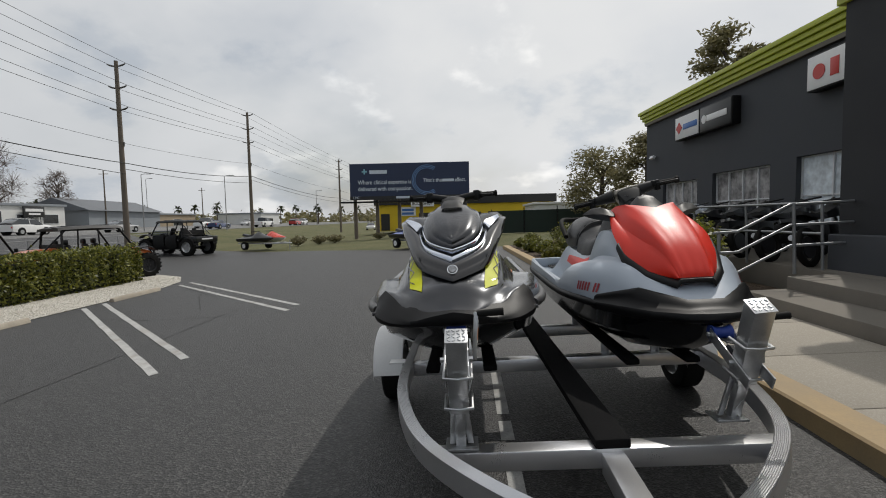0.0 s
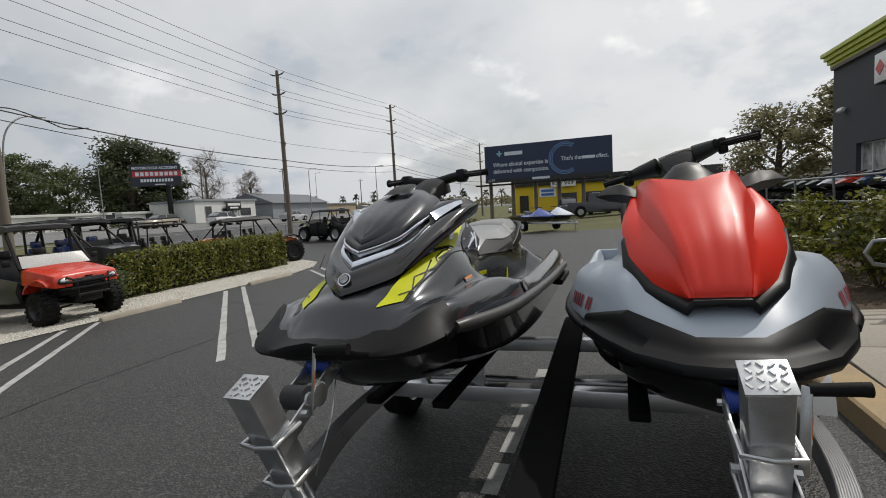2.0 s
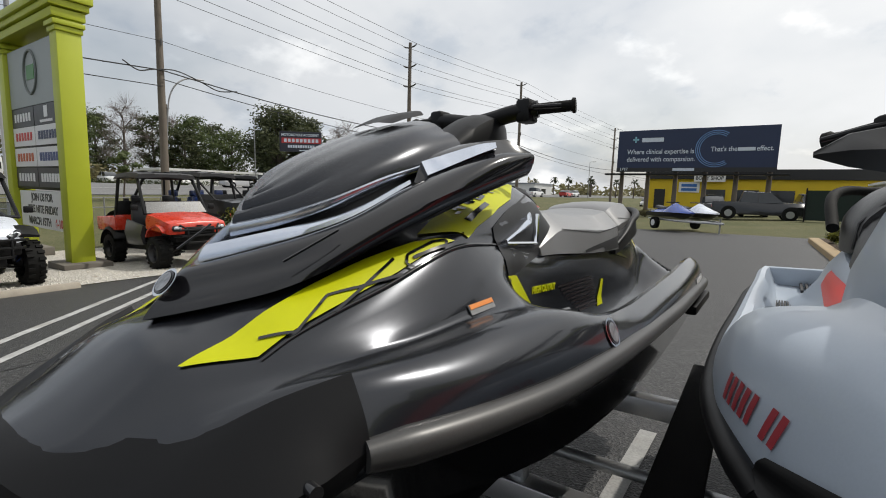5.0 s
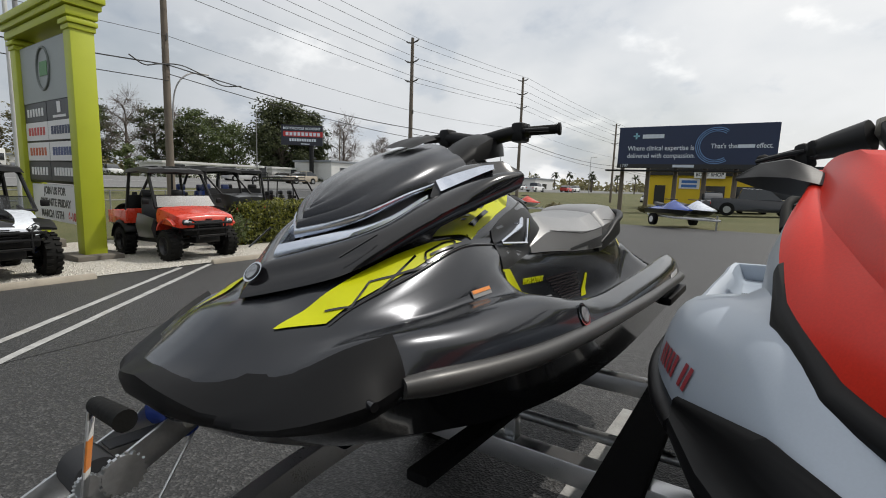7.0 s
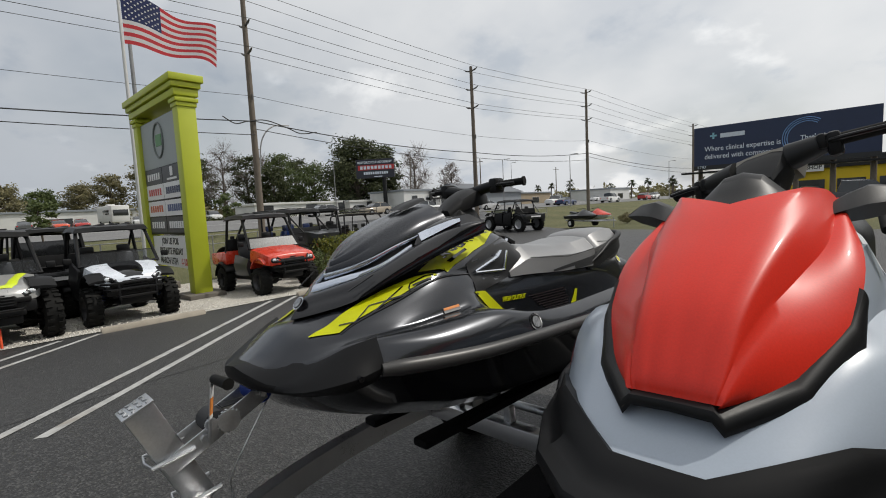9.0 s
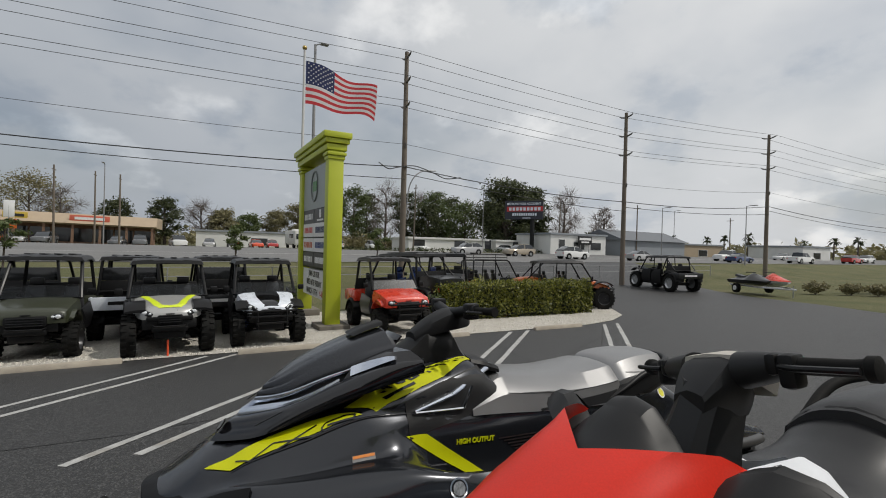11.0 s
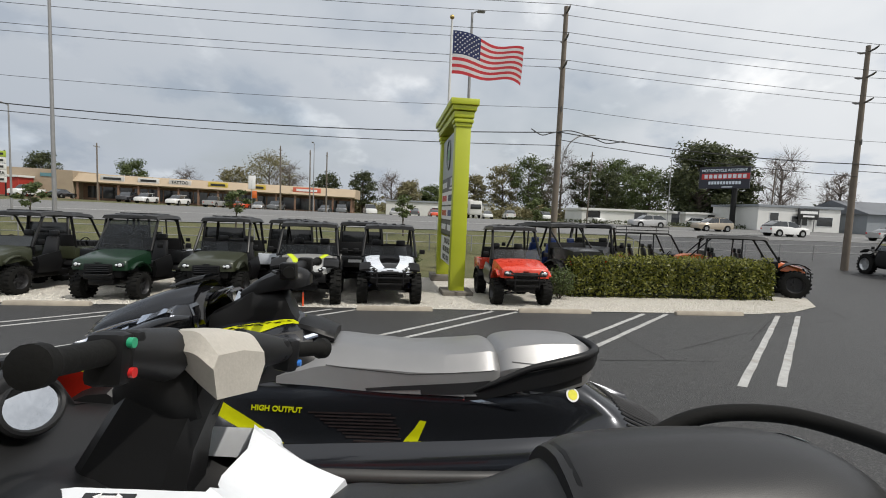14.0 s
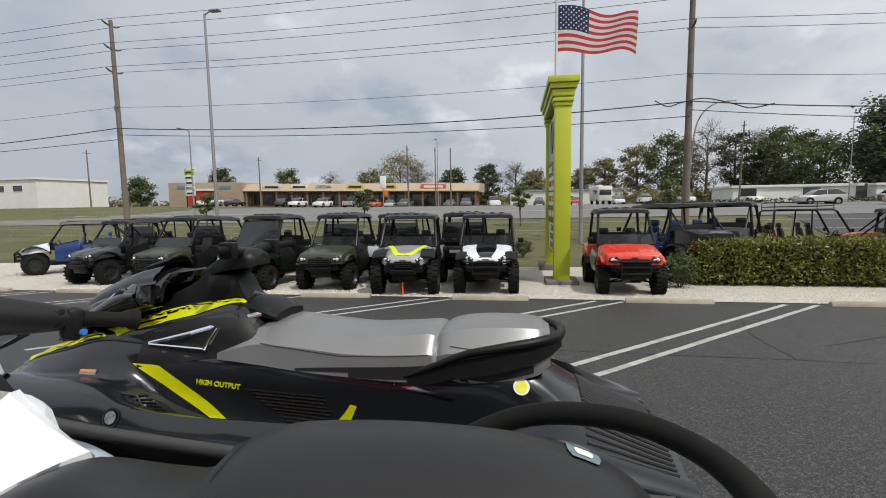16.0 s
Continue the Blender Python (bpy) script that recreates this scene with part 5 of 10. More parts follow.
    tube(bm, P, .02, 10, taper=[.010 + .011 * min(1, 3.2 * min(i, len(P) - 1 - i) / len(P)) for i in range(len(P))])
    part("grab_handle", bm, BLACK_PLASTIC, w, "moulded black grab handle")
    bm = bmesh.new(); sym_loft(bm, [(4.84, xz(0.272, 1.233, 0.27, 1.268, 0.2, 1.278, 0., 1.278)), (4.96, xz(0.274, 1.248, 0.268, 1.313, 0.2, 1.318, 0., 1.318)), (5.1, xz(0.272, 1.278, 0.262, 1.353, 0.2, 1.358, 0., 1.358)), (5.3, xz(0.258, 1.313, 0.25, 1.393, 0.2, 1.398, 0., 1.398)), (5.46, xz(0.2, 1.353, 0.19, 1.423, 0.12, 1.428, 0., 1.428)), (5.54, xz(0.1, 1.388, 0.1, 1.43, 0.06, 1.433, 0., 1.433))], 5)
    part("seat_base", bm, BLACK_PLASTIC, w, smooth=40)
    # swim platform matting, with ridges
    for i in range(27):
        x = -0.37 + 0.74 * i / 26
        pts = []
        for y in (5.62, 5.70, 5.78, 5.86, 5.94):
            hit = tree.ray_cast(Vector((x, y, 2.4)), Vector((0, 0, -1)))[0]
            if hit:
                pts.append(hit + Vector((0, 0, .003)))
        bm = bmesh.new(); tube(bm, pts, .0065, 5); part("matting_rib", bm, MATTING, w, smooth=0)
    for s in (1, -1):
        for i in range(9):
            bm = bmesh.new(); box(bm, ((.375 + .012 * i) * s, 5.0, .952), (.007, 1.1, .01)); part("matting_rib", bm, MATTING, w, smooth=0)
        bm = bmesh.new(); box(bm, (.555 * s, 5.55, .90), (.06, .55, .05), .012); part("sponson", bm, BUMPER, w)
    # drain plug near the bumper's end
    for s in (1, -1):
        bm = bmesh.new(); rod(bm, (.42 * s, 2.857, 1.136), (.462 * s, 2.85, 1.136), .011, 12); part("plug", bm, BLACK_GLOSS, w)
    return w


def red_watercraft():
    w = thing("personal_watercraft", lot(1.943, 0, 0), "red and white personal watercraft with black saddle on the trailer", "personal watercraft", group="watercraft on the trailer")
    hull(w, [(2.84, xz(.14, 1.03, .11, 1.0, .07, 0.985, 0, .975)), (2.98, xz(.25, 1.02, .20, .95, .12, .88, 0, .84)), (3.2, xz(.37, 1.01, .33, .88, .2, .79, 0, .74)),
             (3.6, xz(.50, 1.0, .46, .85, .25, .71, 0, .66)), (4.4, xz(.58, .99, .54, .82, .25, .68, 0, .62)), (5.82, xz(.55, .97, .5, .80, .25, .68, 0, .62)), (5.90, xz(.54, .96, .49, .80, .25, .69, 0, .63))], HULL_BLACK)
    # deck: broad flat shoulders ahead of the foot wells, a low spine under the saddle
    secs = [
        (2.84, xz(.15, 1.03, .145, 1.04, .13, 1.045, .11, 1.05, .08, 1.055, .06, 1.055, .03, 1.055, 0, 1.055)),
        (2.93, xz(.23, 1.03, .225, 1.045, .20, 1.065, .17, 1.078, .13, 1.088, .09, 1.09, .05, 1.09, 0, 1.09)),
        (3.07, xz(.31, 1.03, .305, 1.065, .28, 1.105, .25, 1.14, .20, 1.16, .15, 1.168, .08, 1.17, 0, 1.17)),
        (3.34, xz(.448, 1.035, .444, 1.06, .424, 1.115, .39, 1.20, .335, 1.265, .28, 1.29, .16, 1.30, 0, 1.31)),
        (3.60, xz(.556, 1.035, .552, 1.09, .528, 1.185, .47, 1.262, .385, 1.286, .315, 1.31, .275, 1.46, 0, 1.48)),
        (3.82, xz(.595, 1.03, .588, 1.09, .556, 1.185, .502, 1.243, .42, 1.262, .335, 1.29, .295, 1.48, 0, 1.48)),
        (3.98, xz(.61, 1.025, .60, 1.085, .57, 1.155, .515, 1.20, .43, 1.215, .345, 1.24, .29, 1.44, 0, 1.45)),
        (4.06, xz(.612, 1.022, .602, 1.08, .565, 1.11, .505, 1.115, .43, 1.12, .345, 1.18, .29, 1.38, 0, 1.40)),
        (4.20, xz(.612, 1.02, .60, 1.08, .56, 1.09, .50, 1.02, .43, .98, .345, 1.12, .27, 1.30, 0, 1.33)),
        (4.50, xz(.60, 1.015, .59, 1.08, .545, 1.08, .49, .98, .43, .94, .34, 1.10, .25, 1.23, 0, 1.26)),
        (5.00, xz(.595, 1.01, .58, 1.08, .54, 1.075, .48, .96, .43, .92, .335, 1.10, .25, 1.25, 0, 1.27)),
        (5.45, xz(.585, 1.0, .57, 1.075, .53, 1.07, .48, .97, .43, .93, .31, 1.10, .22, 1.25, 0, 1.27)),
        (5.62, xz(.58, .995, .568, 1.078, .528, 1.083, .49, .99, .44, .965, .28, 1.03, .2, 1.10, 0, 1.12)),
        (5.76, xz(.575, .985, .565, 1.08, .527, 1.087, .49, .995, .44, .98, .28, .98, .2, .985, 0, .985)),
        (5.90, xz(.56, .98, .552, 1.08, .515, 1.088, .48, 1.0, .43, .982, .28, .98, .2, .98, 0, .98))]
    bm = bmesh.new(); sym_loft(bm, secs, 6, 2)
    deck = part("deck", bm, WHITE_GEL, w, "white moulded upper deck", smooth=35)
    tree = tree_of(deck)
    bm = bmesh.new(); bar(bm, (-.535, 5.915, 1.035), (.535, 5.915, 1.035), .045, .11, .014); part("stern_rim", bm, WHITE_GEL, w, "white rim across the stern platform")
    # heavy black bow bumper: a rolled lip below, a sculpted upper face with a stepped edge
    bm = bmesh.new()
    loft_lines(bm, [[(.44, 3.40, .98), (.33, 3.16, .985), (.24, 3.00, .995), (.12, 2.905, 1.0), (.05, 2.89, 1.0), (0, 2.89, 1.0)],
                    [(.488, 3.40, .985), (.378, 3.14, .985), (.272, 2.955, .995), (.145, 2.845, 1.0), (.06, 2.812, 1.0), (0, 2.81, 1.0)],
                    [(.512, 3.42, 1.01), (.408, 3.13, 1.018), (.296, 2.925, 1.025), (.155, 2.80, 1.028), (.06, 2.77, 1.03), (0, 2.768, 1.03)],
                    [(.512, 3.42, 1.036), (.404, 3.13, 1.052), (.29, 2.928, 1.055), (.15, 2.81, 1.058), (.06, 2.785, 1.06), (0, 2.783, 1.06)],
                    [(.500, 3.41, 1.042), (.385, 3.135, 1.064), (.270, 2.945, 1.065), (.135, 2.835, 1.066), (.055, 2.815, 1.068), (0, 2.813, 1.068)],
                    [(.490, 3.40, 1.062), (.345, 3.12, 1.125), (.235, 2.97, 1.10), (.115, 2.88, 1.083), (.05, 2.87, 1.083), (0, 2.87, 1.083)],
                    [(.476, 3.385, 1.086), (.303, 3.10, 1.166), (.198, 3.01, 1.138), (.098, 2.928, 1.112), (.05, 2.926, 1.112), (0, 2.926, 1.112)],
                    [(.45, 3.40, 1.06), (.28, 3.13, 1.14), (.18, 3.03, 1.11), (.09, 2.96, 1.085), (.05, 2.955, 1.085), (0, 2.955, 1.085)]], 1, (0, .006, .004, 0, -.004, .003), 4)
    bmesh.ops.remove_doubles(bm, verts=bm.verts, dist=.0005)
    part("bow_bumper", bm, BUMPER, w, "heavy matt black bow bumper", smooth=24)
    rub_rail(w, [(3.36, .480, 1.022), (3.5, .533, 1.030), (3.7, .58, 1.028), (3.9, .603, 1.022), (4.2, .612, 1.016), (4.5, .612, 1.01), (5.0, .602, 1.0), (5.5, .592, .99), (5.9, .555, .975)], BUMPER, r=0.026, y0=3)
    # red hood: a crowned middle between two ridges, cheeks below a crease on each side
    bm = bmesh.new()
    loft_lines(bm, [[(.080, 3.065, 1.19), (.092, 3.075, 1.19), (.14, 3.135, 1.20), (.20, 3.225, 1.225), (.275, 3.38, 1.31), (.292, 3.56, 1.45), (.228, 3.83, 1.57)],
                    [(.094, 3.044, 1.212), (.106, 3.06, 1.214), (.152, 3.12, 1.225), (.212, 3.215, 1.25), (.286, 3.37, 1.332), (.303, 3.56, 1.468), (.240, 3.84, 1.602)],
                    [(.090, 3.044, 1.217), (.099, 3.060, 1.248), (.120, 3.14, 1.322), (.148, 3.26, 1.382), (.186, 3.41, 1.437), (.232, 3.60, 1.518), (.226, 3.845, 1.622)],
                    [(.080, 3.044, 1.218), (.088, 3.061, 1.258), (.108, 3.155, 1.365), (.132, 3.285, 1.452), (.158, 3.43, 1.522), (.188, 3.60, 1.588), (.208, 3.795, 1.650)],
                    [(.05, 3.044, 1.218), (.055, 3.062, 1.262), (.068, 3.17, 1.386), (.085, 3.31, 1.480), (.104, 3.45, 1.553), (.130, 3.575, 1.613), (.168, 3.70, 1.662)],
                    [(0, 3.044, 1.218), (0, 3.062, 1.264), (0, 3.18, 1.395), (0, 3.315, 1.488), (0, 3.45, 1.560), (0, 3.52, 1.595), (0, 3.59, 1.63)]], 6, (0, .010, .002, .003, .003), 5)
    bmesh.ops.remove_doubles(bm, verts=bm.verts, dist=.0005)
    bmesh.ops.holes_fill(bm, edges=[e for e in bm.edges if e.is_boundary and all(v.co.y < 3.06 for v in e.verts)])
    hd = part("hood", bm, RED_GEL, w, "sun-faded red hood", smooth=34)
    bm = bmesh.new()
    loft_lines(bm, [[(.312, 3.47, 1.365), (.312, 3.37, 1.290), (.240, 3.18, 1.208), (.108, 3.026, 1.158), (.086, 3.024, 1.186), (0, 3.024, 1.190)],
                    [(.306, 3.46, 1.405), (.292, 3.37, 1.335), (.220, 3.186, 1.236), (.110, 3.028, 1.192), (.09, 3.024, 1.212), (0, 3.024, 1.214)],
                    [(.27, 3.48, 1.42), (.26, 3.40, 1.345), (.19, 3.23, 1.255), (.085, 3.07, 1.215), (.075, 3.07, 1.22), (0, 3.07, 1.22)]], 1, (.004, .002))
    bmesh.ops.remove_doubles(bm, verts=bm.verts, dist=.0005)
    part("hood_gasket", bm, BLACK_PLASTIC, w, "black trim under the hood edge", smooth=40)
    # black instrument cowl with a central hooded gauge, and a mirror wing on each side
    bm = bmesh.new(); sym_loft(bm, [(3.56, xz(.16, 1.48, .15, 1.55, .12, 1.56, .09, 1.565, .05, 1.57, 0, 1.57)), (3.605, xz(.17, 1.48, .155, 1.565, .125, 1.582, .095, 1.598, .05, 1.608, 0, 1.61)), (3.66, xz(.18, 1.48, .16, 1.57, .13, 1.59, .10, 1.62, .05, 1.645, 0, 1.65)), (3.71, xz(.20, 1.47, .18, 1.575, .14, 1.598, .106, 1.645, .055, 1.682, 0, 1.69)), (3.755, xz(.215, 1.46, .19, 1.575, .145, 1.60, .108, 1.655, .055, 1.708, 0, 1.722)), (3.785, xz(.23, 1.455, .20, 1.575, .148, 1.602, .106, 1.66, .054, 1.712, 0, 1.724)),
                                     (3.795, xz(.24, 1.455, .21, 1.575, .14, 1.60, .094, 1.655, .048, 1.692, 0, 1.70)), (3.80, xz(.245, 1.455, .215, 1.575, .14, 1.59, .092, 1.60, .046, 1.605, 0, 1.605)),
                                     (3.86, xz(.26, 1.45, .225, 1.57, .15, 1.575, .10, 1.565, .05, 1.56, 0, 1.555)), (4.0, xz(.285, 1.44, .235, 1.56, .15, 1.55, .10, 1.53, .05, 1.51, 0, 1.50)), (4.15, xz(.26, 1.40, .20, 1.45, .14, 1.40, .1, 1.38, .05, 1.36, 0, 1.35)), (4.34, xz(.2, 1.30, .15, 1.34, .1, 1.34, .07, 1.34, .04, 1.34, 0, 1.34))], 5, 1)
    part("instrument_cowl", bm, CONSOLE, w, "matt black instrument cowl with a hooded gauge", smooth=30)
    mm = Matrix.Translation((0, 3.808, 1.648)) @ Matrix.Rotation(radians(-66), 4, 'X')
    bm = bmesh.new(); tube(bm, [(.078 * math.cos(a), .052 * math.sin(a), 0) for a in np.linspace(0, 2 * math.pi, 25)[:-1]], .008, 8, closed=True); gh = part("gauge_rim", bm, CONSOLE, w, m=mm)
    bm = bmesh.new(); bmesh.ops.create_circle(bm, cap_ends=True, segments=24, radius=.078, matrix=Matrix.Diagonal((1, .66, 1, 1))); part("gauge_glass", bm, MIRROR, gh, "scratched grey gauge glass", smooth=0)
    for s in (1, -1):
        bm = bmesh.new(); rows = []
        for x, y0, y1, zt, zb in ((.20, 3.72, 3.84, 1.60, 1.545), (.25, 3.735, 3.855, 1.632, 1.548), (.30, 3.76, 3.865, 1.655, 1.555), (.365, 3.80, 3.875, 1.646, 1.572), (.425, 3.855, 3.878, 1.61, 1.597)):
            rows.append([(x * s, y0, zb + (zt - zb) * .45), (x * s, (y0 + y1) / 2, zt - .004), (x * s, y1 - .012, zt), (x * s, y1, zt - (zt - zb) * .15), (x * s, y1 - .004, zb + (zt - zb) * .1), (x * s, (y0 + y1) / 2, zb)])
        skin(bm, rows, close_u=True, cap=(True, True)); fin = part("mirror_wing", bm, CONSOLE, w, "black mirror wing beside the hood", smooth=30)
        bm = bmesh.new(); bm.faces.new([bm.verts.new(p) for p in ((.25 * s, 3.864, 1.622), (.305 * s, 3.872, 1.643), (.365 * s, 3.88, 1.634), (.385 * s, 3.882, 1.605), (.33 * s, 3.876, 1.580), (.255 * s, 3.864, 1.568))]); part("mirror_glass", bm, MIRROR, fin, smooth=0)
    # steering head turned a little: column, bar, grips, pale pad
    u = Vector((.96, -.18, .22)).normalized(); v = Vector((0, 0, 1)).cross(u).normalized(); n_ = u.cross(v)
    H = Matrix((u, v, n_)).transposed().to_4x4(); H.translation = Vector((0, 4.12, 1.755))
    bm = bmesh.new(); sym_loft(bm, [(-.125, xz(.03, -.12, .05, -.09, .05, -.06, 0, -.045)), (-.085, xz(.03, -.13, .07, -.07, .07, -.015, 0, -.002)), (-.04, xz(.03, -.135, .08, -.06, .08, .026, 0, .036)), (.0, xz(.03, -.135, .08, -.06, .07, .030, 0, .038)), (.04, xz(.03, -.12, .06, -.07, .05, -.005, 0, .0))], 4, 2)
    bmesh.ops.transform(bm, matrix=H, verts=bm.verts); head = part("steering_head", bm, CONSOLE, w, "matt black steering head", smooth=30)
    bm = bmesh.new(); rows = []
    for z, y0, y1, hw in ((1.46, 3.86, 4.12, .085), (1.56, 3.915, 4.135, .075), (1.64, 3.96, 4.165, .068), (1.70, 3.995, 4.19, .066), (1.745, 4.02, 4.20, .066)):
        rows.append([(hw * sx * f, y0 + (y1 - y0) * t_, z + .10 * (t_ - .5) * .3) for sx, f, t_ in ((1, .55, 0), (1, .9, .12), (1, 1, .4), (1, .95, .85), (1, .6, 1), (-1, .6, 1), (-1, .95, .85), (-1, 1, .4), (-1, .9, .12), (-1, .55, 0))])
    skin(bm, rows, close_u=True, cap=(True, True)); part("steering_column", bm, CONSOLE, w, smooth=30)
    bm = bmesh.new(); sym_loft(bm, [(-.035, xz(.06, .01, .085, .028, .08, .042, 0, .048)), (.018, xz(.07, -.02, .10, .012, .09, .046, 0, .052)), (.062, xz(.075, -.05, .105, .006, .095, .042, 0, .048)), (.10, xz(.075, -.075, .10, -.02, .09, .005, 0, .012))], 4, 1)
    bmesh.ops.transform(bm, matrix=H, verts=bm.verts); part("bar_pad", bm, PAD_BEIGE, head, "weathered pale beige bar pad", smooth=30)
    for sx, a, e, tip in ((1, (.08, 4.10, 1.775), (.195, 4.075, 1.812), (.376, 4.078, 1.838)), (-1, (-.10, 4.165, 1.735), (-.245, 4.232, 1.698), (-.385, 4.315, 1.668))):
        a, e, tip = Vector(a), Vector(e), Vector(tip); o = (tip - e).normalized(); gl = (tip - e).length
        bm = bmesh.new(); tube(bm, [a, a.lerp(e, .6), e], .038, 14, taper=[.05, .04, .030]); part("handlebar_arm", bm, CONSOLE, head)
        bm = bmesh.new(); tube(bm, [e, e + o * .02, e + o * (gl - .045), e + o * (gl - .03), e + o * (gl - .022), e + o * (gl - .004), tip], .02, 16, taper=[.026, .021, .020, .022, .029, .029, .018]); part("grip", bm, RUBBER, head, "ribbed black rubber grip with a flared end")
        pm = o.to_track_quat('X', 'Z').to_matrix().to_4x4()
        bm = bmesh.new(); box(bm, e + Vector((0, 0, -.012)) + o * .012, (.042, .062, .085), .014, rot=pm); pod = part("switch_pod", bm, BLACK_PLASTIC, head)
        bm = bmesh.new(); box(bm, e - o * .022 + Vector((0, 0, .004)), (.03, .068, .055), .012, rot=pm); part("clamp", bm, BLACK_PLASTIC, head)
        for dz, bmat in (((-.034, mat("button_blue", (.03, .18, .6), .4)),) if sx < 0 else ((.014, mat("button_green", (.02, .30, .15), .4)), (-.034, TAIL))):
            bc = e + o * .012 + Vector((0, .026, dz))
            bm = bmesh.new(); rod(bm, bc, bc + Vector((0, .012, 0)), .0085, 12); part("switch_button", bm, bmat, pod)
        q_ = Vector((0, 0, 1)).cross(o).normalized() * -sx
        bm = bmesh.new(); tube(bm, [e + q_ * .03, e + o * .04 + q_ * .055, e + o * (gl - .02) + q_ * .05], .008, 8); part("lever", bm, STEEL_DARK, head)
    # white console flanks below the bar
    for s in (1, -1):
        bm = bmesh.new()
        flank, offs = ((3.93, 1.535, .165), (3.965, 1.564, .152), (4.05, 1.562, .15), (4.15, 1.556, .15), (4.225, 1.55, .152), (4.25, 1.52, .165)), ((-.012, -.07), (-.004, -.012), (.004, 0), (.05, -.014), (.11, -.08), (.16, -.20))
        rows = []
        for y, z, x in spline(flank, 3):
            rows.append([((x + dx * (1 if s > 0 else .3)) * s, y, z + dz - (0 if s > 0 else .02)) for dx, dz in offs])
        skin(bm, rows, cap=(True, True)); cf = part("console_flank", bm, WHITE_PLASTIC, w, "white plastic console side panel", smooth=35)
        if s == 1:
            ft = tree_of(cf)
            hit, nor, _, _ = ft.ray_cast(Vector((.176, 4.055, 2.4)), Vector((0, 0, -1)))
            if hit:
                xa = Vector((0, 1, 0)); xa = (xa - nor * xa.dot(nor)).normalized(); m = Matrix((xa, nor.cross(xa), nor)).transposed().to_4x4(); m.translation = hit + nor * .003
                bm = bmesh.new(); box(bm, (0, 0, 0), (.082, .020, .003), .001); lb = part("button_label", bm, BLACK_GLOSS, cf, smooth=0, m=m)
                bm = bmesh.new(); box(bm, (0, 0, .003), (.028, .005, .002))
                for q in (1, -1):
                    bm.faces.new([bm.verts.new((q * .024, 0, .004)), bm.verts.new((q * .012, .008, .004)), bm.verts.new((q * .012, -.008, .004))])
                part("arrow_mark", bm, WHITE_PAINT, lb, smooth=0)
    # white collar sloping down behind the stem: horns beside the stem's recess, an uneven rear end
    bm = bmesh.new(); rows = []
    fore = [(.215, 4.16, 1.40), (.19, 4.175, 1.50), (.155, 4.19, 1.542), (.125, 4.198, 1.545), (.08, 4.198, 1.518), (.04, 4.18, 1.504), (0, 4.172, 1.50)]
    rear_ = [(.175, 4.36, 1.28), (.158, 4.395, 1.36), (.145, 4.408, 1.40), (.132, 4.41, 1.416), (.08, 4.392, 1.416), (.04, 4.38, 1.413), (0, 4.376, 1.412)]
    for k in (0, .12, .3, .5, .7, .88, 1):
        half = [Vector(p).lerp(Vector(q), k) + Vector((0, 0, -.012 * math.sin(math.pi * k))) for p, q in zip(fore, rear_)]
        rows.append(half + [Vector((-p.x, p.y, p.z)) for p in half[-2::-1]])
    rows.insert(0, [p + Vector((0, .012, -.05)) for p in rows[0]])
    rows.append([p + Vector((0, -.02 if i % 3 else .012, -.03)) for i, p in enumerate(rows[-1])])
    skin(bm, rows); part("console_collar", bm, WHITE_PLASTIC, w, "white plastic collar ahead of the saddle", smooth=30)
    # saddle in two black humps
    front = [(4.34, xz(.12, 1.30, .12, 1.35, .10, 1.375, .05, 1.385, 0, 1.388)), (4.42, xz(.225, 1.22, .205, 1.345, .15, 1.395, .08, 1.412, 0, 1.418)), (4.58, xz(.262, 1.17, .225, 1.335, .15, 1.385, .07, 1.402, 0, 1.408)), (4.74, xz(.27, 1.17, .22, 1.34, .15, 1.40, .08, 1.428, 0, 1.438)), (4.86, xz(.265, 1.18, .22, 1.375, .15, 1.445, .08, 1.475, 0, 1.487)), (4.93, xz(.23, 1.27, .22, 1.39, .15, 1.462, .08, 1.494, 0, 1.507))]
    surface_seat(front, "seat_front", SEAT_BLACK, w, "black vinyl front saddle")
    rear = [(4.88, xz(.23, 1.30, .22, 1.40, .15, 1.48, .08, 1.515, 0, 1.53)), (4.97, xz(.25, 1.28, .24, 1.41, .155, 1.51, .08, 1.545, 0, 1.558)), (5.20, xz(.26, 1.28, .25, 1.42, .165, 1.52, .08, 1.56, 0, 1.575)), (5.42, xz(.235, 1.30, .225, 1.415, .155, 1.51, .08, 1.552, 0, 1.566)), (5.56, xz(.19, 1.31, .18, 1.40, .13, 1.475, .07, 1.51, 0, 1.522)), (5.64, xz(.13, 1.33, .12, 1.38, .09, 1.42, .05, 1.44, 0, 1.45))]
    rs = surface_seat(rear, "seat_rear", SEAT_BLACK, w, "black vinyl passenger saddle")
    bm = bmesh.new(); tube(bm, [(x, 4.905, z) for x, z in ((-.235, 1.30), (-.222, 1.40), (-.15, 1.48), (-.08, 1.515), (0, 1.53), (.08, 1.515), (.15, 1.48), (.222, 1.40), (.235, 1.30))], .012, 8); part("seat_piping", bm, BLACK_PLASTIC, w)
    bm = bmesh.new(); P = spline([(-.29, 5.15, 1.37), (-.285, 5.38, 1.495), (-.22, 5.58, 1.535), (-.10, 5.71, 1.53), (.10, 5.73, 1.53), (.20, 5.68, 1.53), (.27, 5.55, 1.50), (.30, 5.35, 1.40)], 7)
    tube(bm, P, .024, 12); part("grab_handle", bm, RUBBER, w, "rubber-covered black grab rail")
    rt = tree_of(rs)

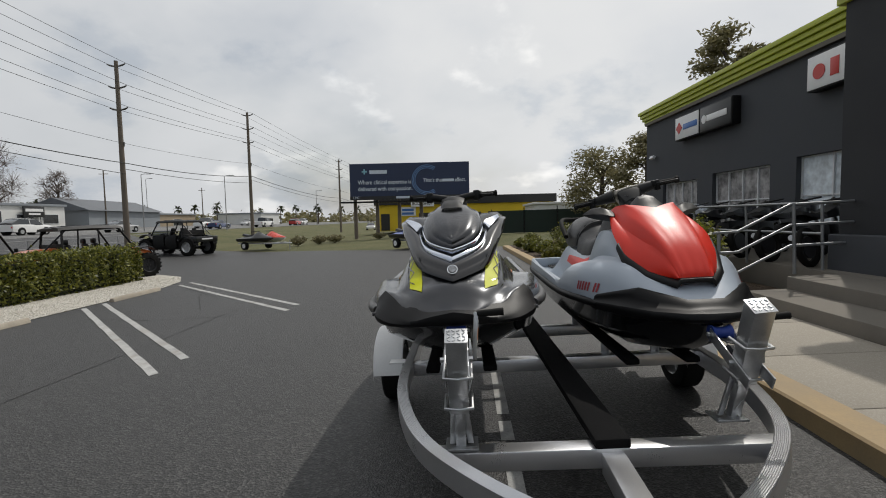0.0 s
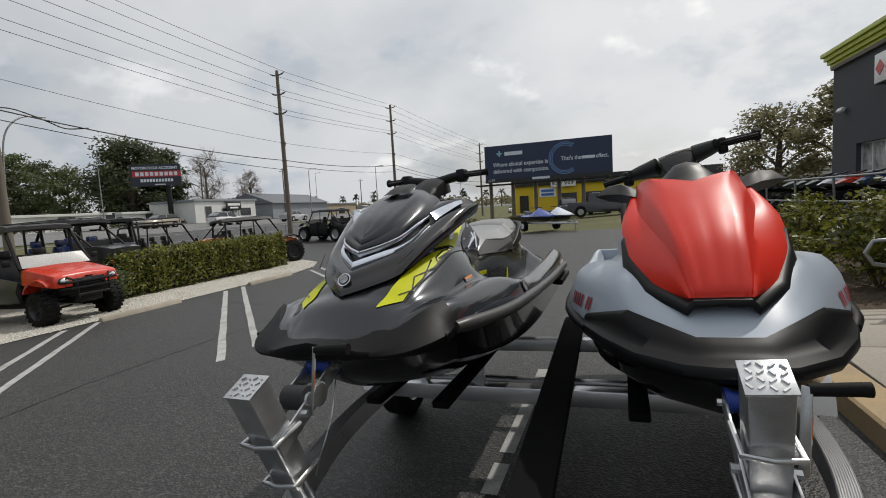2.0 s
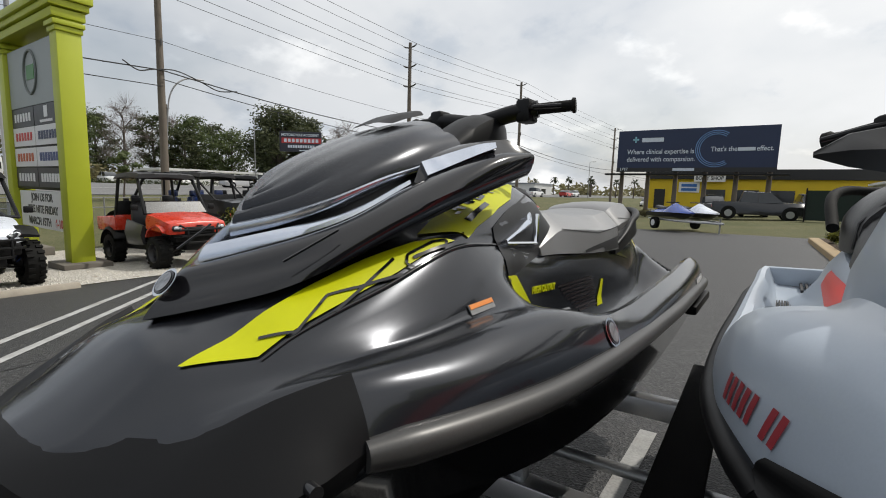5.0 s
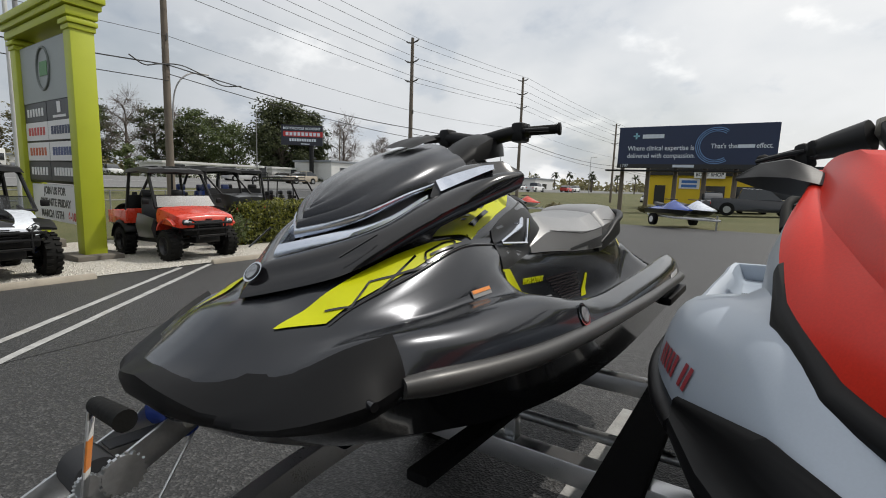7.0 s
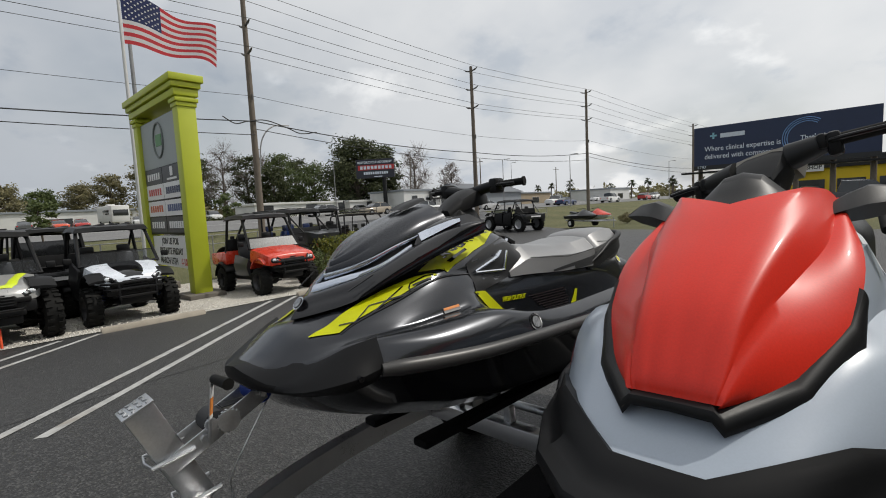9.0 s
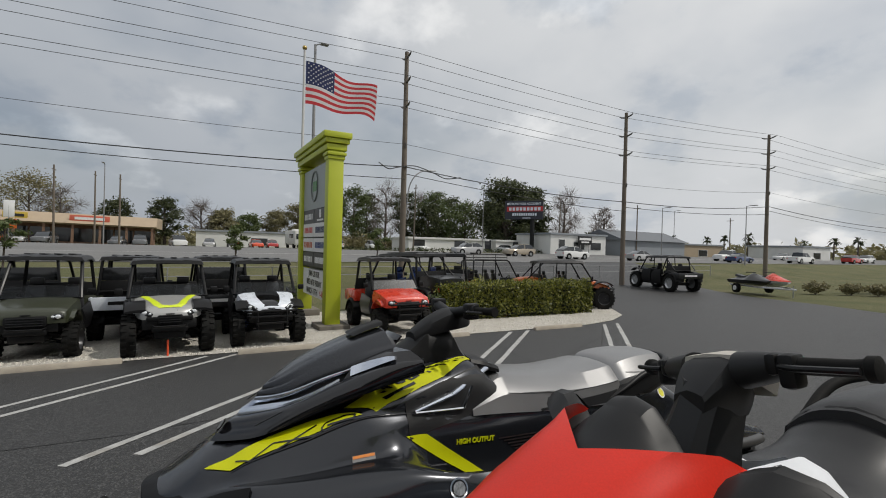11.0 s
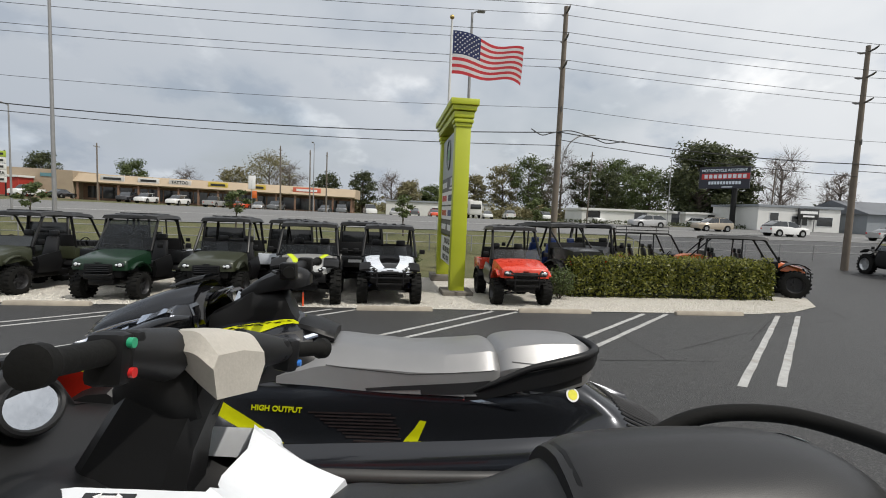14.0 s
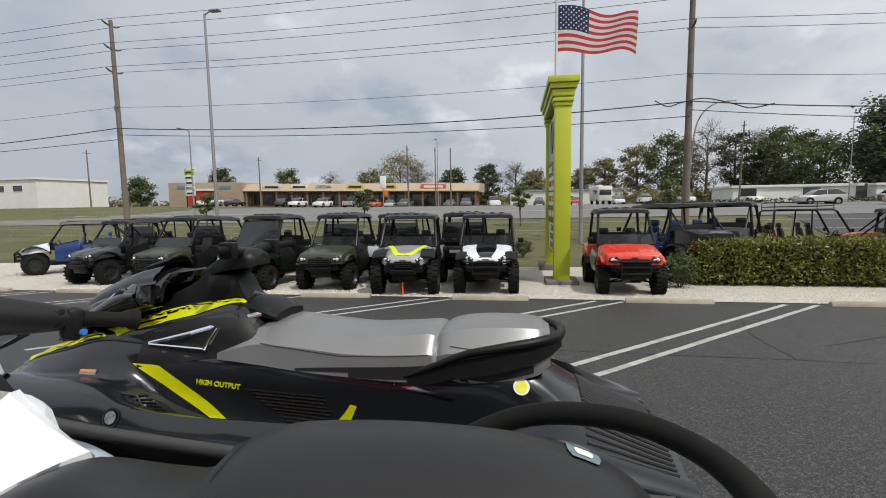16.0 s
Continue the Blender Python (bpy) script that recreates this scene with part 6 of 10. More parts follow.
    def laid(cx, cy, wx, wy, lift, n=6):
        b_ = bmesh.new()
        skin(b_, [[rt.ray_cast(Vector((cx + wx * (i / n - .5), cy + wy * (j / n - .5) * (1 - .25 * (abs(i / n - .5) > .45)), 2.4)), Vector((0, 0, -1)))[0] + Vector((0, 0, lift)) for j in range(n + 1)] for i in range(n + 1)])
        return b_
    lb = part("seat_label", laid(-.10, 5.50, .165, .055, .003), mat("label_grey_teal", (.16, .22, .24), .4, vary=.3, fine=60), rs, "worn rounded safety label", smooth=60)
    for k in range(3):
        part("label_mark", laid(-.152 + .052 * k, 5.50, .034, .030, .0045, 3), WHITE_PAINT, lb, smooth=60)
    # red and orange flank flash, registration as plain bars
    strip_on(tree, [(4.12, 1.26), (4.5, 1.20), (5.0, 1.20)], [(4.2, 1.14), (4.5, 1.11), (5.0, 1.14)], RED_GEL, w, "flank_flash", "red flank graphic", direction=(-1, 0, 0), n=10)
    REG = mat("registration_red", (.30, .03, .04), .5)
    for s in (1, -1):
        for i in range(8):
            if i in (2,):
                continue
            y = 3.40 + .026 * i
            strip_on(tree, [(y, 1.150), (y + .016, 1.151)], [(y + .002, 1.092), (y + .018, 1.093)], REG, w, "registration_bar", both=False, ox=1.6 * s, direction=(-s, 0, 0), n=2, k=2)
    for i in range(30):
        bm = bmesh.new(); box(bm, (-.36 + .72 * i / 29, 5.76, 1.0), (.012, .26, .014)); part("matting_rib", bm, MATTING, w, smooth=0)
    for s in (1, -1):
        for i in range(9):
            bm = bmesh.new(); box(bm, ((.385 + .012 * i) * s, 5.0, .95), (.007, 1.1, .01)); part("matting_rib", bm, MATTING, w, smooth=0)
    return w


grey_watercraft()
red_watercraft()


# ---- trailer ----
def trailer():
    tr = thing("boat_trailer", lot(0, 0), "double watercraft trailer with ribbed aluminium rails and galvanised winch posts", "trailer")
    left = spline([(0.10, 5.2, .47), (.12, 4.3, .47), (.125, 3.55, .47), (.20, 3.05, .47), (.36, 2.60, .47), (.645, 2.22, .47), (.96, 1.93, .47), (1.245, 1.75, .47)], 8)
    for side in (1, -1):
        pts = [Vector((p[0], p[1], p[2])) if side > 0 else Vector((2.49 - p[0], p[1], p[2])) for p in left]
        bm = bmesh.new()
        prof = [(-.035, -.055), (-.035, .055)] + [(-.035 + .07 * (i / 18), .055 + (.0045 if i % 2 else 0)) for i in range(1, 18)] + [(.035, .055), (.035, -.055)]
        rows = []
        for i, p in enumerate(pts):
            d = (pts[min(i + 1, len(pts) - 1)] - pts[max(i - 1, 0)]).normalized()
            nrm = d.cross(Vector((0, 0, 1)))
            rows.append([p + nrm * a + Vector((0, 0, b)) for a, b in prof])
        skin(bm, rows, close_u=True, cap=(True, True))
        part("side_rail", bm, ALU, tr, "curved aluminium side rail with ribbed top", smooth=25)
    for nm, a, b, w, h in (("front_crossbeam", (.40, 2.52, .46), (2.09, 2.52, .46), .10, .10), ("crossbeam", (.12, 3.95, .455), (2.36, 3.95, .455), .09, .10), ("crossbeam", (.12, 4.95, .455), (2.37, 4.95, .455), .09, .10), ("tongue_beam", (1.27, 2.468, .44), (1.245, .75, .44), .11, .11)):
        bm = bmesh.new(); bar(bm, a, b, w, h, .008); part(nm, bm, ALU, tr)
    for x in (.36, .74, 1.66, 2.04):
        bm = bmesh.new(); bar(bm, (x, 3.3, .645 if abs(x - .55) < .3 or abs(x - 1.85) < .3 else .6), (x, 5.5, .605), .09, .04, .01); bk = part("bunk", bm, CARPET, tr, "black carpeted bunk")
        for y in (3.95, 4.95):
            bm = bmesh.new(); bar(bm, (x, y, .50), (x, y, .62), .05, .012, .002, up=(0, 1, 0)); bar(bm, (x + .03, y, .50), (x + .03, y, .6), .012, .05, .002, up=(0, 1, 0)); part("bunk_bracket", bm, GALV, tr)
    bm = bmesh.new(); bar(bm, (1.275, 2.47, .53), (1.19, 5.45, .53), .17, .05, .01); part("walk_board", bm, CARPET, tr, "black carpeted centre walk board")
    for x0, yb, yt, zt in ((.555, 2.54, 2.28, 1.135), (1.945, 2.745, 2.40, 1.175)):
        a, b = Vector((x0 + (.03 if x0 > 1 else -.005), yb, .52)), Vector((x0 - (.03 if x0 > 1 else -.01), yt, zt))
        bm = bmesh.new(); bar(bm, a, a.lerp(b, .55), .05, .05, .004, up=(1, 0, 0)); part("post_foot", bm, GALV, tr)
        bm = bmesh.new(); bar(bm, a.lerp(b, .38), b, .092, .092, .006, up=(1, 0, 0)); post = part("winch_post", bm, GALV, tr, "square galvanised winch post")
        d = (b - a).normalized()
        bm = bmesh.new(); bar(bm, b, b + d * .006, .10, .10, .002, up=(1, 0, 0)); cap = part("tread_plate", bm, GALV, post, "diamond tread plate cap")
        bm = bmesh.new()
        zq = d.to_track_quat('Z', 'X').to_matrix().to_4x4()
        for i in range(4):
            for j in range(4):
                mm = Matrix.Translation(b + d * .008) @ zq @ Matrix.Translation((-.033 + .022 * i, -.033 + .022 * j, 0)) @ Matrix.Rotation(radians(45 if (i + j) % 2 else -45), 4, 'Z')
                box(bm, (0, 0, 0), (.016, .005, .004), rot=mm)
        part("tread_pattern", bm, GALV, post, smooth=0)
        for f in (.45, .72):
            c = a.lerp(b, f)
            bm = bmesh.new()
            tube(bm, [c + Vector((-.062, .07, 0)), c + Vector((-.062, -.058, -.02)), c + Vector((0, -.066, -.022)), c + Vector((.062, -.058, -.02)), c + Vector((.062, .07, 0))], .008, 8)
            part("u_bolt", bm, GALV, tr)
        bm = bmesh.new()
        for s in (1, -1):
            bar(bm, (x0 + .045 * s, yb - .02, .54), (x0 + .02 * s, yb - .12, .82), .03, .012, .002)
        box(bm, (x0, yb, .522), (.16, .13, .012), .002)
        part("post_gusset", bm, GALV, tr)
        # winch: side plates up to the bow roller, drum, gears and crank
        wy, wz = yt + .225, zt - (.135 if x0 < 1 else .29)
        for s in (1, -1):
            bm = bmesh.new(); bar(bm, (x0 + .056 * s, yt + .05, wz - .085), (x0 + .05 * s, yt + .40, wz + .07), .008, .062, .002); part("winch_plate", bm, GALV, tr, "galvanised winch side plate")
            bm = bmesh.new(); rod(bm, (x0 + .058 * s, wy - .05, wz - .02), (x0 + .078 * s, wy - .05, wz - .02), .013, 6); part("bolt", bm, GALV, tr)
            bm = bmesh.new(); rod(bm, (x0 + .056 * s, yt + .39, wz + .066), (x0 + .07 * s, yt + .39, wz + .066), .012, 6); part("bolt", bm, GALV, tr)
        bm = bmesh.new(); tube(bm, [(x0 - .05, yt + .39, wz + .07), (x0 - .02, yt + .39, wz + .07), (x0 + .02, yt + .39, wz + .07), (x0 + .05, yt + .39, wz + .07)], .04, 14, taper=[.044, .03, .03, .044]); part("bow_roller", bm, STRAP, tr, "blue rubber bow roller")
        bm = bmesh.new(); rod(bm, (x0 - .045, wy, wz + .01), (x0 + .045, wy, wz + .01), .042, 20); winch = part("winch_drum", bm, WEBBING, tr, "winch drum with dark webbing")
        for gx, gy, gzz, gr_ in ((.062, .035, .012, .042), (.064, -.025, .02, .022)):
            bm = bmesh.new(); rod(bm, (x0 + gx, wy + gy, wz + gzz), (x0 + gx + .01, wy + gy, wz + gzz), gr_ * .9, 24)
            for k in range(18):
                an = 2 * math.pi * k / 18
                box(bm, (x0 + gx + .005, wy + gy + gr_ * .93 * math.cos(an), wz + gzz + gr_ * .93 * math.sin(an)), (.009, gr_ * .14, gr_ * .16), rot=Matrix.Rotation(an + math.pi / 2, 4, 'X'))
            part("winch_gear", bm, GALV, winch)
        bm = bmesh.new(); bar(bm, (x0 + .085, wy - .04, wz - .03), (x0 + .105, wy - .015, wz + .195), .026, .005, .002); crank = part("crank_arm", bm, GALV, winch)
        bm = bmesh.new(); tube(bm, [(x0 + .108, wy - .012, wz + .185), (x0 + .115, wy - .012, wz + .185), (x0 + .215, wy - .010, wz + .19), (x0 + .235, wy - .010, wz + .19)], .017, 14, taper=[.014, .016, .018, .019]); part("crank_grip", bm, RUBBER, winch, "ribbed black crank grip")
        for f0, f1, lm in ((.36, .42, WHITE_PAINT), (.42, .68, ORANGE_LABEL), (.68, .84, WHITE_PAINT)):
            q0, q1 = (Vector((x0 + .0885, wy - .04, wz - .03)).lerp(Vector((x0 + .1085, wy - .015, wz + .195)), f) for f in (f0, f1))
            bm = bmesh.new(); bar(bm, q0, q1, .022, .003, 0); part("warning_label", bm, lm, winch, smooth=0)
        bm = bmesh.new(); bar(bm, (x0, wy + .03, wz + .05), (x0, yt + .46, wz + .04), .045, .004, 0); part("winch_strap", bm, WEBBING, tr, smooth=0)
        bm = bmesh.new(); tube(bm, spline([(x0 + .03, yt + .42, wz + .03), (x0 + .07, yt + .3, wz - .10), (x0 + .05, yt + .25, wz - .2), (x0 + .0, yt + .27, wz - .3)], 6), .003, 6); part("safety_cable", bm, GALV, tr)
    # axle, wheels, white fenders
    bm = bmesh.new(); rod(bm, (-.1, 4.55, .30), (2.5, 4.55, .30), .03); part("axle", bm, GALV, tr)
    for x in (-.10, 2.50):
        wheel(tr, (x, 4.55, .30), .30, .19, "trailer_wheel", GALV, lugs=False)
        bm = bmesh.new(); rows = []
        for i in range(13):
            a = math.pi * i / 12
            y, z = 4.55 - .42 * math.cos(a), .34 + .36 * math.sin(a) * (.9 if .2 < a < 2.9 else 1)
            rows.append([(x - .125, y, z - .05), (x - .125, y, z), (x + .125, y, z), (x + .125, y, z - .05)])
        skin(bm, rows); part("fender", bm, WHITE_PAINT, tr, "white moulded wheel fender", smooth=50)
    # side step in pale plastic and a flat bar
    bm = bmesh.new(); bar(bm, (-.05, 4.0, .50), (.1, 4.0, .50), .10, .012, .003); part("fender_step", bm, WHITE_PAINT, tr)
    # tongue jack and coupler
    bm = bmesh.new(); rod(bm, (1.36, 1.3, .05), (1.36, 1.3, .75), .03); part("tongue_jack", bm, GALV, tr)
    bm = bmesh.new(); rod(bm, (1.36, 1.3, .0), (1.36, 1.3, .06), .07); part("jack_pad", bm, GALV, tr)
    bm = bmesh.new(); bar(bm, (1.245, .80, .45), (1.245, .52, .47), .09, .08, .015); part("coupler", bm, GALV, tr)
    return tr


def wheel(parent, c, r, w, name, rim_mat, lugs=True, spokes=6, axis=0, share_key=None):
    """Tyre with tread blocks, rim and hub. The axle runs along x."""
    cx, cy, cz = c
    bm = bmesh.new()
    prof = [(-.5, .62), (-.52, .80), (-.46, .95), (-.36, 1.0), (0, 1.01), (.36, 1.0), (.46, .95), (.52, .80), (.5, .62)]
    seg = 28
    rows = [[(p * w, math.cos(2 * math.pi * k / seg) * q * r, math.sin(2 * math.pi * k / seg) * q * r) for p, q in prof] for k in range(seg)]
    skin(bm, rows + [rows[0]])
    if lugs:
        for k in range(20):
            a = 2 * math.pi * k / 20
            for s in (-1, 1):
                mm = Matrix.Rotation(a + (.08 * s), 4, 'X') @ Matrix.Translation((s * w * .30, 0, r * 1.015))
                box(bm, (0, 0, 0), (w * .36, r * .14, r * .09), rot=mm)
    bmesh.ops.remove_doubles(bm, verts=bm.verts, dist=1e-4)
    wh = part(name, bm, RUBBER, parent, smooth=35, m=Matrix.Translation(c))
    bm = bmesh.new()
    rows = [[(p * w, math.cos(2 * math.pi * k / 20) * q * r, math.sin(2 * math.pi * k / 20) * q * r) for p, q in ((-.5, .63), (-.40, .58), (-.15, .52), (-.10, .2), (-.2, .16), (-.2, 0.001))] for k in range(20)]
    skin(bm, rows + [rows[0]])
    rows = [[(-p * w, y, z) for p, y, z in ((q[0] / w, q[1], q[2]) for q in rw)] for rw in rows]
    skin(bm, rows + [rows[0]])
    for k in range(spokes):
        for s in (1, -1):
            box(bm, (0, 0, 0), (w * .08, r * .13, r * .40), .004, rot=Matrix.Rotation(2 * math.pi * k / spokes, 4, 'X') @ Matrix.Translation((s * w * .17, 0, r * .36)), seg=1)
    part("rim", bm, rim_mat, wh, smooth=35)
    return wh


trailer()


# ---- side-by-side utility vehicles ----
BODY = {
    "red": mat("utv_red", (0.60, 0.045, 0.02), 0.28, coat=0.4, vary=0.06, dirt=0.05),
    "white": mat("utv_white", (0.68, 0.72, 0.78), 0.28, coat=0.4, vary=0.05),
    "silver": mat("utv_silver", (0.36, 0.36, 0.35), 0.3, metal=0.3, coat=0.4, vary=0.06),
    "olive": mat("utv_olive", (0.032, 0.036, 0.020), 0.35, coat=0.3, vary=0.1),
    "green": mat("utv_green", (0.005, 0.024, 0.010), 0.3, coat=0.3, vary=0.08),
    "black": mat("utv_black", (0.010, 0.0105, 0.0115), 0.3, coat=0.3, vary=0.1),
    "grey": mat("utv_grey", (0.045, 0.048, 0.052), 0.32, coat=0.3, vary=0.08),
    "blue": mat("utv_blue", (0.012, 0.035, 0.15), 0.3, coat=0.3, vary=0.08),
    "craft_blue": mat("craft_blue", (0.02, 0.06, 0.30), 0.25, coat=0.5, vary=0.06),
    "orange": mat("utv_orange", (0.60, 0.13, 0.02), 0.3, coat=0.3, vary=0.08),
    "lime": mat("utv_lime", (0.60, 0.72, 0.02), 0.35, coat=0.2, vary=0.06),
}
LAMP_GLASS = mat("headlight_lens", (0.75, 0.78, 0.8), 0.08, metal=0.3, coat=0.8, vary=0.2, scale=30)
TAIL_RED = mat("tail_lamp_red", (0.55, 0.01, 0.01), 0.15, coat=0.6)
RIM_DARK = mat("rim_black", (0.03, 0.03, 0.032), 0.35, metal=0.4, vary=0.1)
RIM_ALU = mat("rim_machined", (0.45, 0.46, 0.47), 0.3, metal=0.8, vary=0.1)
ROOF_PLASTIC = mat("roof_plastic", (0.020, 0.0206, 0.022), 0.5, vary=0.15, scale=4, fine=200, bump=0.1, dirt=0.12)
# near-black tone for the added sheet that stands for cab shade
SHADE_SHEET = mat("cab_shade_sheet", (0.012, 0.013, 0.014), 0.16, vary=0.3, scale=3)
SCREEN = glass("utv_screen", (0.46, 0.50, 0.55), 0.30, 0.18)


def utv(name, m, body, label, accent=None, roof="black", style="work", crew=False, bed="black", screen=True, r=0.33, rim=None, guard=True, doors=None, seat=None, suspension="black", rack=False, wide=1.5, rear_shade_sheet=False):
    """A side-by-side: the front points to local -y. Chassis, hood, fenders, cage, roof, seats, bed and wheels."""
    u = thing(name, m, label, "utility vehicle", group="vehicles on display")
    L = 0.75 if crew else 0.0
    B, hw = BODY[body], wide / 2
    fy, ry = -1.0, 1.05 + L
    sport = style == "sport"
    # wheels
    for sx in (1, -1):
        for y in (fy, ry):
            wheel(u, (sx * (hw - 0.13), y, r), r, 0.25, "wheel", rim or RIM_DARK)
        bm = bmesh.new(); rod(bm, (sx * 0.30, fy + .02, .72), (sx * (hw - .26), fy, r + .02), .035, 10)
        sh = part("shock", bm, STEEL_DARK, u)
        a0, a1 = Vector((sx * 0.30, fy + .02, .70)), Vector((sx * (hw - .27), fy, r + .06)); ax = (a1 - a0).normalized(); e1 = ax.orthogonal().normalized(); e2 = ax.cross(e1)
        bm = bmesh.new(); tube(bm, [a0.lerp(a1, k / 42) + (e1 * math.cos(k * math.pi / 3) + e2 * math.sin(k * math.pi / 3)) * .05 for k in range(43)], .010, 5); part("spring", bm, BODY[suspension] if suspension in BODY else STEEL_DARK, sh)
        for z in (r - .06, r + .10):
            bm = bmesh.new(); tube(bm, [(sx * .2, fy - .18, z + .06), (sx * (hw - .24), fy, z), (sx * .2, fy + .22, z + .06)], .018, 8); part("control_arm", bm, STEEL_DARK, u)
    # tub
    bm = bmesh.new(); box(bm, (0, .12 + L / 2, .40), (hw * 1.35, 1.75 + L, .16), .03); part("floor_pan", bm, BLACK_PLASTIC, u)
    bm = bmesh.new(); box(bm, (0, fy - .12, .44), (.55, .55, .18), .04); part("skid_plate", bm, STEEL_DARK, u)
    # hood
    zt = 1.08 if not sport else 1.04
    bm = bmesh.new()
    if sport:
        hood_secs = [(fy - .42, xz(.30, .72, .30, .80, .18, .84, 0, .85)), (fy - .30, xz(.50, .74, .47, .90, .26, .95, 0, .96)), (fy + .05, xz(.60, .80, .56, 1.01, .3, 1.05, 0, 1.06)), (fy + .42, xz(.64, .84, .60, 1.10, .34, 1.14, 0, 1.15))]
    else:
        hood_secs = [(fy - .45, xz(.50, .70, .50, .84, .26, .87, 0, .88)), (fy - .37, xz(.60, .70, .585, .92, .3, .96, 0, .97)), (fy + .05, xz(.63, .76, .60, 1.02, .3, 1.06, 0, 1.07)), (fy + .42, xz(.65, .80, .62, 1.09, .32, 1.13, 0, 1.14))]
    sym_loft(bm, hood_secs, 4, 2)
    hood = part("hood", bm, B, u, smooth=40)
    ht = tree_of(hood)
    def hood_patch(nm, edges, material, lb):
        """A raised panel laid on the hood between two lines given as (y, x0, x1)."""
        bm_ = bmesh.new(); rows_ = []
        for y, x0, x1 in spline(edges, 3):
            row = []
            for k in range(5):
                x = x0 + (x1 - x0) * k / 4
                hit = ht.ray_cast(Vector((x, y, 2)), Vector((0, 0, -1)))[0]
                row.append((hit or Vector((x, y, .85))) + Vector((0, 0, .012 if 0 < k < 4 else .004)))
            rows_.append(row)
        skin(bm_, rows_); part(nm, bm_, material, u, lb, smooth=40)
    if accent == "panel":
        hood_patch("hood_panel", [(fy - .40, -.15, .15), (fy - .2, -.21, .21), (fy + .1, -.25, .25), (fy + .40, -.24, .24)], BLACK_GLOSS, "gloss black hood panel")
    elif accent:
        for s in (1, -1):
            hood_patch("hood_flash", [(fy - .33, .0, .19 * s), (fy - .25, .0, .24 * s), (fy - .19, .13 * s, .28 * s), (fy + .06, .22 * s, .35 * s), (fy + .38, .36 * s, .50 * s)], BODY[accent], "bright accent on the hood")
    bm = bmesh.new(); box(bm, (0, fy - .27, .63), (.94, .24, .20), .04); box(bm, (0, fy - .34, .74), (.80, .18, .10), .03); part("front_fascia", bm, BLACK_PLASTIC, u, "black lower front")
    # fenders
    for s in (1, -1):
        bm = bmesh.new(); rows = []
        for i in range(7):
            a = math.pi * (0.24 + 0.62 * i / 6)
            y, z = fy - (r + .12) * math.cos(a), r + .15 + (r + .10) * math.sin(a)
            rows.append([(s * (hw - .40), y, z + .035), (s * (hw - .20), y, z + .03), (s * (hw - .06), y, z), (s * (hw - .07), y, z - .03), (s * (hw - .38), y, z - .01)])
        skin(bm, rows, close_u=True, cap=(True, True)); part("front_fender", bm, B if not sport else BLACK_PLASTIC, u, smooth=50)
        bm = bmesh.new(); rows = []
        for i in range(8):
            a = math.pi * (0.15 + 0.8 * i / 7)
            y, z = ry - (r + .08) * math.cos(a), r + .05 + (r + .10) * math.sin(a)
            rows.append([(s * (hw - .33), y, z + .03), (s * (hw - .02), y, z + .02), (s * (hw + .01), y, z - .03), (s * (hw - .3), y, z - .02)])
        skin(bm, rows, close_u=True, cap=(True, True)); part("rear_fender", bm, BLACK_PLASTIC, u, smooth=50)
        # headlights
        bm = bmesh.new(); box(bm, (s * (.47 if not sport else .39), fy - (.43 if not sport else .345), .82 if not sport else .85), (.17 if not sport else .25, .07, .11 if not sport else .10), .03, rot=Euler((radians(-18), radians((-6 if not sport else -26) * s), radians((12 if not sport else 30) * s)))); hl = part("headlight_bezel", bm, BLACK_GLOSS, u)
        bm = bmesh.new(); bmesh.ops.create_uvsphere(bm, u_segments=12, v_segments=8, radius=.05, matrix=Matrix.Translation((s * (.475 if not sport else .425), fy - (.462 if not sport else .365), .82 if not sport else .862)) @ Matrix.Diagonal((1, .45, .8, 1))); part("headlight", bm, LAMP_GLASS, hl, smooth=60)
        bm = bmesh.new(); bmesh.ops.create_uvsphere(bm, u_segments=10, v_segments=6, radius=.032, matrix=Matrix.Translation((s * (.40 if not sport else .335), fy - (.47 if not sport else .40), .82 if not sport else .838)) @ Matrix.Diagonal((1, .5, .8, 1))); part("headlight", bm, LAMP_GLASS, hl, smooth=60)
        # tail lamps
        bm = bmesh.new(); box(bm, (s * (hw - .16), ry + .62, .86), (.06, .03, .12), .01); part("tail_lamp", bm, TAIL_RED, u)
    # grille with bars, front bumper
    bm = bmesh.new(); box(bm, (0, fy - (.44 if not sport else .39), .74 if not sport else .72), (.62 if not sport else .44, .08, .20), .03); gr = part("grille", bm, BLACK_PLASTIC, u)
    for k in range(4):
        bm = bmesh.new(); box(bm, (0, fy - (.485 if not sport else .435), .67 + .045 * k), (.52 if not sport else .36, .02, .016), .004); part("grille_bar", bm, BLACK_GLOSS, gr)
    bm = bmesh.new(); box(bm, (0, fy - (.465 if not sport else .44), .862 if not sport else .83), (.15, .012, .022), .003); part("badge", bm, WHITE_PAINT if body == "black" else STEEL_DARK, u)
    if guard:
        bm = bmesh.new()
        for z, wd in ((.52, .36), (.66, .50), (.78, .54)):
            tube(bm, [(-wd, fy - .40, z), (-wd * .86, fy - .56, z), (wd * .86, fy - .56, z), (wd, fy - .40, z)], .024, 8)
        for x in (-.30, .30):
            tube(bm, [(x, fy - .56, .46), (x, fy - .565, .79), (x * 1.35, fy - .45, .88)], .02, 8)
        part("bumper_guard", bm, STEEL_DARK, u)
    else:
        bm = bmesh.new(); box(bm, (0, fy - .43, .54), (.62, .12, .10), .03); part("bumper", bm, BLACK_PLASTIC, u)
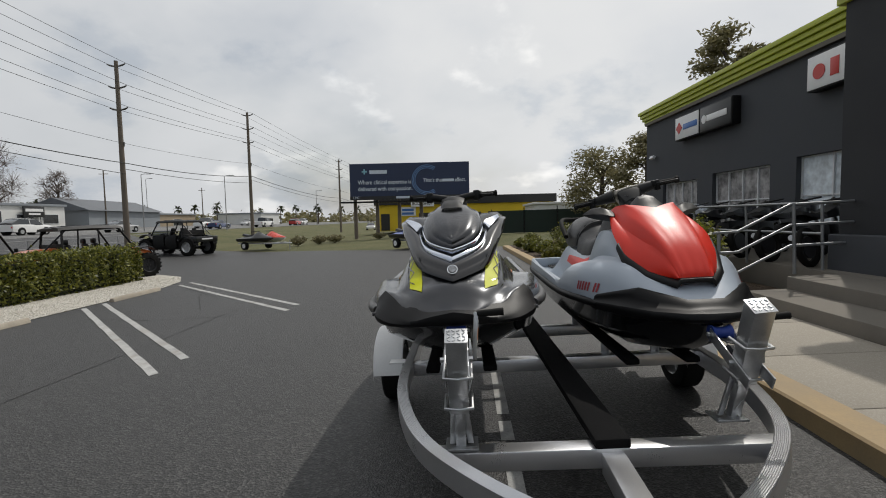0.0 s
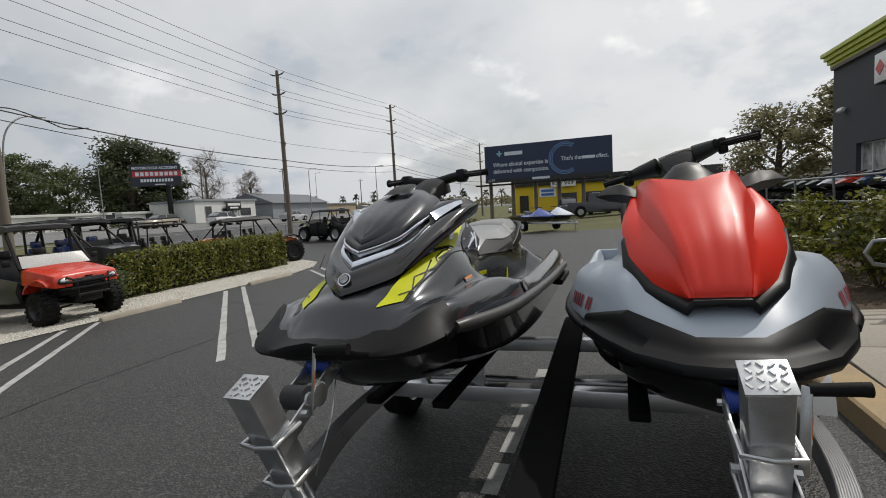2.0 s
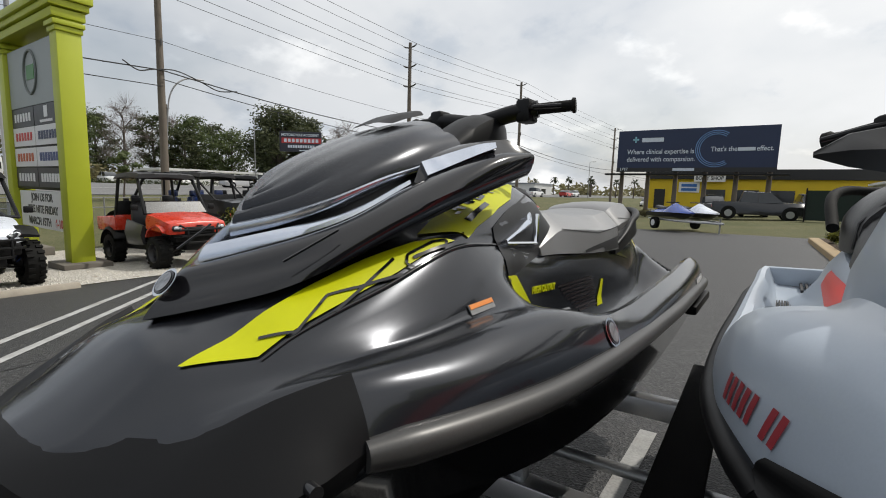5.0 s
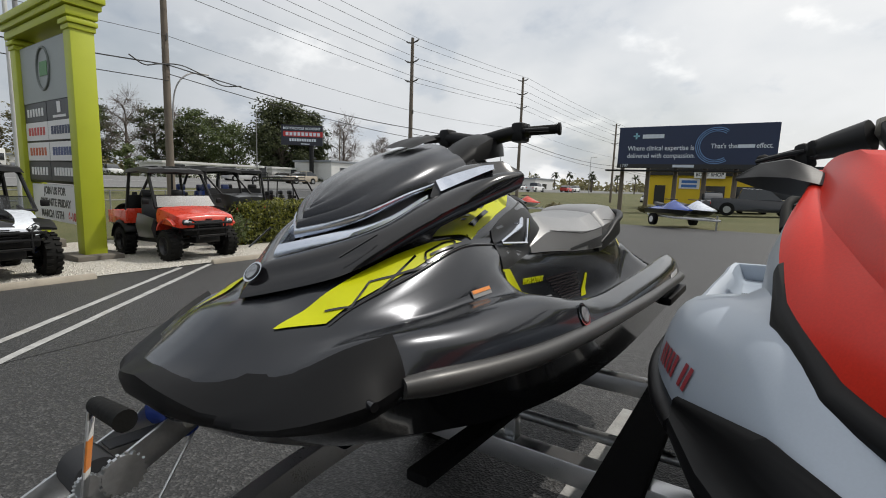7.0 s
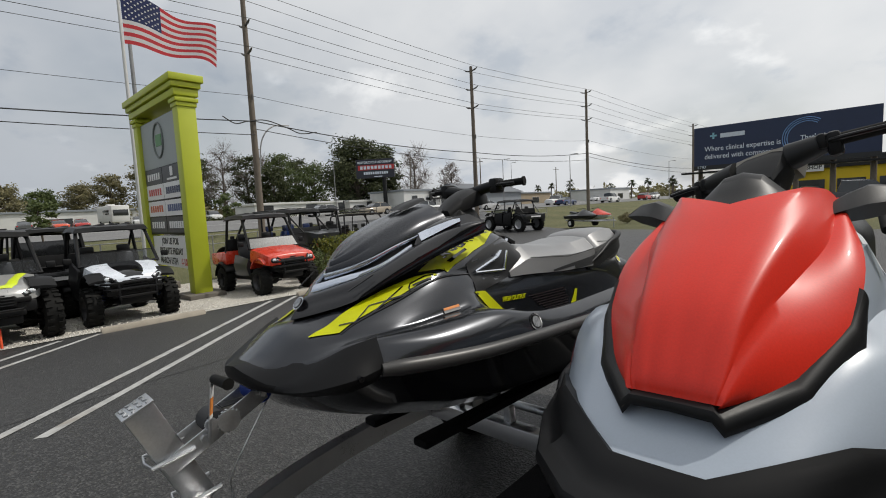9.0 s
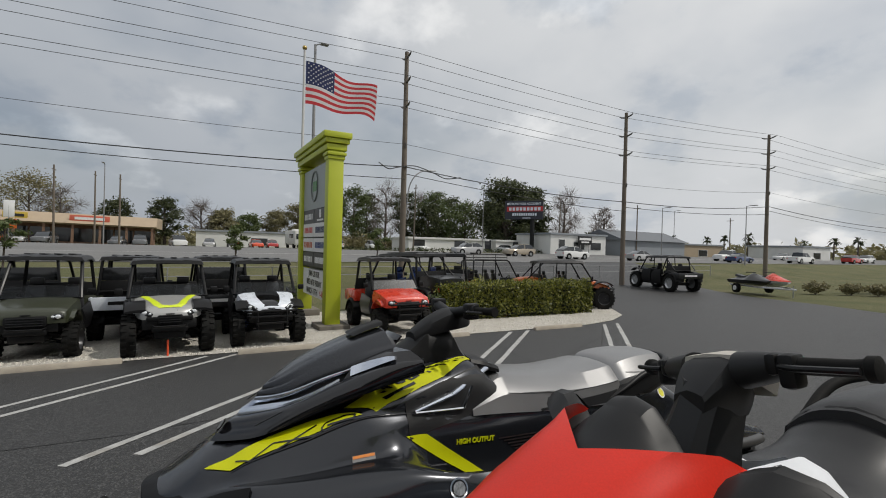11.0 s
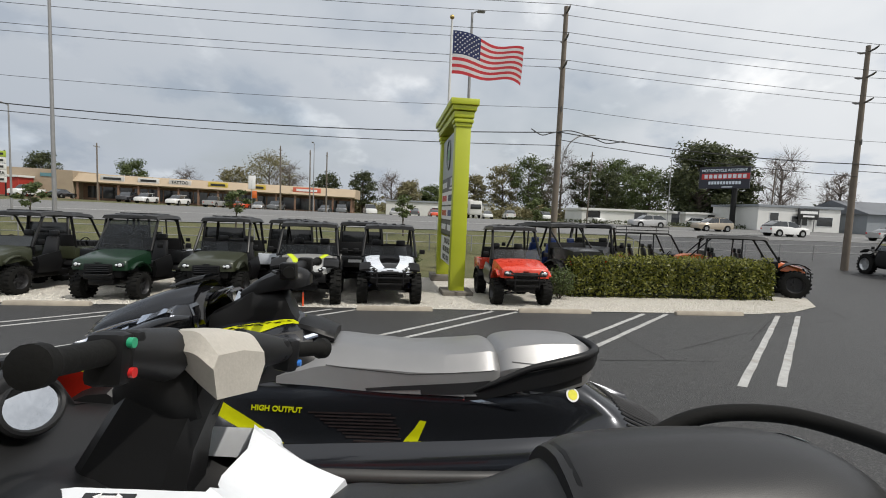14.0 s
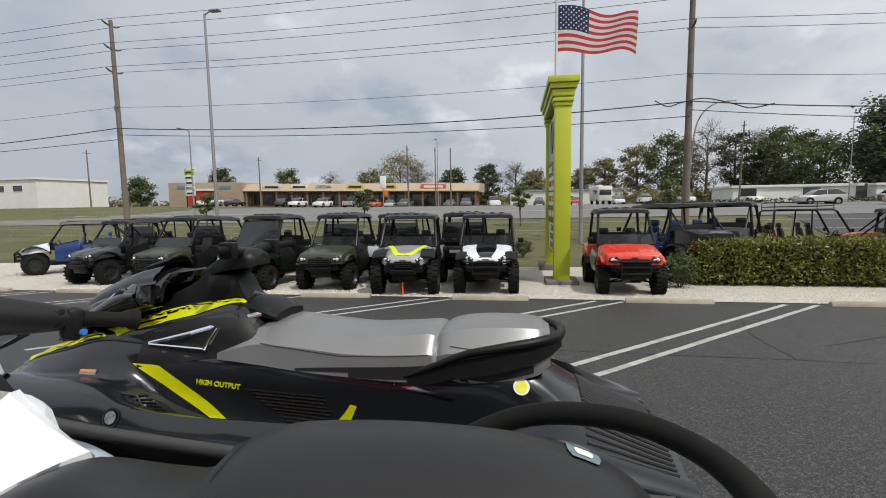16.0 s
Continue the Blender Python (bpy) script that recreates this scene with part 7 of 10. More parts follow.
        bm = bmesh.new(); tube(bm, [(-.3, fy - .45, .62), (-.26, fy - .53, .60), (.26, fy - .53, .60), (.3, fy - .45, .62)], .018, 8); part("bumper_tube", bm, STEEL_DARK, u)
    # dash, steering wheel, seats
    bm = bmesh.new(); box(bm, (0, fy + .52, 1.0), (hw * 1.5, .22, .26), .05); part("dashboard", bm, BLACK_PLASTIC, u)
    bm = bmesh.new(); tube(bm, [Vector((-.33 + .15 * math.cos(a), fy + .74 - .06 * math.sin(a), 1.08 + .15 * math.sin(a))) for a in np.linspace(0, 2 * math.pi, 18)[:-1]], .014, 8, closed=True)
    for a in (0, 2.1, 4.2):
        rod(bm, (-.33, fy + .76, 1.07), (-.33 + .15 * math.cos(a), fy + .74 - .06 * math.sin(a), 1.08 + .15 * math.sin(a)), .01, 6)
    part("steering_wheel", bm, BLACK_PLASTIC, u)
    SM = BODY[seat] if seat else SEAT_BLACK
    for row in range(2 if crew else 1):
        for x in (-.33, .33):
            y = fy + 1.12 + .80 * row
            bm = bmesh.new(); box(bm, (x, y, .74), (.46, .46, .14), .05); st = part("seat", bm, SM, u)
            bm = bmesh.new(); box(bm, (x, y + .27, 1.05), (.42, .12, .60), .05, rot=Euler((radians(-12), 0, 0)), taper=(.72, .9)); part("seat_back", bm, SM, st)
            bm = bmesh.new(); box(bm, (x, y + .36, 1.42), (.25, .09, .16), .035); part("headrest", bm, SM, st)
        bm = bmesh.new(); box(bm, (0, fy + 1.12 + .8 * row, .58), (hw * 1.5, .5, .22), .03); part("seat_box", bm, BLACK_PLASTIC, u)
    # doors
    for s in (1, -1):
        for row in range(2 if crew else 1):
            y = fy + .92 + .82 * row
            bm = bmesh.new()
            rows = []
            for yy, z0, z1 in ((y - .36, .46, 1.02 if sport else .86), (y, .44, 1.12 if sport else .92), (y + .36, .46, 1.2 if sport else .98)):
                rows.append([(s * (hw - .09), yy, z0), (s * (hw - .04), yy, (z0 + z1) / 2), (s * (hw - .10), yy, z1), (s * (hw - .14), yy, z1), (s * (hw - .13), yy, z0)])
            skin(bm, rows, close_u=True, cap=(True, True)); part("door", bm, BODY[doors] if doors else BLACK_PLASTIC, u, smooth=40)
    # cage
    H = 1.93 if not sport else 1.86
    cx0, cx1 = hw - .10, hw - .20
    A = [(fy + .42, 1.10), (fy + .86, H - .04)]
    back = fy + 1.72 + L
    for s in (1, -1):
        bm = bmesh.new()
        tube(bm, [(s * cx0, A[0][0], A[0][1]), (s * (cx1 + .03), A[1][0] - .05, A[1][1] - .06), (s * cx1, A[1][0] + .04, A[1][1]), (s * cx1, back - .05, H - .03), (s * (cx1 + .02), back + .02, H - .08), (s * cx0, back + .10, 1.0), (s * cx0, back + .1, .6)], .034, 8)
        part("cage_side", bm, STEEL_DARK, u)
        if sport:
            bm = bmesh.new(); tube(bm, [(s * cx1, back - .1, H - .05), (s * (cx1 - .02), back + .55, 1.15)], .024, 8); part("cage_brace", bm, STEEL_DARK, u)
        if crew:
            bm = bmesh.new(); tube(bm, [(s * cx1, fy + 1.45, H - .03), (s * cx0, fy + 1.5, .7)], .024, 8); part("cage_post", bm, STEEL_DARK, u)
    for y, z, x in ((A[1][0] + .02, A[1][1], cx1), (back - .05, H - .03, cx1), (back + .10, 1.12, cx0), (A[0][0], A[0][1] + .02, cx0)):
        bm = bmesh.new(); rod(bm, (-x, y, z), (x, y, z), .024, 8); part("cage_cross", bm, STEEL_DARK, u)
    bm = bmesh.new(); box(bm, (0, back + .06, 1.12), (cx0 * 1.9, .03, .52), .01); part("cab_back", bm, BLACK_PLASTIC, u)
    # added opaque sheet: darkens the open cab as the roof's shade would
    if rear_shade_sheet:
        bm = bmesh.new(); box(bm, (0, back + .01, 1.54), (cx0 * 1.86, .012, .32), .004, rot=Euler((radians(6), 0, 0))); part("rear_shade_sheet", bm, SHADE_SHEET, u, "added dark sheet standing for the shaded cab")
    if roof:
        bm = bmesh.new()
        rows = []
        for y, dz in ((A[1][0] - .12, -.015), (A[1][0], .02), ((A[1][0] + back) / 2, .04), (back, .025), (back + .12, 0)):
            rows.append([(x, y, H + dz + z) for x, z in ((-cx1 - .08, -.07), (-cx1 - .03, .02), (-cx1 * .5, .045), (-cx1 * .45, .03), (0, .035), (cx1 * .45, .03), (cx1 * .5, .045), (cx1 + .03, .02), (cx1 + .08, -.07), (cx1, -.06), (0, -.03), (-cx1, -.06))])
        skin(bm, rows, close_u=True, cap=(True, True)); rf = part("roof", bm, ROOF_PLASTIC if roof == "black" else BODY[roof], u, "moulded hard roof", smooth=30)
        for x in (-.36, -.12, .12, .36):
            bm = bmesh.new(); box(bm, (x, (A[1][0] + back) / 2, H + .078), (.10, (back - A[1][0]) * .86, .022), .008); part("roof_rib", bm, ROOF_PLASTIC, rf)
    if screen:
        top = (A[1][1] - .06) if screen == "full" else 1.36
        f = (top - A[0][1]) / (A[1][1] - A[0][1])
        y1 = A[0][0] + (A[1][0] - A[0][0]) * f - .03
        bm = bmesh.new(); skin(bm, [[(-cx0 + .02, A[0][0] - .04, A[0][1] + .02), (cx0 - .02, A[0][0] - .04, A[0][1] + .02)], [(-cx1 - .03, y1, top), (cx1 + .03, y1, top)]])
        bmesh.ops.solidify(bm, geom=bm.faces[:], thickness=.006)
        p = part("windscreen", bm, SCREEN, u, smooth=0); p.visible_shadow = False
        bm = bmesh.new(); rod(bm, (-cx1 - .03, y1, top), (cx1 + .03, y1, top), .008, 6); part("screen_edge", bm, STEEL_DARK, u)
    # bed or rear deck
    if bed:
        y0, y1 = back + .02, ry + .62
        bt = BODY[bed] if bed in BODY else BLACK_PLASTIC
        bm = bmesh.new(); box(bm, (0, (y0 + y1) / 2, .74), (hw * 1.8, y1 - y0, .05), .01); bd = part("cargo_bed", bm, BLACK_PLASTIC, u)
        for s in (1, -1):
            bm = bmesh.new(); box(bm, (s * hw * .9, (y0 + y1) / 2, .88), (.05, y1 - y0, .30), .012); part("bed_side", bm, bt, bd)
        bm = bmesh.new(); box(bm, (0, y1, .88), (hw * 1.8, .05, .30), .012); part("tailgate", bm, bt, bd)
        bm = bmesh.new(); box(bm, (0, y1 + .028, .89), (hw * .9, .006, .08)); part("tailgate_mark", bm, BLACK_PLASTIC if bed == "white" else WHITE_PAINT, bd, smooth=0)
        bm = bmesh.new(); box(bm, (0, y0, .90), (hw * 1.8, .04, .34), .012); part("bed_front", bm, bt, bd)
    else:
        bm = bmesh.new(); sym_loft(bm, [(back, xz(.62, .6, .58, 1.22, 0, 1.26)), (ry + .2, xz(.6, .70, .56, 1.24, 0, 1.26)), (ry + .55, xz(.5, .86, .46, 1.16, 0, 1.18))], 4); part("rear_deck", bm, B, u)
    if rack:
        bm = bmesh.new(); tube(bm, [(-.5, A[1][0], H + .22), (.5, A[1][0], H + .22), (.5, back, H + .22), (-.5, back, H + .22)], .014, 6, closed=True); rk = part("roof_rack", bm, STEEL_DARK, u)
        bm = bmesh.new(); tube(bm, [(-.5, A[1][0], H + .08), (.5, A[1][0], H + .08), (.5, back, H + .08), (-.5, back, H + .08)], .014, 6, closed=True); part("rack_rail", bm, STEEL_DARK, rk)
        for k in range(7):
            y = A[1][0] + (back - A[1][0]) * k / 6
            bm = bmesh.new(); rod(bm, (-.5, y, H + .08), (.5, y, H + .08), .01, 6); part("rack_slat", bm, STEEL_DARK, rk)
        for x in (-.5, .5):
            for y in (A[1][0], back):
                bm = bmesh.new(); rod(bm, (x, y, H), (x, y, H + .22), .012, 6); part("rack_post", bm, STEEL_DARK, rk)
    for s in (1, -1):
        bm = bmesh.new(); box(bm, (s * (hw + .06), fy + .50, 1.24), (.14, .04, .12), .02); mr = part("wing_mirror", bm, BLACK_PLASTIC, u)
    return u


def facing(x, y, turn=0.0):
    """On the gravel, with the front towards the car park."""
    return lot(x, y, 0.012, 90 + turn) @ Matrix.Scale(1.10, 4)


utv("utility_vehicle", facing(-10.9, 7.82, 2), "red", "red work side-by-side with brush guard beside the hedge", roof="black", doors="grey", screen=True, bed="red", r=.32)
utv("utility_vehicle", facing(-10.75, 4.16, 3), "white", "white and black sport side-by-side with blue suspension", accent="panel", style="sport", roof="black", suspension="blue", r=.36, wide=1.55, bed="black", rim=RIM_DARK)
utv("utility_vehicle", facing(-10.4, 1.98, 6), "silver", "silver side-by-side with lime hood flashes and tall tyres", accent="lime", style="sport", roof="black", r=.40, wide=1.62, bed="silver", guard=False)
utv("utility_vehicle", facing(-10.95, -0.40, 0), "olive", "olive work side-by-side with black roof and cargo bed", r=.33, guard=False, bed="olive")
utv("utility_vehicle", facing(-10.7, -2.75, -3), "green", "dark green utility side-by-side with full windscreen and bed", screen="full", r=.31, bed="black", guard=False)
utv("utility_vehicle", facing(-11.15, -6.0, -4), "olive", "olive green side-by-side with half windscreen", r=.33, guard=True, bed="olive")
utv("utility_vehicle", facing(-11.35, -8.75, -8), "grey", "dark grey sport side-by-side with silver skid plate", style="sport", r=.36, guard=False, bed="black", accent="panel")
utv("utility_vehicle", facing(-13.6, -13.7, -40), "white", "white four-seat side-by-side with blue seats and green belts", style="sport", crew=True, seat="blue", doors="blue", r=.38, bed=None)
# second row, backs to the car park
for x, y, t, b, bd, crew in ((-14.1, 3.1, 184, "black", "black", True), (-14.2, 0.9, 182, "black", "white", True), (-14.2, -1.4, 178, "grey", "white", False), (-14.2, -4.1, 181, "black", "black", True), (-14.3, -7.0, 176, "olive", "white", False), (-15.0, -10.0, 180, "black", "black", True)):
    utv("utility_vehicle", facing(x, y, t), b, "dark side-by-side with its cargo bed towards the car park", crew=crew, bed=bd, screen=False, guard=False, r=.33, rear_shade_sheet=True)
utv("utility_vehicle", facing(-14.6, 9.6, 200) @ Matrix.Scale(1.12, 4), "black", "black and blue four-seat sport side-by-side on the gravel", style="sport", crew=True, screen=False, bed=None, r=.38, rim=RIM_ALU, doors="blue", seat="blue", accent="blue")
utv("utility_vehicle", facing(-15.2, 12.2, 150) @ Matrix.Scale(1.14, 4), "grey", "black and grey sport side-by-side behind the hedge", style="sport", screen=False, bed=None, r=.38)
utv("utility_vehicle", lot(-13.35, 17.55, .012, 155) @ Matrix.Scale(1.1, 4), "orange", "black and orange four-seat sport buggy with tall tyres", style="sport", crew=True, screen=False, bed=None, r=.42, wide=1.7, doors="black", roof="black", rim=RIM_DARK)
utv("utility_vehicle", lot(-16.4, 15.6, .012, 176) @ Matrix.Scale(1.12, 4), "red", "red crew side-by-side with a tall roof rack", crew=True, rack=True, roof=None, screen=False, bed="red", r=.34)
utv("utility_vehicle", on_ground(-19.5, 31.0, -102, 0.0) @ Matrix.Scale(1.2, 4), "black", "matt black lifted four-seat side-by-side at the driveway edge", style="sport", crew=True, r=.46, wide=1.75, bed="black", rim=RIM_ALU, roof="black")
# orange-topped marker stake at the winch of the silver vehicle
bm = bmesh.new(); rod(bm, (0, 0, 0), (0, 0, .34), .02, 8)
tagged(part("marker_stake", bm, mat("hazard_orange", (.85, .10, .03), .5), m=lot(-8.95, 2.1, .012)), "short orange tow-hook flag in front of a vehicle", "marker")


# ---- roadside pylon sign ----
def pylon_sign():
    s = thing("pylon_sign", on_ground(-13.5, 6.2, 2.0), "lime pylon sign with brand panels and a letter board", "sign")
    for x in (1.85, -1.85):
        bm = bmesh.new(); box(bm, (x, 0, 2.9), (.40, .46, 5.4), .012); part("post", bm, LIME, s)
        bm = bmesh.new(); box(bm, (x, 0, .10), (1.0, .95, .24), .02); part("footing", bm, CONCRETE, s, "square concrete footing")
        for z, d in ((5.30, .06), (5.42, .13)):
            bm = bmesh.new(); box(bm, (x, 0, z), (.40 + d, .46 + d, .10), .01); part("capital", bm, LIME, s)
    for z, h, d in ((5.61, .18, .12), (5.80, .14, .24), (5.97, .18, .36)):
        bm = bmesh.new(); box(bm, (0, 0, z), (4.1 + d, .50 + d, h), .012); part("cornice", bm, LIME, s)
    bm = bmesh.new(); box(bm, (0, 0, 3.55), (3.28, .26, 3.45), .01); part("cabinet", bm, STEEL_DARK, s)
    pale = mat("panel_pale_grey", (.30, .33, .32), .4, vary=.12, scale=1.2)
    dark = mat("panel_dark", (.045, .048, .05), .4, vary=.1)
    for f in (-1, 1):
        y = f * .136
        face = part("sign_face", (lambda b: (box(b, (0, y, 4.55), (3.2, .012, 1.40)), b)[1])(bmesh.new()), pale, s, "pale grey emblem panel", smooth=0)
        bm = bmesh.new(); tube(bm, [(.42 * math.cos(a), y + f * .012, 4.62 + .50 * math.sin(a)) for a in np.linspace(0, 2 * math.pi, 25)[:-1]], .035, 6, closed=True); part("emblem_ring", bm, mat("emblem_grey", (.12, .14, .13), .4), face, smooth=0)
        bm = bmesh.new(); box(bm, (0, y + f * .012, 4.62), (.5, .012, .34), .004); part("emblem_block", bm, mat("emblem_green", (.06, .22, .05), .4), face, smooth=0)
        for r_, (z, cols) in enumerate(((3.60, (dark, dark)), (3.13, (SIGN_WHITE, SIGN_WHITE)), (2.62, (SIGN_WHITE, SIGN_WHITE)), (2.12, (dark, dark)))):
            for c, cm in enumerate(cols):
                x = (-.81 if c == 0 else .81) * (1 if f < 0 else -1)
                bm = bmesh.new(); box(bm, (x, y, z), (1.58, .012, .46), .003); fp = part("sign_face", bm, cm, s, smooth=0)
                ink = {0: SIGN_WHITE, 1: (SIGN_RED if c == 0 else mat("ink_navy", (.03, .045, .10), .4)), 2: (mat("ink_orange", (.5, .10, .02), .4) if c == 0 else mat("ink_blue_grey", (.05, .08, .2), .4)), 3: SIGN_WHITE}[r_]
                if r_ == 0 and c == 1:
                    cells = [((x, y + f * .01, z + .06), (.22, .01, .26)), ((x, y + f * .01, z - .15), (.8, .01, .06))]
                else:
                    n = 6 if c == 0 else 7
                    cells = [((x - .52 + 1.04 * k / (n - 1), y + f * .01, z), (.125, .01, .20)) for k in range(n)]
                for cc, ss in cells:
                    bm = bmesh.new(); box(bm, cc, ss, .003); part("brand_bar", bm, ink, fp, smooth=0)
        board = part("letter_board", (lambda b: (box(b, (0, f * .10, 1.32), (3.2, .02, .92), .004), b)[1])(bmesh.new()), SIGN_WHITE, s, "white changeable letter board", smooth=0)
        if f < 0:
            for i, (line, ink) in enumerate((("JOIN US FOR", SIGN_BLACK), ("BIKE NITE FRIDAY", SIGN_BLACK), ("MARCH 15TH", SIGN_BLACK))):
                text_part(line, .27, ink, board, Matrix.Translation((-.25 if i == 2 else 0, -.113, 1.62 - .30 * i)) @ Matrix.Rotation(radians(90), 4, 'X'), sx=.95, bold=.008)
            text_part("6-10P", .27, SIGN_RED, board, Matrix.Translation((1.12, -.113, 1.02)) @ Matrix.Rotation(radians(90), 4, 'X'), sx=.95, bold=.008)
    return s


pylon_sign()


# ---- flag and poles ----
def flag_pole():
    g = gz(-17.75, 6.35)
    fp = thing("flag_pole", pose(-17.75, 6.35, g), "white tapered flag pole with a gilt ball", "flag pole")
    bm = bmesh.new(); rod(bm, (0, 0, 0), (0, 0, 10.9), .085, 14, .045); part("pole", bm, mat("pole_white", (.55, .55, .54), .4, vary=.08), fp)
    bm = bmesh.new(); bmesh.ops.create_uvsphere(bm, u_segments=14, v_segments=10, radius=.10, matrix=Matrix.Translation((0, 0, 10.98))); part("finial", bm, mat("gilt", (.45, .33, .12), .3, metal=.8), fp, smooth=60)
    fl = thing("national_flag", pose(-17.75, 6.35, g), "waving flag with red and white stripes and a starred blue canton", "flag")
    W, Hh = 3.15, 1.82
    cloth = [mat("flag_red", (.50, .035, .045), .8, vary=.12, scale=2), mat("flag_white", (.62, .61, .62), .8, vary=.1, scale=2), mat("flag_blue", (.02, .03, .10), .8, vary=.15, scale=2)]

    def at(u, v):
        wv = .24 * u * math.sin(7.6 * u + 1.6 * v + .4)
        return Vector((.52 * u + wv * 1.1, .07 + W * .96 * u - .10 * u * u, 10.45 - Hh * v * (1 - .22 * u) - .92 * u ** 1.2 + .15 * u * math.sin(7.2 * u + .8 + v)))
    n = 22
    for k in range(13):
        u0 = .4 if k < 7 else 0
        bm = bmesh.new()
        skin(bm, [[at(u0 + (1 - u0) * i / n, (k + j / 2) / 13) for j in range(3)] for i in range(n + 1)])
        part("stripe", bm, cloth[k % 2], fl, smooth=60)
    bm = bmesh.new(); skin(bm, [[at(.4 * i / 8, 7 / 13 * j / 7) for j in range(8)] for i in range(9)]); part("canton", bm, cloth[2], fl, smooth=60)
    for r_ in range(9):
        for c in range(6 if r_ % 2 == 0 else 5):
            bm = bmesh.new()
            o = at(.4 * (.09 + (.165 * c + (.0825 if r_ % 2 else 0))), 7 / 13 * (.09 + .103 * r_))
            for sd in (-.012, .012):
                pts = [bm.verts.new(o + Vector((sd, .045 * (1 if i % 2 == 0 else .42) * math.sin(i * math.pi / 5), .045 * (1 if i % 2 == 0 else .42) * math.cos(i * math.pi / 5)))) for i in range(10)]
                bm.faces.new(pts)
            part("star", bm, cloth[1], fl, smooth=0)


flag_pole()
WOOD_POLE = mat("pole_wood", (.15, .125, .10), .85, vary=.25, scale=1.5, fine=40, bump=.4, dirt=.15)
GREY_POLE = mat("pole_metal", (.26, .26, .26), .5, metal=.3, vary=.1)
INSUL = mat("insulator", (.10, .095, .09), .4)
POLES = [(-22.6, 47 - 115, 12.8), (-23.2, -20.3, 13.6), (-22.2, 12.8, 13.25), (-22.0, 30.2, 12.38), (-22.0, 48.45, 13.15), (-21.0, 79.5, 12.15), (-20.5, 118, 12.2), (-20, 170, 12.2)]
LEVELS = (0.35, 1.75, 3.15)


def utility_pole(x, y, top):
    p = thing("utility_pole", pose(x, y, gz(x, y) - .02), "weathered wooden utility pole with stand-off insulators", "utility pole", group="utility poles along the road")
    h = top - gz(x, y)
    bm = bmesh.new(); rod(bm, (0, 0, 0), (0, 0, h), .19, 14, .115); part("pole", bm, WOOD_POLE, p)
    for lv in LEVELS:
        for s in (1, -1):
            bm = bmesh.new(); tube(bm, [(s * .1, 0, h - lv), (s * .42, 0, h - lv + .07), (s * .62, 0, h - lv + .16)], .045, 8, taper=[.05, .06, .035]); part("insulator", bm, INSUL, p)
    bm = bmesh.new(); rod(bm, (.2, 0, h - 5.2), (.2, 0, h - 5.2 - .3), .04, 8); part("cable_clamp", bm, INSUL, p)


for p in POLES:
    utility_pole(*p)
CABLE = mat("cable_black", (.02, .02, .02), .6)


def cable(name, a, b, sag, r, label):
    pts = [Vector(a).lerp(Vector(b), i / 14) - Vector((0, 0, sag * 4 * (i / 14) * (1 - i / 14))) for i in range(15)]
    bm = bmesh.new(); tube(bm, pts, r, 5)
    return tagged(part(name, bm, CABLE, smooth=60), label, "cable", group="overhead cables")


for (xa, ya, ta), (xb, yb, tb) in zip(POLES, POLES[1:]):
    for lv in LEVELS:
        for s in (1, -1):
            cable("power_line", (xa + s * .62, ya, ta - lv + .18), (xb + s * .62, yb, tb - lv + .18), .005 * abs(yb - ya) * (1.3 if abs(yb - ya) > 25 else 1), .013, "thin black overhead power line between poles")
    cable("power_line", (xa + .12, ya, ta - 5.3), (xb + .12, yb, tb - 5.3), .01 * abs(yb - ya), .011, "thin single line below the power lines")
    cable("telephone_cable", (xa + .2, ya, ta - 6.6), (xb + .2, yb, tb - 6.6), .016 * abs(yb - ya), .028, "thick black telephone cable slung between poles")
    cable("telephone_cable", (xa + .2, ya, ta - 7.0), (xb + .2, yb, tb - 7.3), .012 * abs(yb - ya), .02, "thick black telephone cable slung between poles")
# slack loop of cable by the nearest pole and its guy
bm = bmesh.new(); tube(bm, spline([(-22.0, 11.2, 6.75), (-22.0, 11.8, 6.45), (-22, 12.4, 6.6), (-22, 13.4, 6.75), (-22, 14.6, 6.45), (-22, 15.4, 6.2), (-22, 16.4, 6.35)], 6), .03, 6)
tagged(part("cable_loop", bm, CABLE), "slack loop of black telephone cable", "cable", group="overhead cables")
bm = bmesh.new(); tube(bm, spline([(-22.2, 12.95, 3.6), (-22.3, 13.2, 5.6), (-22.4, 13.9, 6.5), (-22.6, 15.0, 6.7)], 6), .035, 8)
tagged(part("riser_arm", bm, GREY_POLE), "curved grey street-light arm on a wooden pole", "lamp arm")


def street_lamp(x, y, top, r=.09, arm=(1.2, 0), label="tall grey metal street lamp with a short arm"):
    g = gz(x, y)
    p = thing("street_lamp", pose(x, y, g - .02), label, "street lamp", group="street lamps")
    h = top - g
    bm = bmesh.new(); rod(bm, (0, 0, 0), (0, 0, h), r, 12, r * .55); part("mast", bm, GREY_POLE, p)
    bm = bmesh.new(); tube(bm, [(0, 0, h - .05), (arm[0] * .4, arm[1] * .4, h + .05), (arm[0] * .6, arm[1] * .6, h + .04)], .035, 8); part("arm", bm, GREY_POLE, p)
    bm = bmesh.new(); box(bm, (arm[0] * .8, arm[1] * .8, h + .03), (.24 + abs(arm[0]) * .35, .24 + abs(arm[1]) * .35, .10), .04); part("lamp_head", bm, GREY_POLE, p)


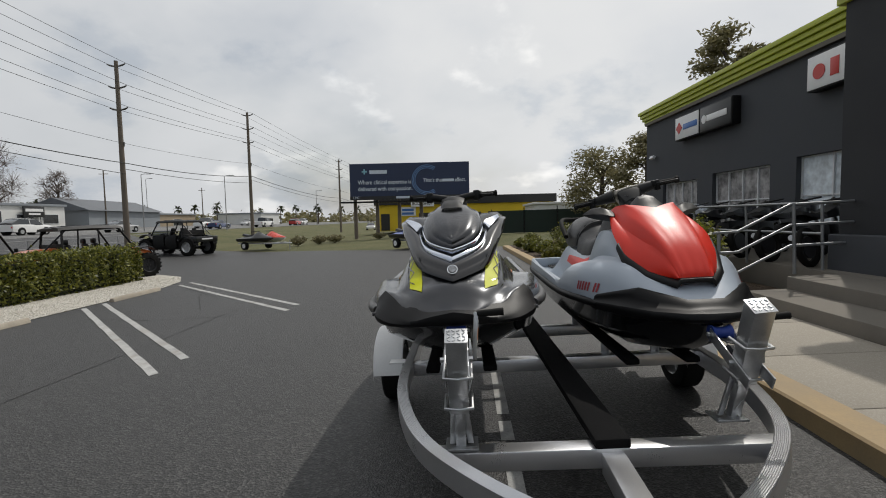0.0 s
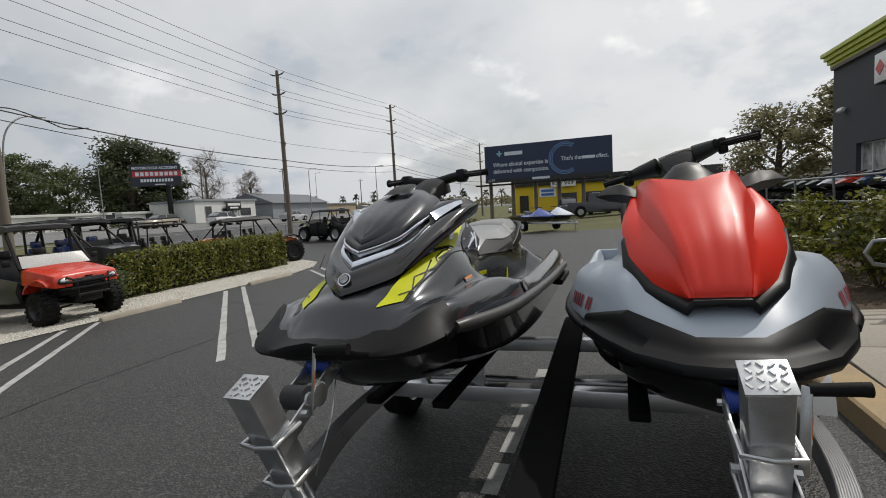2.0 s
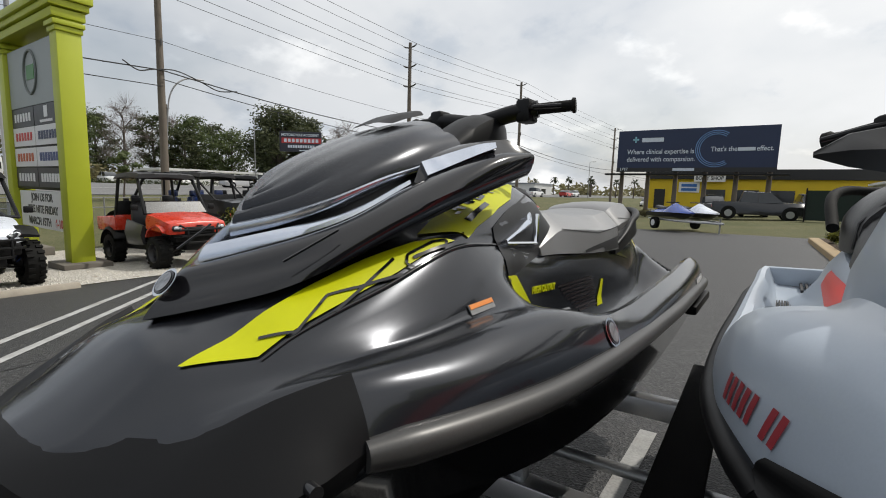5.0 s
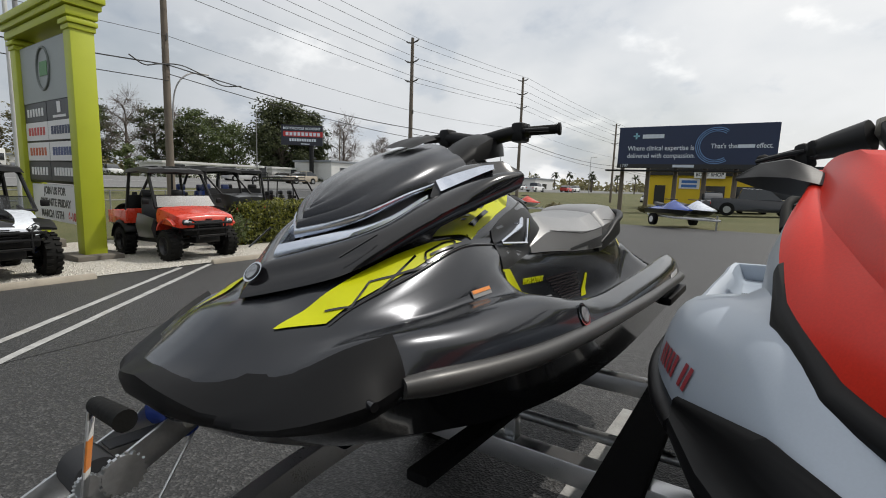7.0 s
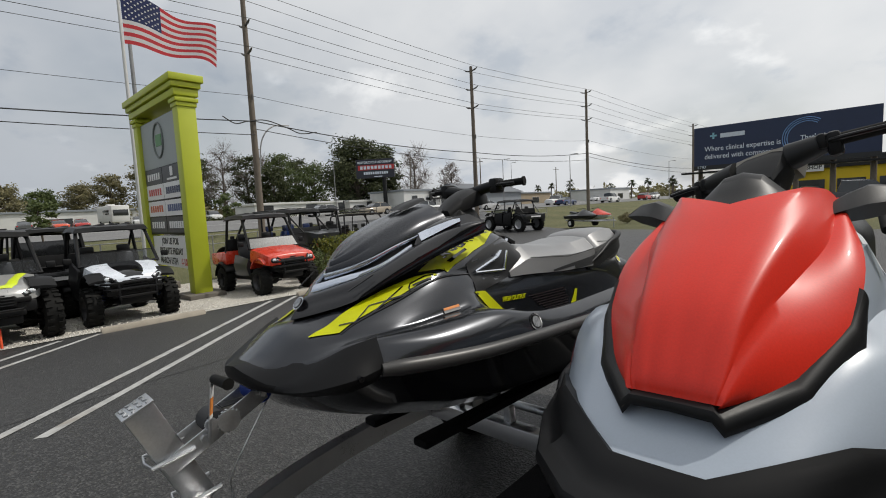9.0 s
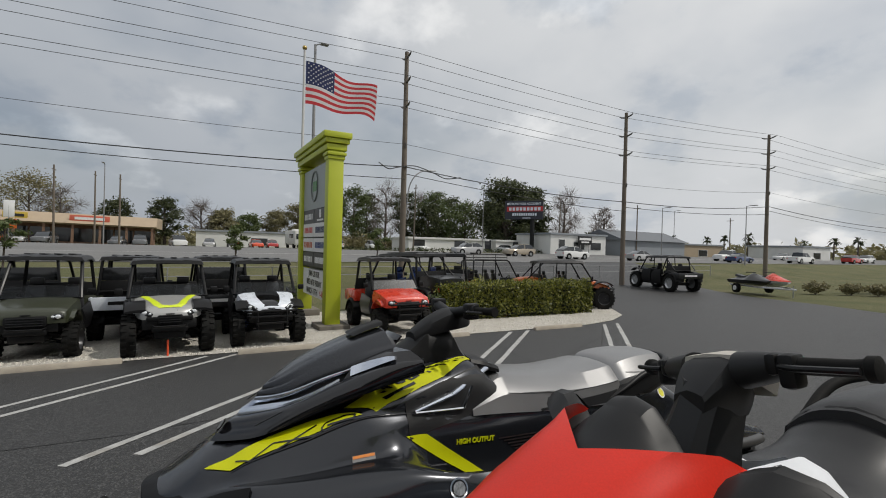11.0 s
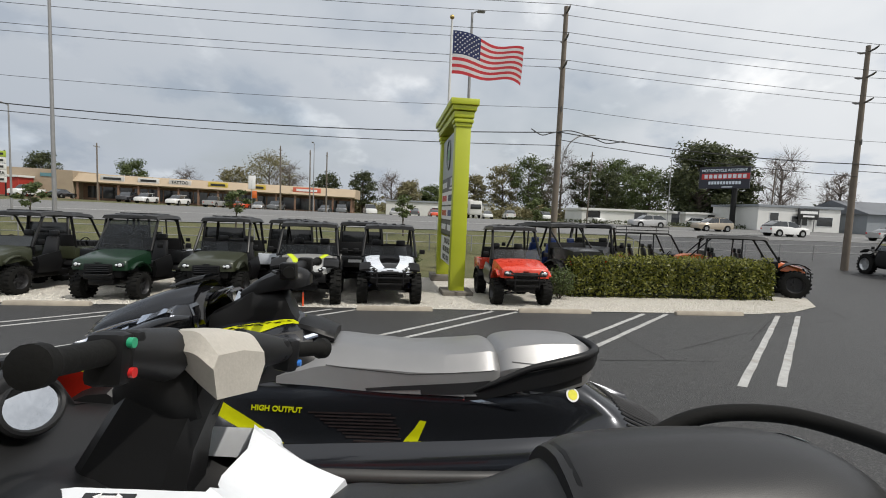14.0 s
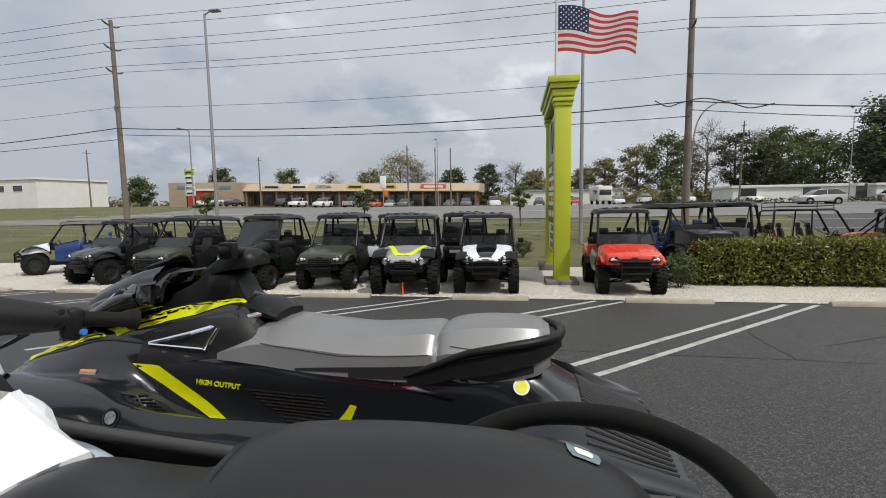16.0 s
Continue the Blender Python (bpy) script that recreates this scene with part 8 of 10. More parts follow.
street_lamp(-19.3, -10.85, 11.7, .10, (.2, .9))
street_lamp(-24.2, 8.05, 13.4, .12, (.2, .6), "tall grey metal mast behind the flag pole")
for x, y, t in ((-34, -24, 8.6), (-64, -8, 10.8), (-34, 66, 8.5), (-64, 44, 11.5), (-63, 60, 11.4), (-43, 61.3, 8.5), (-35, 110, 9), (-64, 92, 11)):
    street_lamp(x, y, t, .08, (1.3, 0))
for x, y, t, ln in ((-70, 34, 12.5, .05), (-75, -8, 11, 0), (-70, -14, 11, .03), (-78, -45, 11, 0), (-66, 62, 11, .04), (-82, -12, 12, .02), (-60, 76, 11, 0), (-60, 105, 10, 0), (-66, -70, 12, 0)):
    p = thing("far_pole", pose(x, y, gz(x, y) - .05, 0, degrees_lean := ln * 60, 0), "thin dark utility pole beyond the highway", "utility pole", group="far utility poles")
    bm = bmesh.new(); rod(bm, (0, 0, 0), (0, 0, t - gz(x, y)), .14, 8, .09); part("pole", bm, WOOD_POLE, p)
    bm = bmesh.new(); bar(bm, (-.8, 0, t - gz(x, y) - .6), (.8, 0, t - gz(x, y) - .6), .09, .1, 0); part("crossarm", bm, WOOD_POLE, p)


# ---- plants ----
def leaf_mat(name, a, b, rough=.55):
    m = bpy.data.materials.new(name); m.use_nodes = True
    n, l = m.node_tree.nodes, m.node_tree.links
    bs = n["Principled BSDF"]
    gi = n.new("ShaderNodeNewGeometry")
    mx = n.new("ShaderNodeMix"); mx.data_type = 'RGBA'
    l.new(gi.outputs["Random Per Island"], mx.inputs["Factor"])
    mx.inputs["A"].default_value = (*a, 1); mx.inputs["B"].default_value = (*b, 1)
    l.new(mx.outputs["Result"], bs.inputs["Base Color"])
    bs.inputs["Roughness"].default_value = rough
    tl = n.new("ShaderNodeBsdfTranslucent"); ms = n.new("ShaderNodeMixShader"); ms.inputs[0].default_value = 0.38
    l.new(mx.outputs["Result"], tl.inputs["Color"]); l.new(bs.outputs[0], ms.inputs[1]); l.new(tl.outputs[0], ms.inputs[2])
    l.new(ms.outputs[0], n["Material Output"].inputs["Surface"])
    return m


LEAF = leaf_mat("hedge_leaf", (.024, .040, .007), (.25, .25, .035), .45)
LEAF_OAK = leaf_mat("oak_leaf", (.026, .038, .015), (.10, .112, .045))
LEAF_GREEN = leaf_mat("green_leaf", (.05, .075, .022), (.13, .16, .055))
LEAF_OLIVE = leaf_mat("olive_leaf", (.125, .115, .058), (.27, .24, .12))
LEAF_BARE = leaf_mat("bare_twig", (.13, .11, .095), (.24, .20, .18))
LEAF_PALM = leaf_mat("palm_leaf", (.02, .03, .01), (.06, .07, .028))
BARK = mat("bark", (.085, .068, .055), .9, vary=.3, scale=5, fine=40, bump=.6)


def leaf_cloud(bm, rnd, c, rad, n, size, flat=1.0, shell=.55):
    """Leaves scattered in and over an uneven ball."""
    c = Vector(c)
    for _ in range(n):
        d = Vector((rnd.gauss(0, 1), rnd.gauss(0, 1), rnd.gauss(0, 1))).normalized()
        rr = shell + (1 - shell) * rnd.random()
        lump = .78 + .35 * noise.noise(d * 2.1 + c * .31)
        o = c + Vector((d.x * rad[0], d.y * rad[1], d.z * rad[2])) * rr * lump
        s = size * rnd.uniform(.6, 1.3)
        ax = Vector((rnd.gauss(0, 1), rnd.gauss(0, 1), rnd.gauss(0, .6))).normalized()
        ay = ax.cross(d + Vector((rnd.gauss(0, .5), rnd.gauss(0, .5), rnd.gauss(0, .5))))
        if ay.length < 1e-3:
            continue
        ay.normalize()
        q = [o - ax * s, o + ay * s * .45, o + ax * s, o - ay * s * .45]
        bm.faces.new([bm.verts.new(v) for v in q])


def raw_part(name, bm, material, parent=None, m=None):
    me = bpy.data.meshes.new(name); bm.to_mesh(me); bm.free(); me.materials.append(material)
    ob = new(name, me)
    if m is not None:
        ob.matrix_basis = m
    ob.parent = parent
    return ob


def tree(name, m, h, crown, label, leaf=LEAF_OAK, seed=1, n=1500, size=.35, trunk=.28, clumps=9, low=.35, group="trees", bare=False):
    rnd = random.Random(seed)
    t = thing(name, m, label, "tree", group=group)
    bm = bmesh.new()
    lean = Vector((rnd.uniform(-.06, .06) * h, rnd.uniform(-.06, .06) * h, 0))
    tube(bm, [(0, 0, -.2), lean * .3 + Vector((0, 0, h * .25)), lean * .7 + Vector((0, 0, h * .5)), lean + Vector((0, 0, h * .78))], trunk, 9, taper=[trunk * 1.25, trunk, trunk * .75, trunk * .3])
    cb = bmesh.new()
    for i in range(clumps):
        a, f = 2 * math.pi * (i * .382 + rnd.random() * .2), (i + .5) / clumps
        z = h * (low + (.94 - low) * f)
        rr = crown * (.75 * math.sin(math.pi * (.18 + .74 * f)) * rnd.uniform(.55, 1.05))
        c = lean * f + Vector((math.cos(a) * rr, math.sin(a) * rr, z))
        s = lean * .7 * f + Vector((0, 0, max(h * .22, z - rr * .8)))
        tube(bm, [s, s.lerp(c, .5) + Vector((0, 0, .03 * h)), c], trunk * .3, 6, taper=[trunk * .45, trunk * .28, trunk * .08])
        k = crown * rnd.uniform(.42, .72)
        if bare:
            for _ in range(n // clumps // 3):
                d = Vector((rnd.gauss(0, 1), rnd.gauss(0, 1), rnd.gauss(.5, .8))).normalized()
                o = c + d * k * rnd.uniform(-.2, .5); e = o + d * k * rnd.uniform(.3, .8)
                sd = d.orthogonal() * .02
                cb.faces.new([cb.verts.new(v) for v in (o - sd, o + sd, e)])
            leaf_cloud(cb, rnd, c, (k, k, k * .7), n // clumps // 5, size * .5)
        else:
            leaf_cloud(cb, rnd, c, (k, k, k * .55), n // clumps, size, shell=.2)
    part("trunk", bm, BARK, t, smooth=60)
    raw_part("crown", cb, leaf, t)
    return t


def hedge(x0, x1, y0, y1, h, seed=3):
    rnd = random.Random(seed)
    hd = thing("hedge", lot(0, 0, 0), "clipped leafy green hedge on the gravel bed", "hedge")
    # near-black filler block: the shade between the leaves is put into its colour
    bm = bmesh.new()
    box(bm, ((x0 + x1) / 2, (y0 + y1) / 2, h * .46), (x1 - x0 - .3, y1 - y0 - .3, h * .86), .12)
    part("core", bm, mat("hedge_inner_shade", (.012, .016, .007), .95, vary=.4), hd, smooth=60)
    cb = bmesh.new()
    for _ in range(15000):
        f = rnd.random()
        y = rnd.uniform(y0, y1); lump = .16 * noise.noise((y * 1.3, 3.1, 1)) + .09 * noise.noise((y * 4.1, .3, 5))
        if f < .52:
            z = rnd.random() ** .8 * h; o = Vector((x1 - .06 + lump + rnd.gauss(0, .05) - .10 * (z < .15), y, z)); d = Vector((1, 0, .35))
        elif f < .86:
            x = rnd.uniform(x0, x1); o = Vector((x, y, h + .14 * noise.noise((x * 1.7, y * 1.5, 2)) + abs(rnd.gauss(0, .07)) - .04)); d = Vector((.2, 0, 1))
        else:
            e = rnd.random() < .75
            o = Vector((rnd.uniform(x0, x1), (y1 if e else y0) + rnd.gauss(0, .06), rnd.random() * h)); d = Vector((.2, 1 if e else -1, .3))
        s = rnd.uniform(.034, .068)
        ax = Vector((rnd.gauss(0, 1), rnd.gauss(0, 1), rnd.gauss(0, 1))).normalized(); ay = ax.cross(d + Vector((rnd.gauss(0, .6), rnd.gauss(0, .6), rnd.gauss(0, .6))))
        if ay.length < .05:
            continue
        ay.normalize()
        cb.faces.new([cb.verts.new(v) for v in (o - ax * s, o + ay * s * .5, o + ax * s, o - ay * s * .5)])
    raw_part("leaves", cb, LEAF, hd)
    return hd


hedge(-12.75, -11.35, 9.9, 16.75, 1.22)


def shrub(m, r, h, label, seed, leaf=LEAF, n=1600, size=.05):
    rnd = random.Random(seed)
    s = thing("shrub", m, label, "shrub", group="shrubs in the beds")
    bm = bmesh.new()
    for k in range(7):
        a = k * .9
        tube(bm, [(0, 0, -.05), (math.cos(a) * r * .4, math.sin(a) * r * .4, h * .4), (math.cos(a) * r * .7, math.sin(a) * r * .7, h * .75)], .012, 5)
    part("stem", bm, BARK, s)
    cb = bmesh.new()
    leaf_cloud(cb, rnd, (0, 0, h * .5), (r, r, h * .55), n, size, shell=.5)
    raw_part("leaves", cb, leaf, s)


LEAF_YEL = leaf_mat("golden_leaf", (.075, .085, .012), (.20, .19, .03), .45)
k = 0
for x, y, r, h, lf in ((3.95, 9.3, .55, .75, LEAF_YEL), (4.6, 8.6, .6, 1.25, LEAF), (5.1, 9.8, .7, 1.4, LEAF), (4.4, 10.8, .6, 1.1, LEAF), (4.9, 12.0, .7, 1.3, LEAF), (3.6, 11.6, .5, .6, LEAF_YEL), (4.2, 13.5, .6, .9, LEAF),
                      (3.2, 14.6, .45, .5, LEAF_YEL), (3.3, 16.6, .5, .55, LEAF), (4.0, 16.0, .55, .75, LEAF), (3.05, 18.2, .42, .5, LEAF), (3.3, 19.3, .5, .55, LEAF_YEL), (2.95, 20.6, .4, .45, LEAF), (3.55, 21.9, .5, .6, LEAF), (4.4, 18.4, .8, 1.1, LEAF)):
    k += 1
    shrub(lot(x, y, .11), r, h, "low golden-green shrub in the mulched bed" if lf is LEAF_YEL else "dark green rounded shrub in the mulched bed", 20 + k, lf)
k += 1
shrub(lot(-13.0, 12.3, .012), .42, 1.62, "pale yellow-green sprouting shrub behind the hedge", 20 + k, leaf_mat("young_leaf", (.10, .12, .025), (.34, .33, .08)), 900, .05)
for x, y in ((-11.0, 9.4), (-19.3, 6.6), (-19.4, 3.4), (-19.4, 5.0)):
    k += 1
    shrub(on_ground(x, y), .6, 1.1 if x > -12 else .9, "loose green shrub on the gravel bed", 20 + k, LEAF_GREEN, 1200)
for x, y, h in ((-31.5, -7.3, 3.0), (-31.5, 4.6, 3.0), (-31.8, 14.5, 3.2), (-31.6, -21, 3.0)):
    k += 1
    tree("young_tree", on_ground(x, y), h, 1.0, "young round-headed tree on the verge", LEAF_GREEN, k, 900, .12, .05, 7, .45)
# big trees behind the dealership
tree("oak_tree", pose(16.5, 30, gz(9, 30)), 12.6, 2.9, "tall spreading tree behind the dealership", LEAF_OLIVE, 41, 6500, .16, .3, 13, .4)
tree("oak_tree", pose(10.2, 34.5, gz(9, 34)), 5.9, 3.4, "olive-leaved tree at the end of the building", LEAF_OLIVE, 42, 6200, .13, .22, 12, .22)
tree("oak_tree", pose(12.5, 31, gz(9, 31)), 6.5, 2.6, "olive-leaved tree at the end of the building", LEAF_OLIVE, 43, 5000, .13, .2, 10, .25)
# beyond the highway
tree("oak_tree", pose(-77, 57.5, 1.0), 15.2, 7.2, "massive dark oak beyond the highway", LEAF_OAK, 44, 14000, .30, .6, 26, .16)
tree("oak_tree", pose(-75.5, 63.0, 1.0), 14.0, 4.6, "massive dark oak beyond the highway", LEAF_OAK, 45, 8000, .30, .5, 20, .2)
rr = random.Random(77)
for i, (x, y, h, c, lf, bare) in enumerate(((-103, 33, 14.5, 4.6, LEAF_GREEN, False), (-98, 39, 14.8, 4.4, LEAF_BARE, True), (-100, 45, 13.8, 4.2, LEAF_OAK, False), (-96, 51, 14.0, 4.4, LEAF_GREEN, False), (-88, 54, 11.0, 4.6, LEAF_GREEN, False), (-106, 28, 12.5, 4, LEAF_OLIVE, False),
                                          (-108, 38, 13.8, 4.4, LEAF_OAK, False), (-70, 67, 12.5, 3.8, LEAF_BARE, True), (-66, 73, 9.5, 2.6, LEAF_BARE, True), (-110, 22, 10.0, 3.6, LEAF_OLIVE, False), (-92, 47, 10.5, 3.8, LEAF_OAK, False), (-86, 62, 11, 4, LEAF_OAK, False), (-104, 50, 14.2, 4, LEAF_BARE, True), (-101, 57, 13.5, 4.5, LEAF_OAK, False),
                                          (-122, -30, 14.0, 7.5, LEAF_OLIVE, False), (-118, -24, 11, 4.5, LEAF_BARE, True), (-112, -14, 8.8, 3.4, LEAF_OAK, False), (-110, -5, 9.5, 3.6, LEAF_OAK, False), (-108, 2, 9.0, 3.5, LEAF_BARE, True), (-106, 6, 7.5, 3.2, LEAF_OLIVE, False), (-104, 72 - 144, 10.2, 3.6, LEAF_OAK, False), (-119, -62, 10.5, 4.2, LEAF_GREEN, False), (-124, -52, 9, 4.2, LEAF_BARE, True), (-112, 11, 7, 3.2, LEAF_GREEN, False), (-116, 17, 8.5, 3.6, LEAF_OLIVE, False), (-125, -40, 10, 5, LEAF_OLIVE, False), (-100, -92, 8, 3.5, LEAF_GREEN, False))):
    tree("roadside_tree", pose(x, y, 1.0), h + .4, c * 1.15, "bare grey-twigged tree beyond the highway" if bare else "leafy roadside tree beyond the highway", lf, 60 + i, 5200, .26, .26, 17, .22, bare=bare)


def palm(x, y, h, seed):
    rnd = random.Random(seed)
    p = thing("palm_tree", pose(x, y, .4), "distant cabbage palm with a round head", "palm tree", group="distant palms")
    bm = bmesh.new(); rod(bm, (0, 0, -.2), (.1, .1, h), .2, 8, .15); part("trunk", bm, BARK, p)
    cb = bmesh.new()
    for i in range(26):
        a, e = rnd.uniform(0, 6.28), rnd.uniform(-.7, 1.2)
        d = Vector((math.cos(a) * math.cos(e), math.sin(a) * math.cos(e), math.sin(e)))
        o = Vector((.1, .1, h)); L = rnd.uniform(1.3, 1.9)
        sd = d.cross(Vector((0, 0, 1))).normalized()
        q = [o, o + d * L * .55 + sd * .28 + Vector((0, 0, .1)), o + d * L - Vector((0, 0, .45)), o + d * L * .55 - sd * .28 + Vector((0, 0, .1))]
        cb.faces.new([cb.verts.new(v) for v in q])
    raw_part("crown", cb, LEAF_PALM, p)
    return p


k = 0
for x, y, h in ((-99, 101, 6.0), (-94, 104, 5.8), (-88, 112, 5.4), (-80, 127, 5.4), (-77, 130, 5.8), (-72, 133, 5), (-61, 137, 4.6), (-56, 140, 5.4), (-52, 142, 5.6), (-48, 150, 6), (-90, 94, 6), (-66, 122, 6), (-45, 142, 4.8), (-84, 118, 5.6), (-40, 150, 5.0), (-36, 155, 5.2), (-105, 90, 6)):
    k += 1
    palm(x, y, h, k)
# undergrowth between the far trees
rnd = random.Random(12)
cb = bmesh.new()
for i in range(150):
    y = rnd.uniform(-70, 66); x = -rnd.uniform(112, 128) if y < 20 else -rnd.uniform(92, 116)
    hh = rnd.uniform(2.0, 5.0)
    leaf_cloud(cb, rnd, (x, y, 1 + hh * .4), (rnd.uniform(2, 4), rnd.uniform(2, 4), hh * .7), 150, .38, shell=.3)
tagged(raw_part("undergrowth", cb, LEAF_OLIVE), "olive scrub and undergrowth below the far trees", "scrub", kind="stuff")
# far woods as one broken band along the horizon
rnd = random.Random(9)
cb = bmesh.new()
for i in range(360):
    a = radians(rnd.uniform(-25, 140)); d = rnd.uniform(190, 330)
    x, y = -math.sin(a) * d, math.cos(a) * d
    hh = rnd.uniform(2.5, 6.5)
    leaf_cloud(cb, rnd, (x, y, hh * .45 + 1), (rnd.uniform(5, 9), rnd.uniform(5, 9), hh * .75), 46, 1.3)
tagged(raw_part("far_woods", cb, LEAF_OLIVE), "far band of mixed woodland on the horizon", "woods", kind="stuff")


# ---- cars, far buildings, boards ----
CARS = {}
CAR_GLASS = mat("car_glass", (.02, .024, .028), .06, coat=.5, vary=.1)


def car_mesh_parts(kind):
    """Half sections (y, [(x, z), ...]) of the body and of the cabin, nose at -y."""
    if kind == "pickup":
        body = [(-2.7, xz(.80, .35, .82, .75, .6, .95, 0, .98)), (-2.5, xz(.92, .32, .95, .85, .7, 1.08, 0, 1.1)), (-1.2, xz(.97, .30, .98, .9, .8, 1.14, 0, 1.17)), (.9, xz(.97, .30, .98, .9, .9, 1.14, 0, 1.15)), (2.5, xz(.97, .32, .97, .9, .92, 1.14, 0, 1.14)), (2.75, xz(.90, .42, .92, .85, .88, 1.10, 0, 1.1))]
        cab = [(-1.25, xz(.88, 1.1, .86, 1.13, 0, 1.17)), (-.55, xz(.90, 1.1, .74, 1.76, 0, 1.82)), (.95, xz(.90, 1.1, .74, 1.80, 0, 1.86)), (1.15, xz(.88, 1.1, .80, 1.2, 0, 1.22))]
        return body, cab, 1.75, -1.75, .38
    if kind == "suv":
        body = [(-2.3, xz(.70, .35, .74, .7, .5, .88, 0, .9)), (-2.1, xz(.86, .3, .9, .8, .65, .98, 0, 1.0)), (-1.0, xz(.92, .28, .93, .85, .78, 1.05, 0, 1.08)), (1.5, xz(.92, .28, .93, .88, .86, 1.1, 0, 1.12)), (2.25, xz(.82, .38, .86, .85, .8, 1.08, 0, 1.1))]
        cab = [(-1.15, xz(.8, 1.0, .78, 1.03, 0, 1.07)), (-.45, xz(.84, 1.0, .70, 1.62, 0, 1.68)), (1.4, xz(.84, 1.0, .70, 1.66, 0, 1.72)), (2.2, xz(.80, 1.0, .70, 1.2, 0, 1.25))]
        return body, cab, 1.4, -1.4, .35
    body = [(-2.3, xz(.66, .32, .7, .6, .5, .72, 0, .74)), (-2.1, xz(.82, .26, .86, .68, .62, .80, 0, .82)), (-.9, xz(.88, .24, .90, .74, .76, .90, 0, .93)), (1.3, xz(.88, .24, .90, .78, .8, .94, 0, .97)), (2.25, xz(.74, .34, .78, .72, .7, .9, 0, .92))]
    cab = [(-1.0, xz(.76, .86, .74, .89, 0, .93)), (-.2, xz(.80, .86, .62, 1.36, 0, 1.42)), (.8, xz(.80, .86, .62, 1.38, 0, 1.44)), (1.75, xz(.74, .86, .7, .93, 0, .97))]
    return body, cab, 1.35, -1.4, .32


def car(kind, m, color, label, name=None):
    key = (kind, color)
    if key in CARS:
        c = copy_thing(CARS[key], m)
        return c
    name = name or {"pickup": "pickup_truck", "suv": "suv", "sedan": "sedan_car"}[kind]
    paint = {"white": (.66, .66, .65), "silver": (.38, .38, .38), "black": (.012, .012, .014), "red": (.40, .02, .015), "gold": (.34, .29, .22), "grey": (.12, .125, .13), "orange": (.62, .07, .02), "blue": (.02, .04, .12)}[color]
    P = mat("car_paint_" + color, paint, .25, metal=.2 if color in ("silver", "gold", "grey") else 0, coat=.7, vary=.04)
    t = thing(name, m, label, "car" if kind != "pickup" else "pickup truck", group="parked and passing cars")
    body, cab, ry, fy, r = car_mesh_parts(kind)
    bm = bmesh.new(); sym_loft(bm, body, 2, 1); part("body", bm, P, t, smooth=40)
    bm = bmesh.new(); sym_loft(bm, cab, 1, 1); part("glasshouse", bm, CAR_GLASS, t, smooth=40)
    bm = bmesh.new(); sym_loft(bm, [(y, [(p[1][0] + .005, p[1][1] - .03), (p[1][0] - .02, p[1][1] + .015), (0, p[2][1] + .02)]) for y, p in cab[1:3]], 3); part("roof", bm, P, t, smooth=40)
    for s in (1, -1):
        for y in (fy + .1, ry):
            half = body[2][1][1][0]
            bm = bmesh.new(); rod(bm, (s * .6, y, r + .03), (s * (half + .004), y, r + .03), r * 1.2, 20); part("wheel_arch", bm, BLACK_PLASTIC, t)
            bm = bmesh.new(); rod(bm, (s * .66, y, r), (s * (half + .02), y, r), r, 18); w_ = part("wheel", bm, RUBBER, t)
            bm = bmesh.new(); rod(bm, (s * .9, y, r), (s * (half + .03), y, r), r * .62, 12); part("rim", bm, RIM_ALU, w_)
        bm = bmesh.new(); box(bm, (s * .62, body[0][0] + .10, body[0][1][1][1] - .03), (.34, .14, .12), .03); part("headlight", bm, LAMP_GLASS, t)
        bm = bmesh.new(); box(bm, (s * .70, body[-1][0] - .02, .80), (.16, .1, .16), .03); part("tail_lamp", bm, TAIL_RED, t)
        for y in (cab[1][0] + (cab[2][0] - cab[1][0]) * .45,):
            bm = bmesh.new(); bar(bm, (s * (cab[1][1][0][0] + .004), y, cab[1][1][0][1]), (s * (cab[1][1][1][0] + .01), y, cab[1][1][1][1]), .06, .02, 0); part("door_pillar", bm, P, t)
    CARS[key] = t
    return t


ROADS = [("suv", -51.6, 42.5, 0, "gold", "gold minivan passing on the highway"), ("suv", -45.2, 46.6, 180, "white", "white off-roader passing on the highway"), ("sedan", -42.5, 56.5, 180, "silver", "pale silver sedan on the highway"),
         ("pickup", -40, 92, 180, "white", "white pickup truck on the highway"), ("suv", -41, 112, 180, "red", "dark red car on the highway"), ("pickup", -45, 80, 0, "white", "white pickup truck on the highway"), ("sedan", -40, 75, 180, "blue", "dark blue sedan on the highway"), ("suv", -44, 125, 0, "white", "white car far down the highway"), ("sedan", -52, 110, 0, "white", "white car far down the highway"), ("suv", -56, 36.5, 0, "silver", "silver car on the far lane")]
for kd, x, y, rz, col, lb in ROADS:
    car(kd, on_ground(x, y, rz), col, lb)
MALL_CARS = [("pickup", -77, -55, "white"), ("sedan", -78, -50.5, "black"), ("suv", -80, -41.5, "black"), ("suv", -80, -38.5, "white"), ("suv", -78, -32.5, "white"), ("pickup", -79, -27, "silver"), ("sedan", -78, -22.5, "orange"), ("sedan", -78, -19.6, "silver"), ("suv", -79, -17, "grey"), ("sedan", -78, -8.6, "grey"), ("suv", -79, -6, "grey"), ("pickup", -77, -1.0, "white"), ("sedan", -80, 3.2, "silver"), ("sedan", -80, 6.6, "grey"), ("sedan", -79, 10, "orange"), ("sedan", -80, 12.6, "red"), ("sedan", -82, 20, "white"), ("suv", -82, 24, "white"), ("suv", -78, 29.5, "white"), ("sedan", -72, 36, "white"), ("sedan", -68, 51.5, "white")]
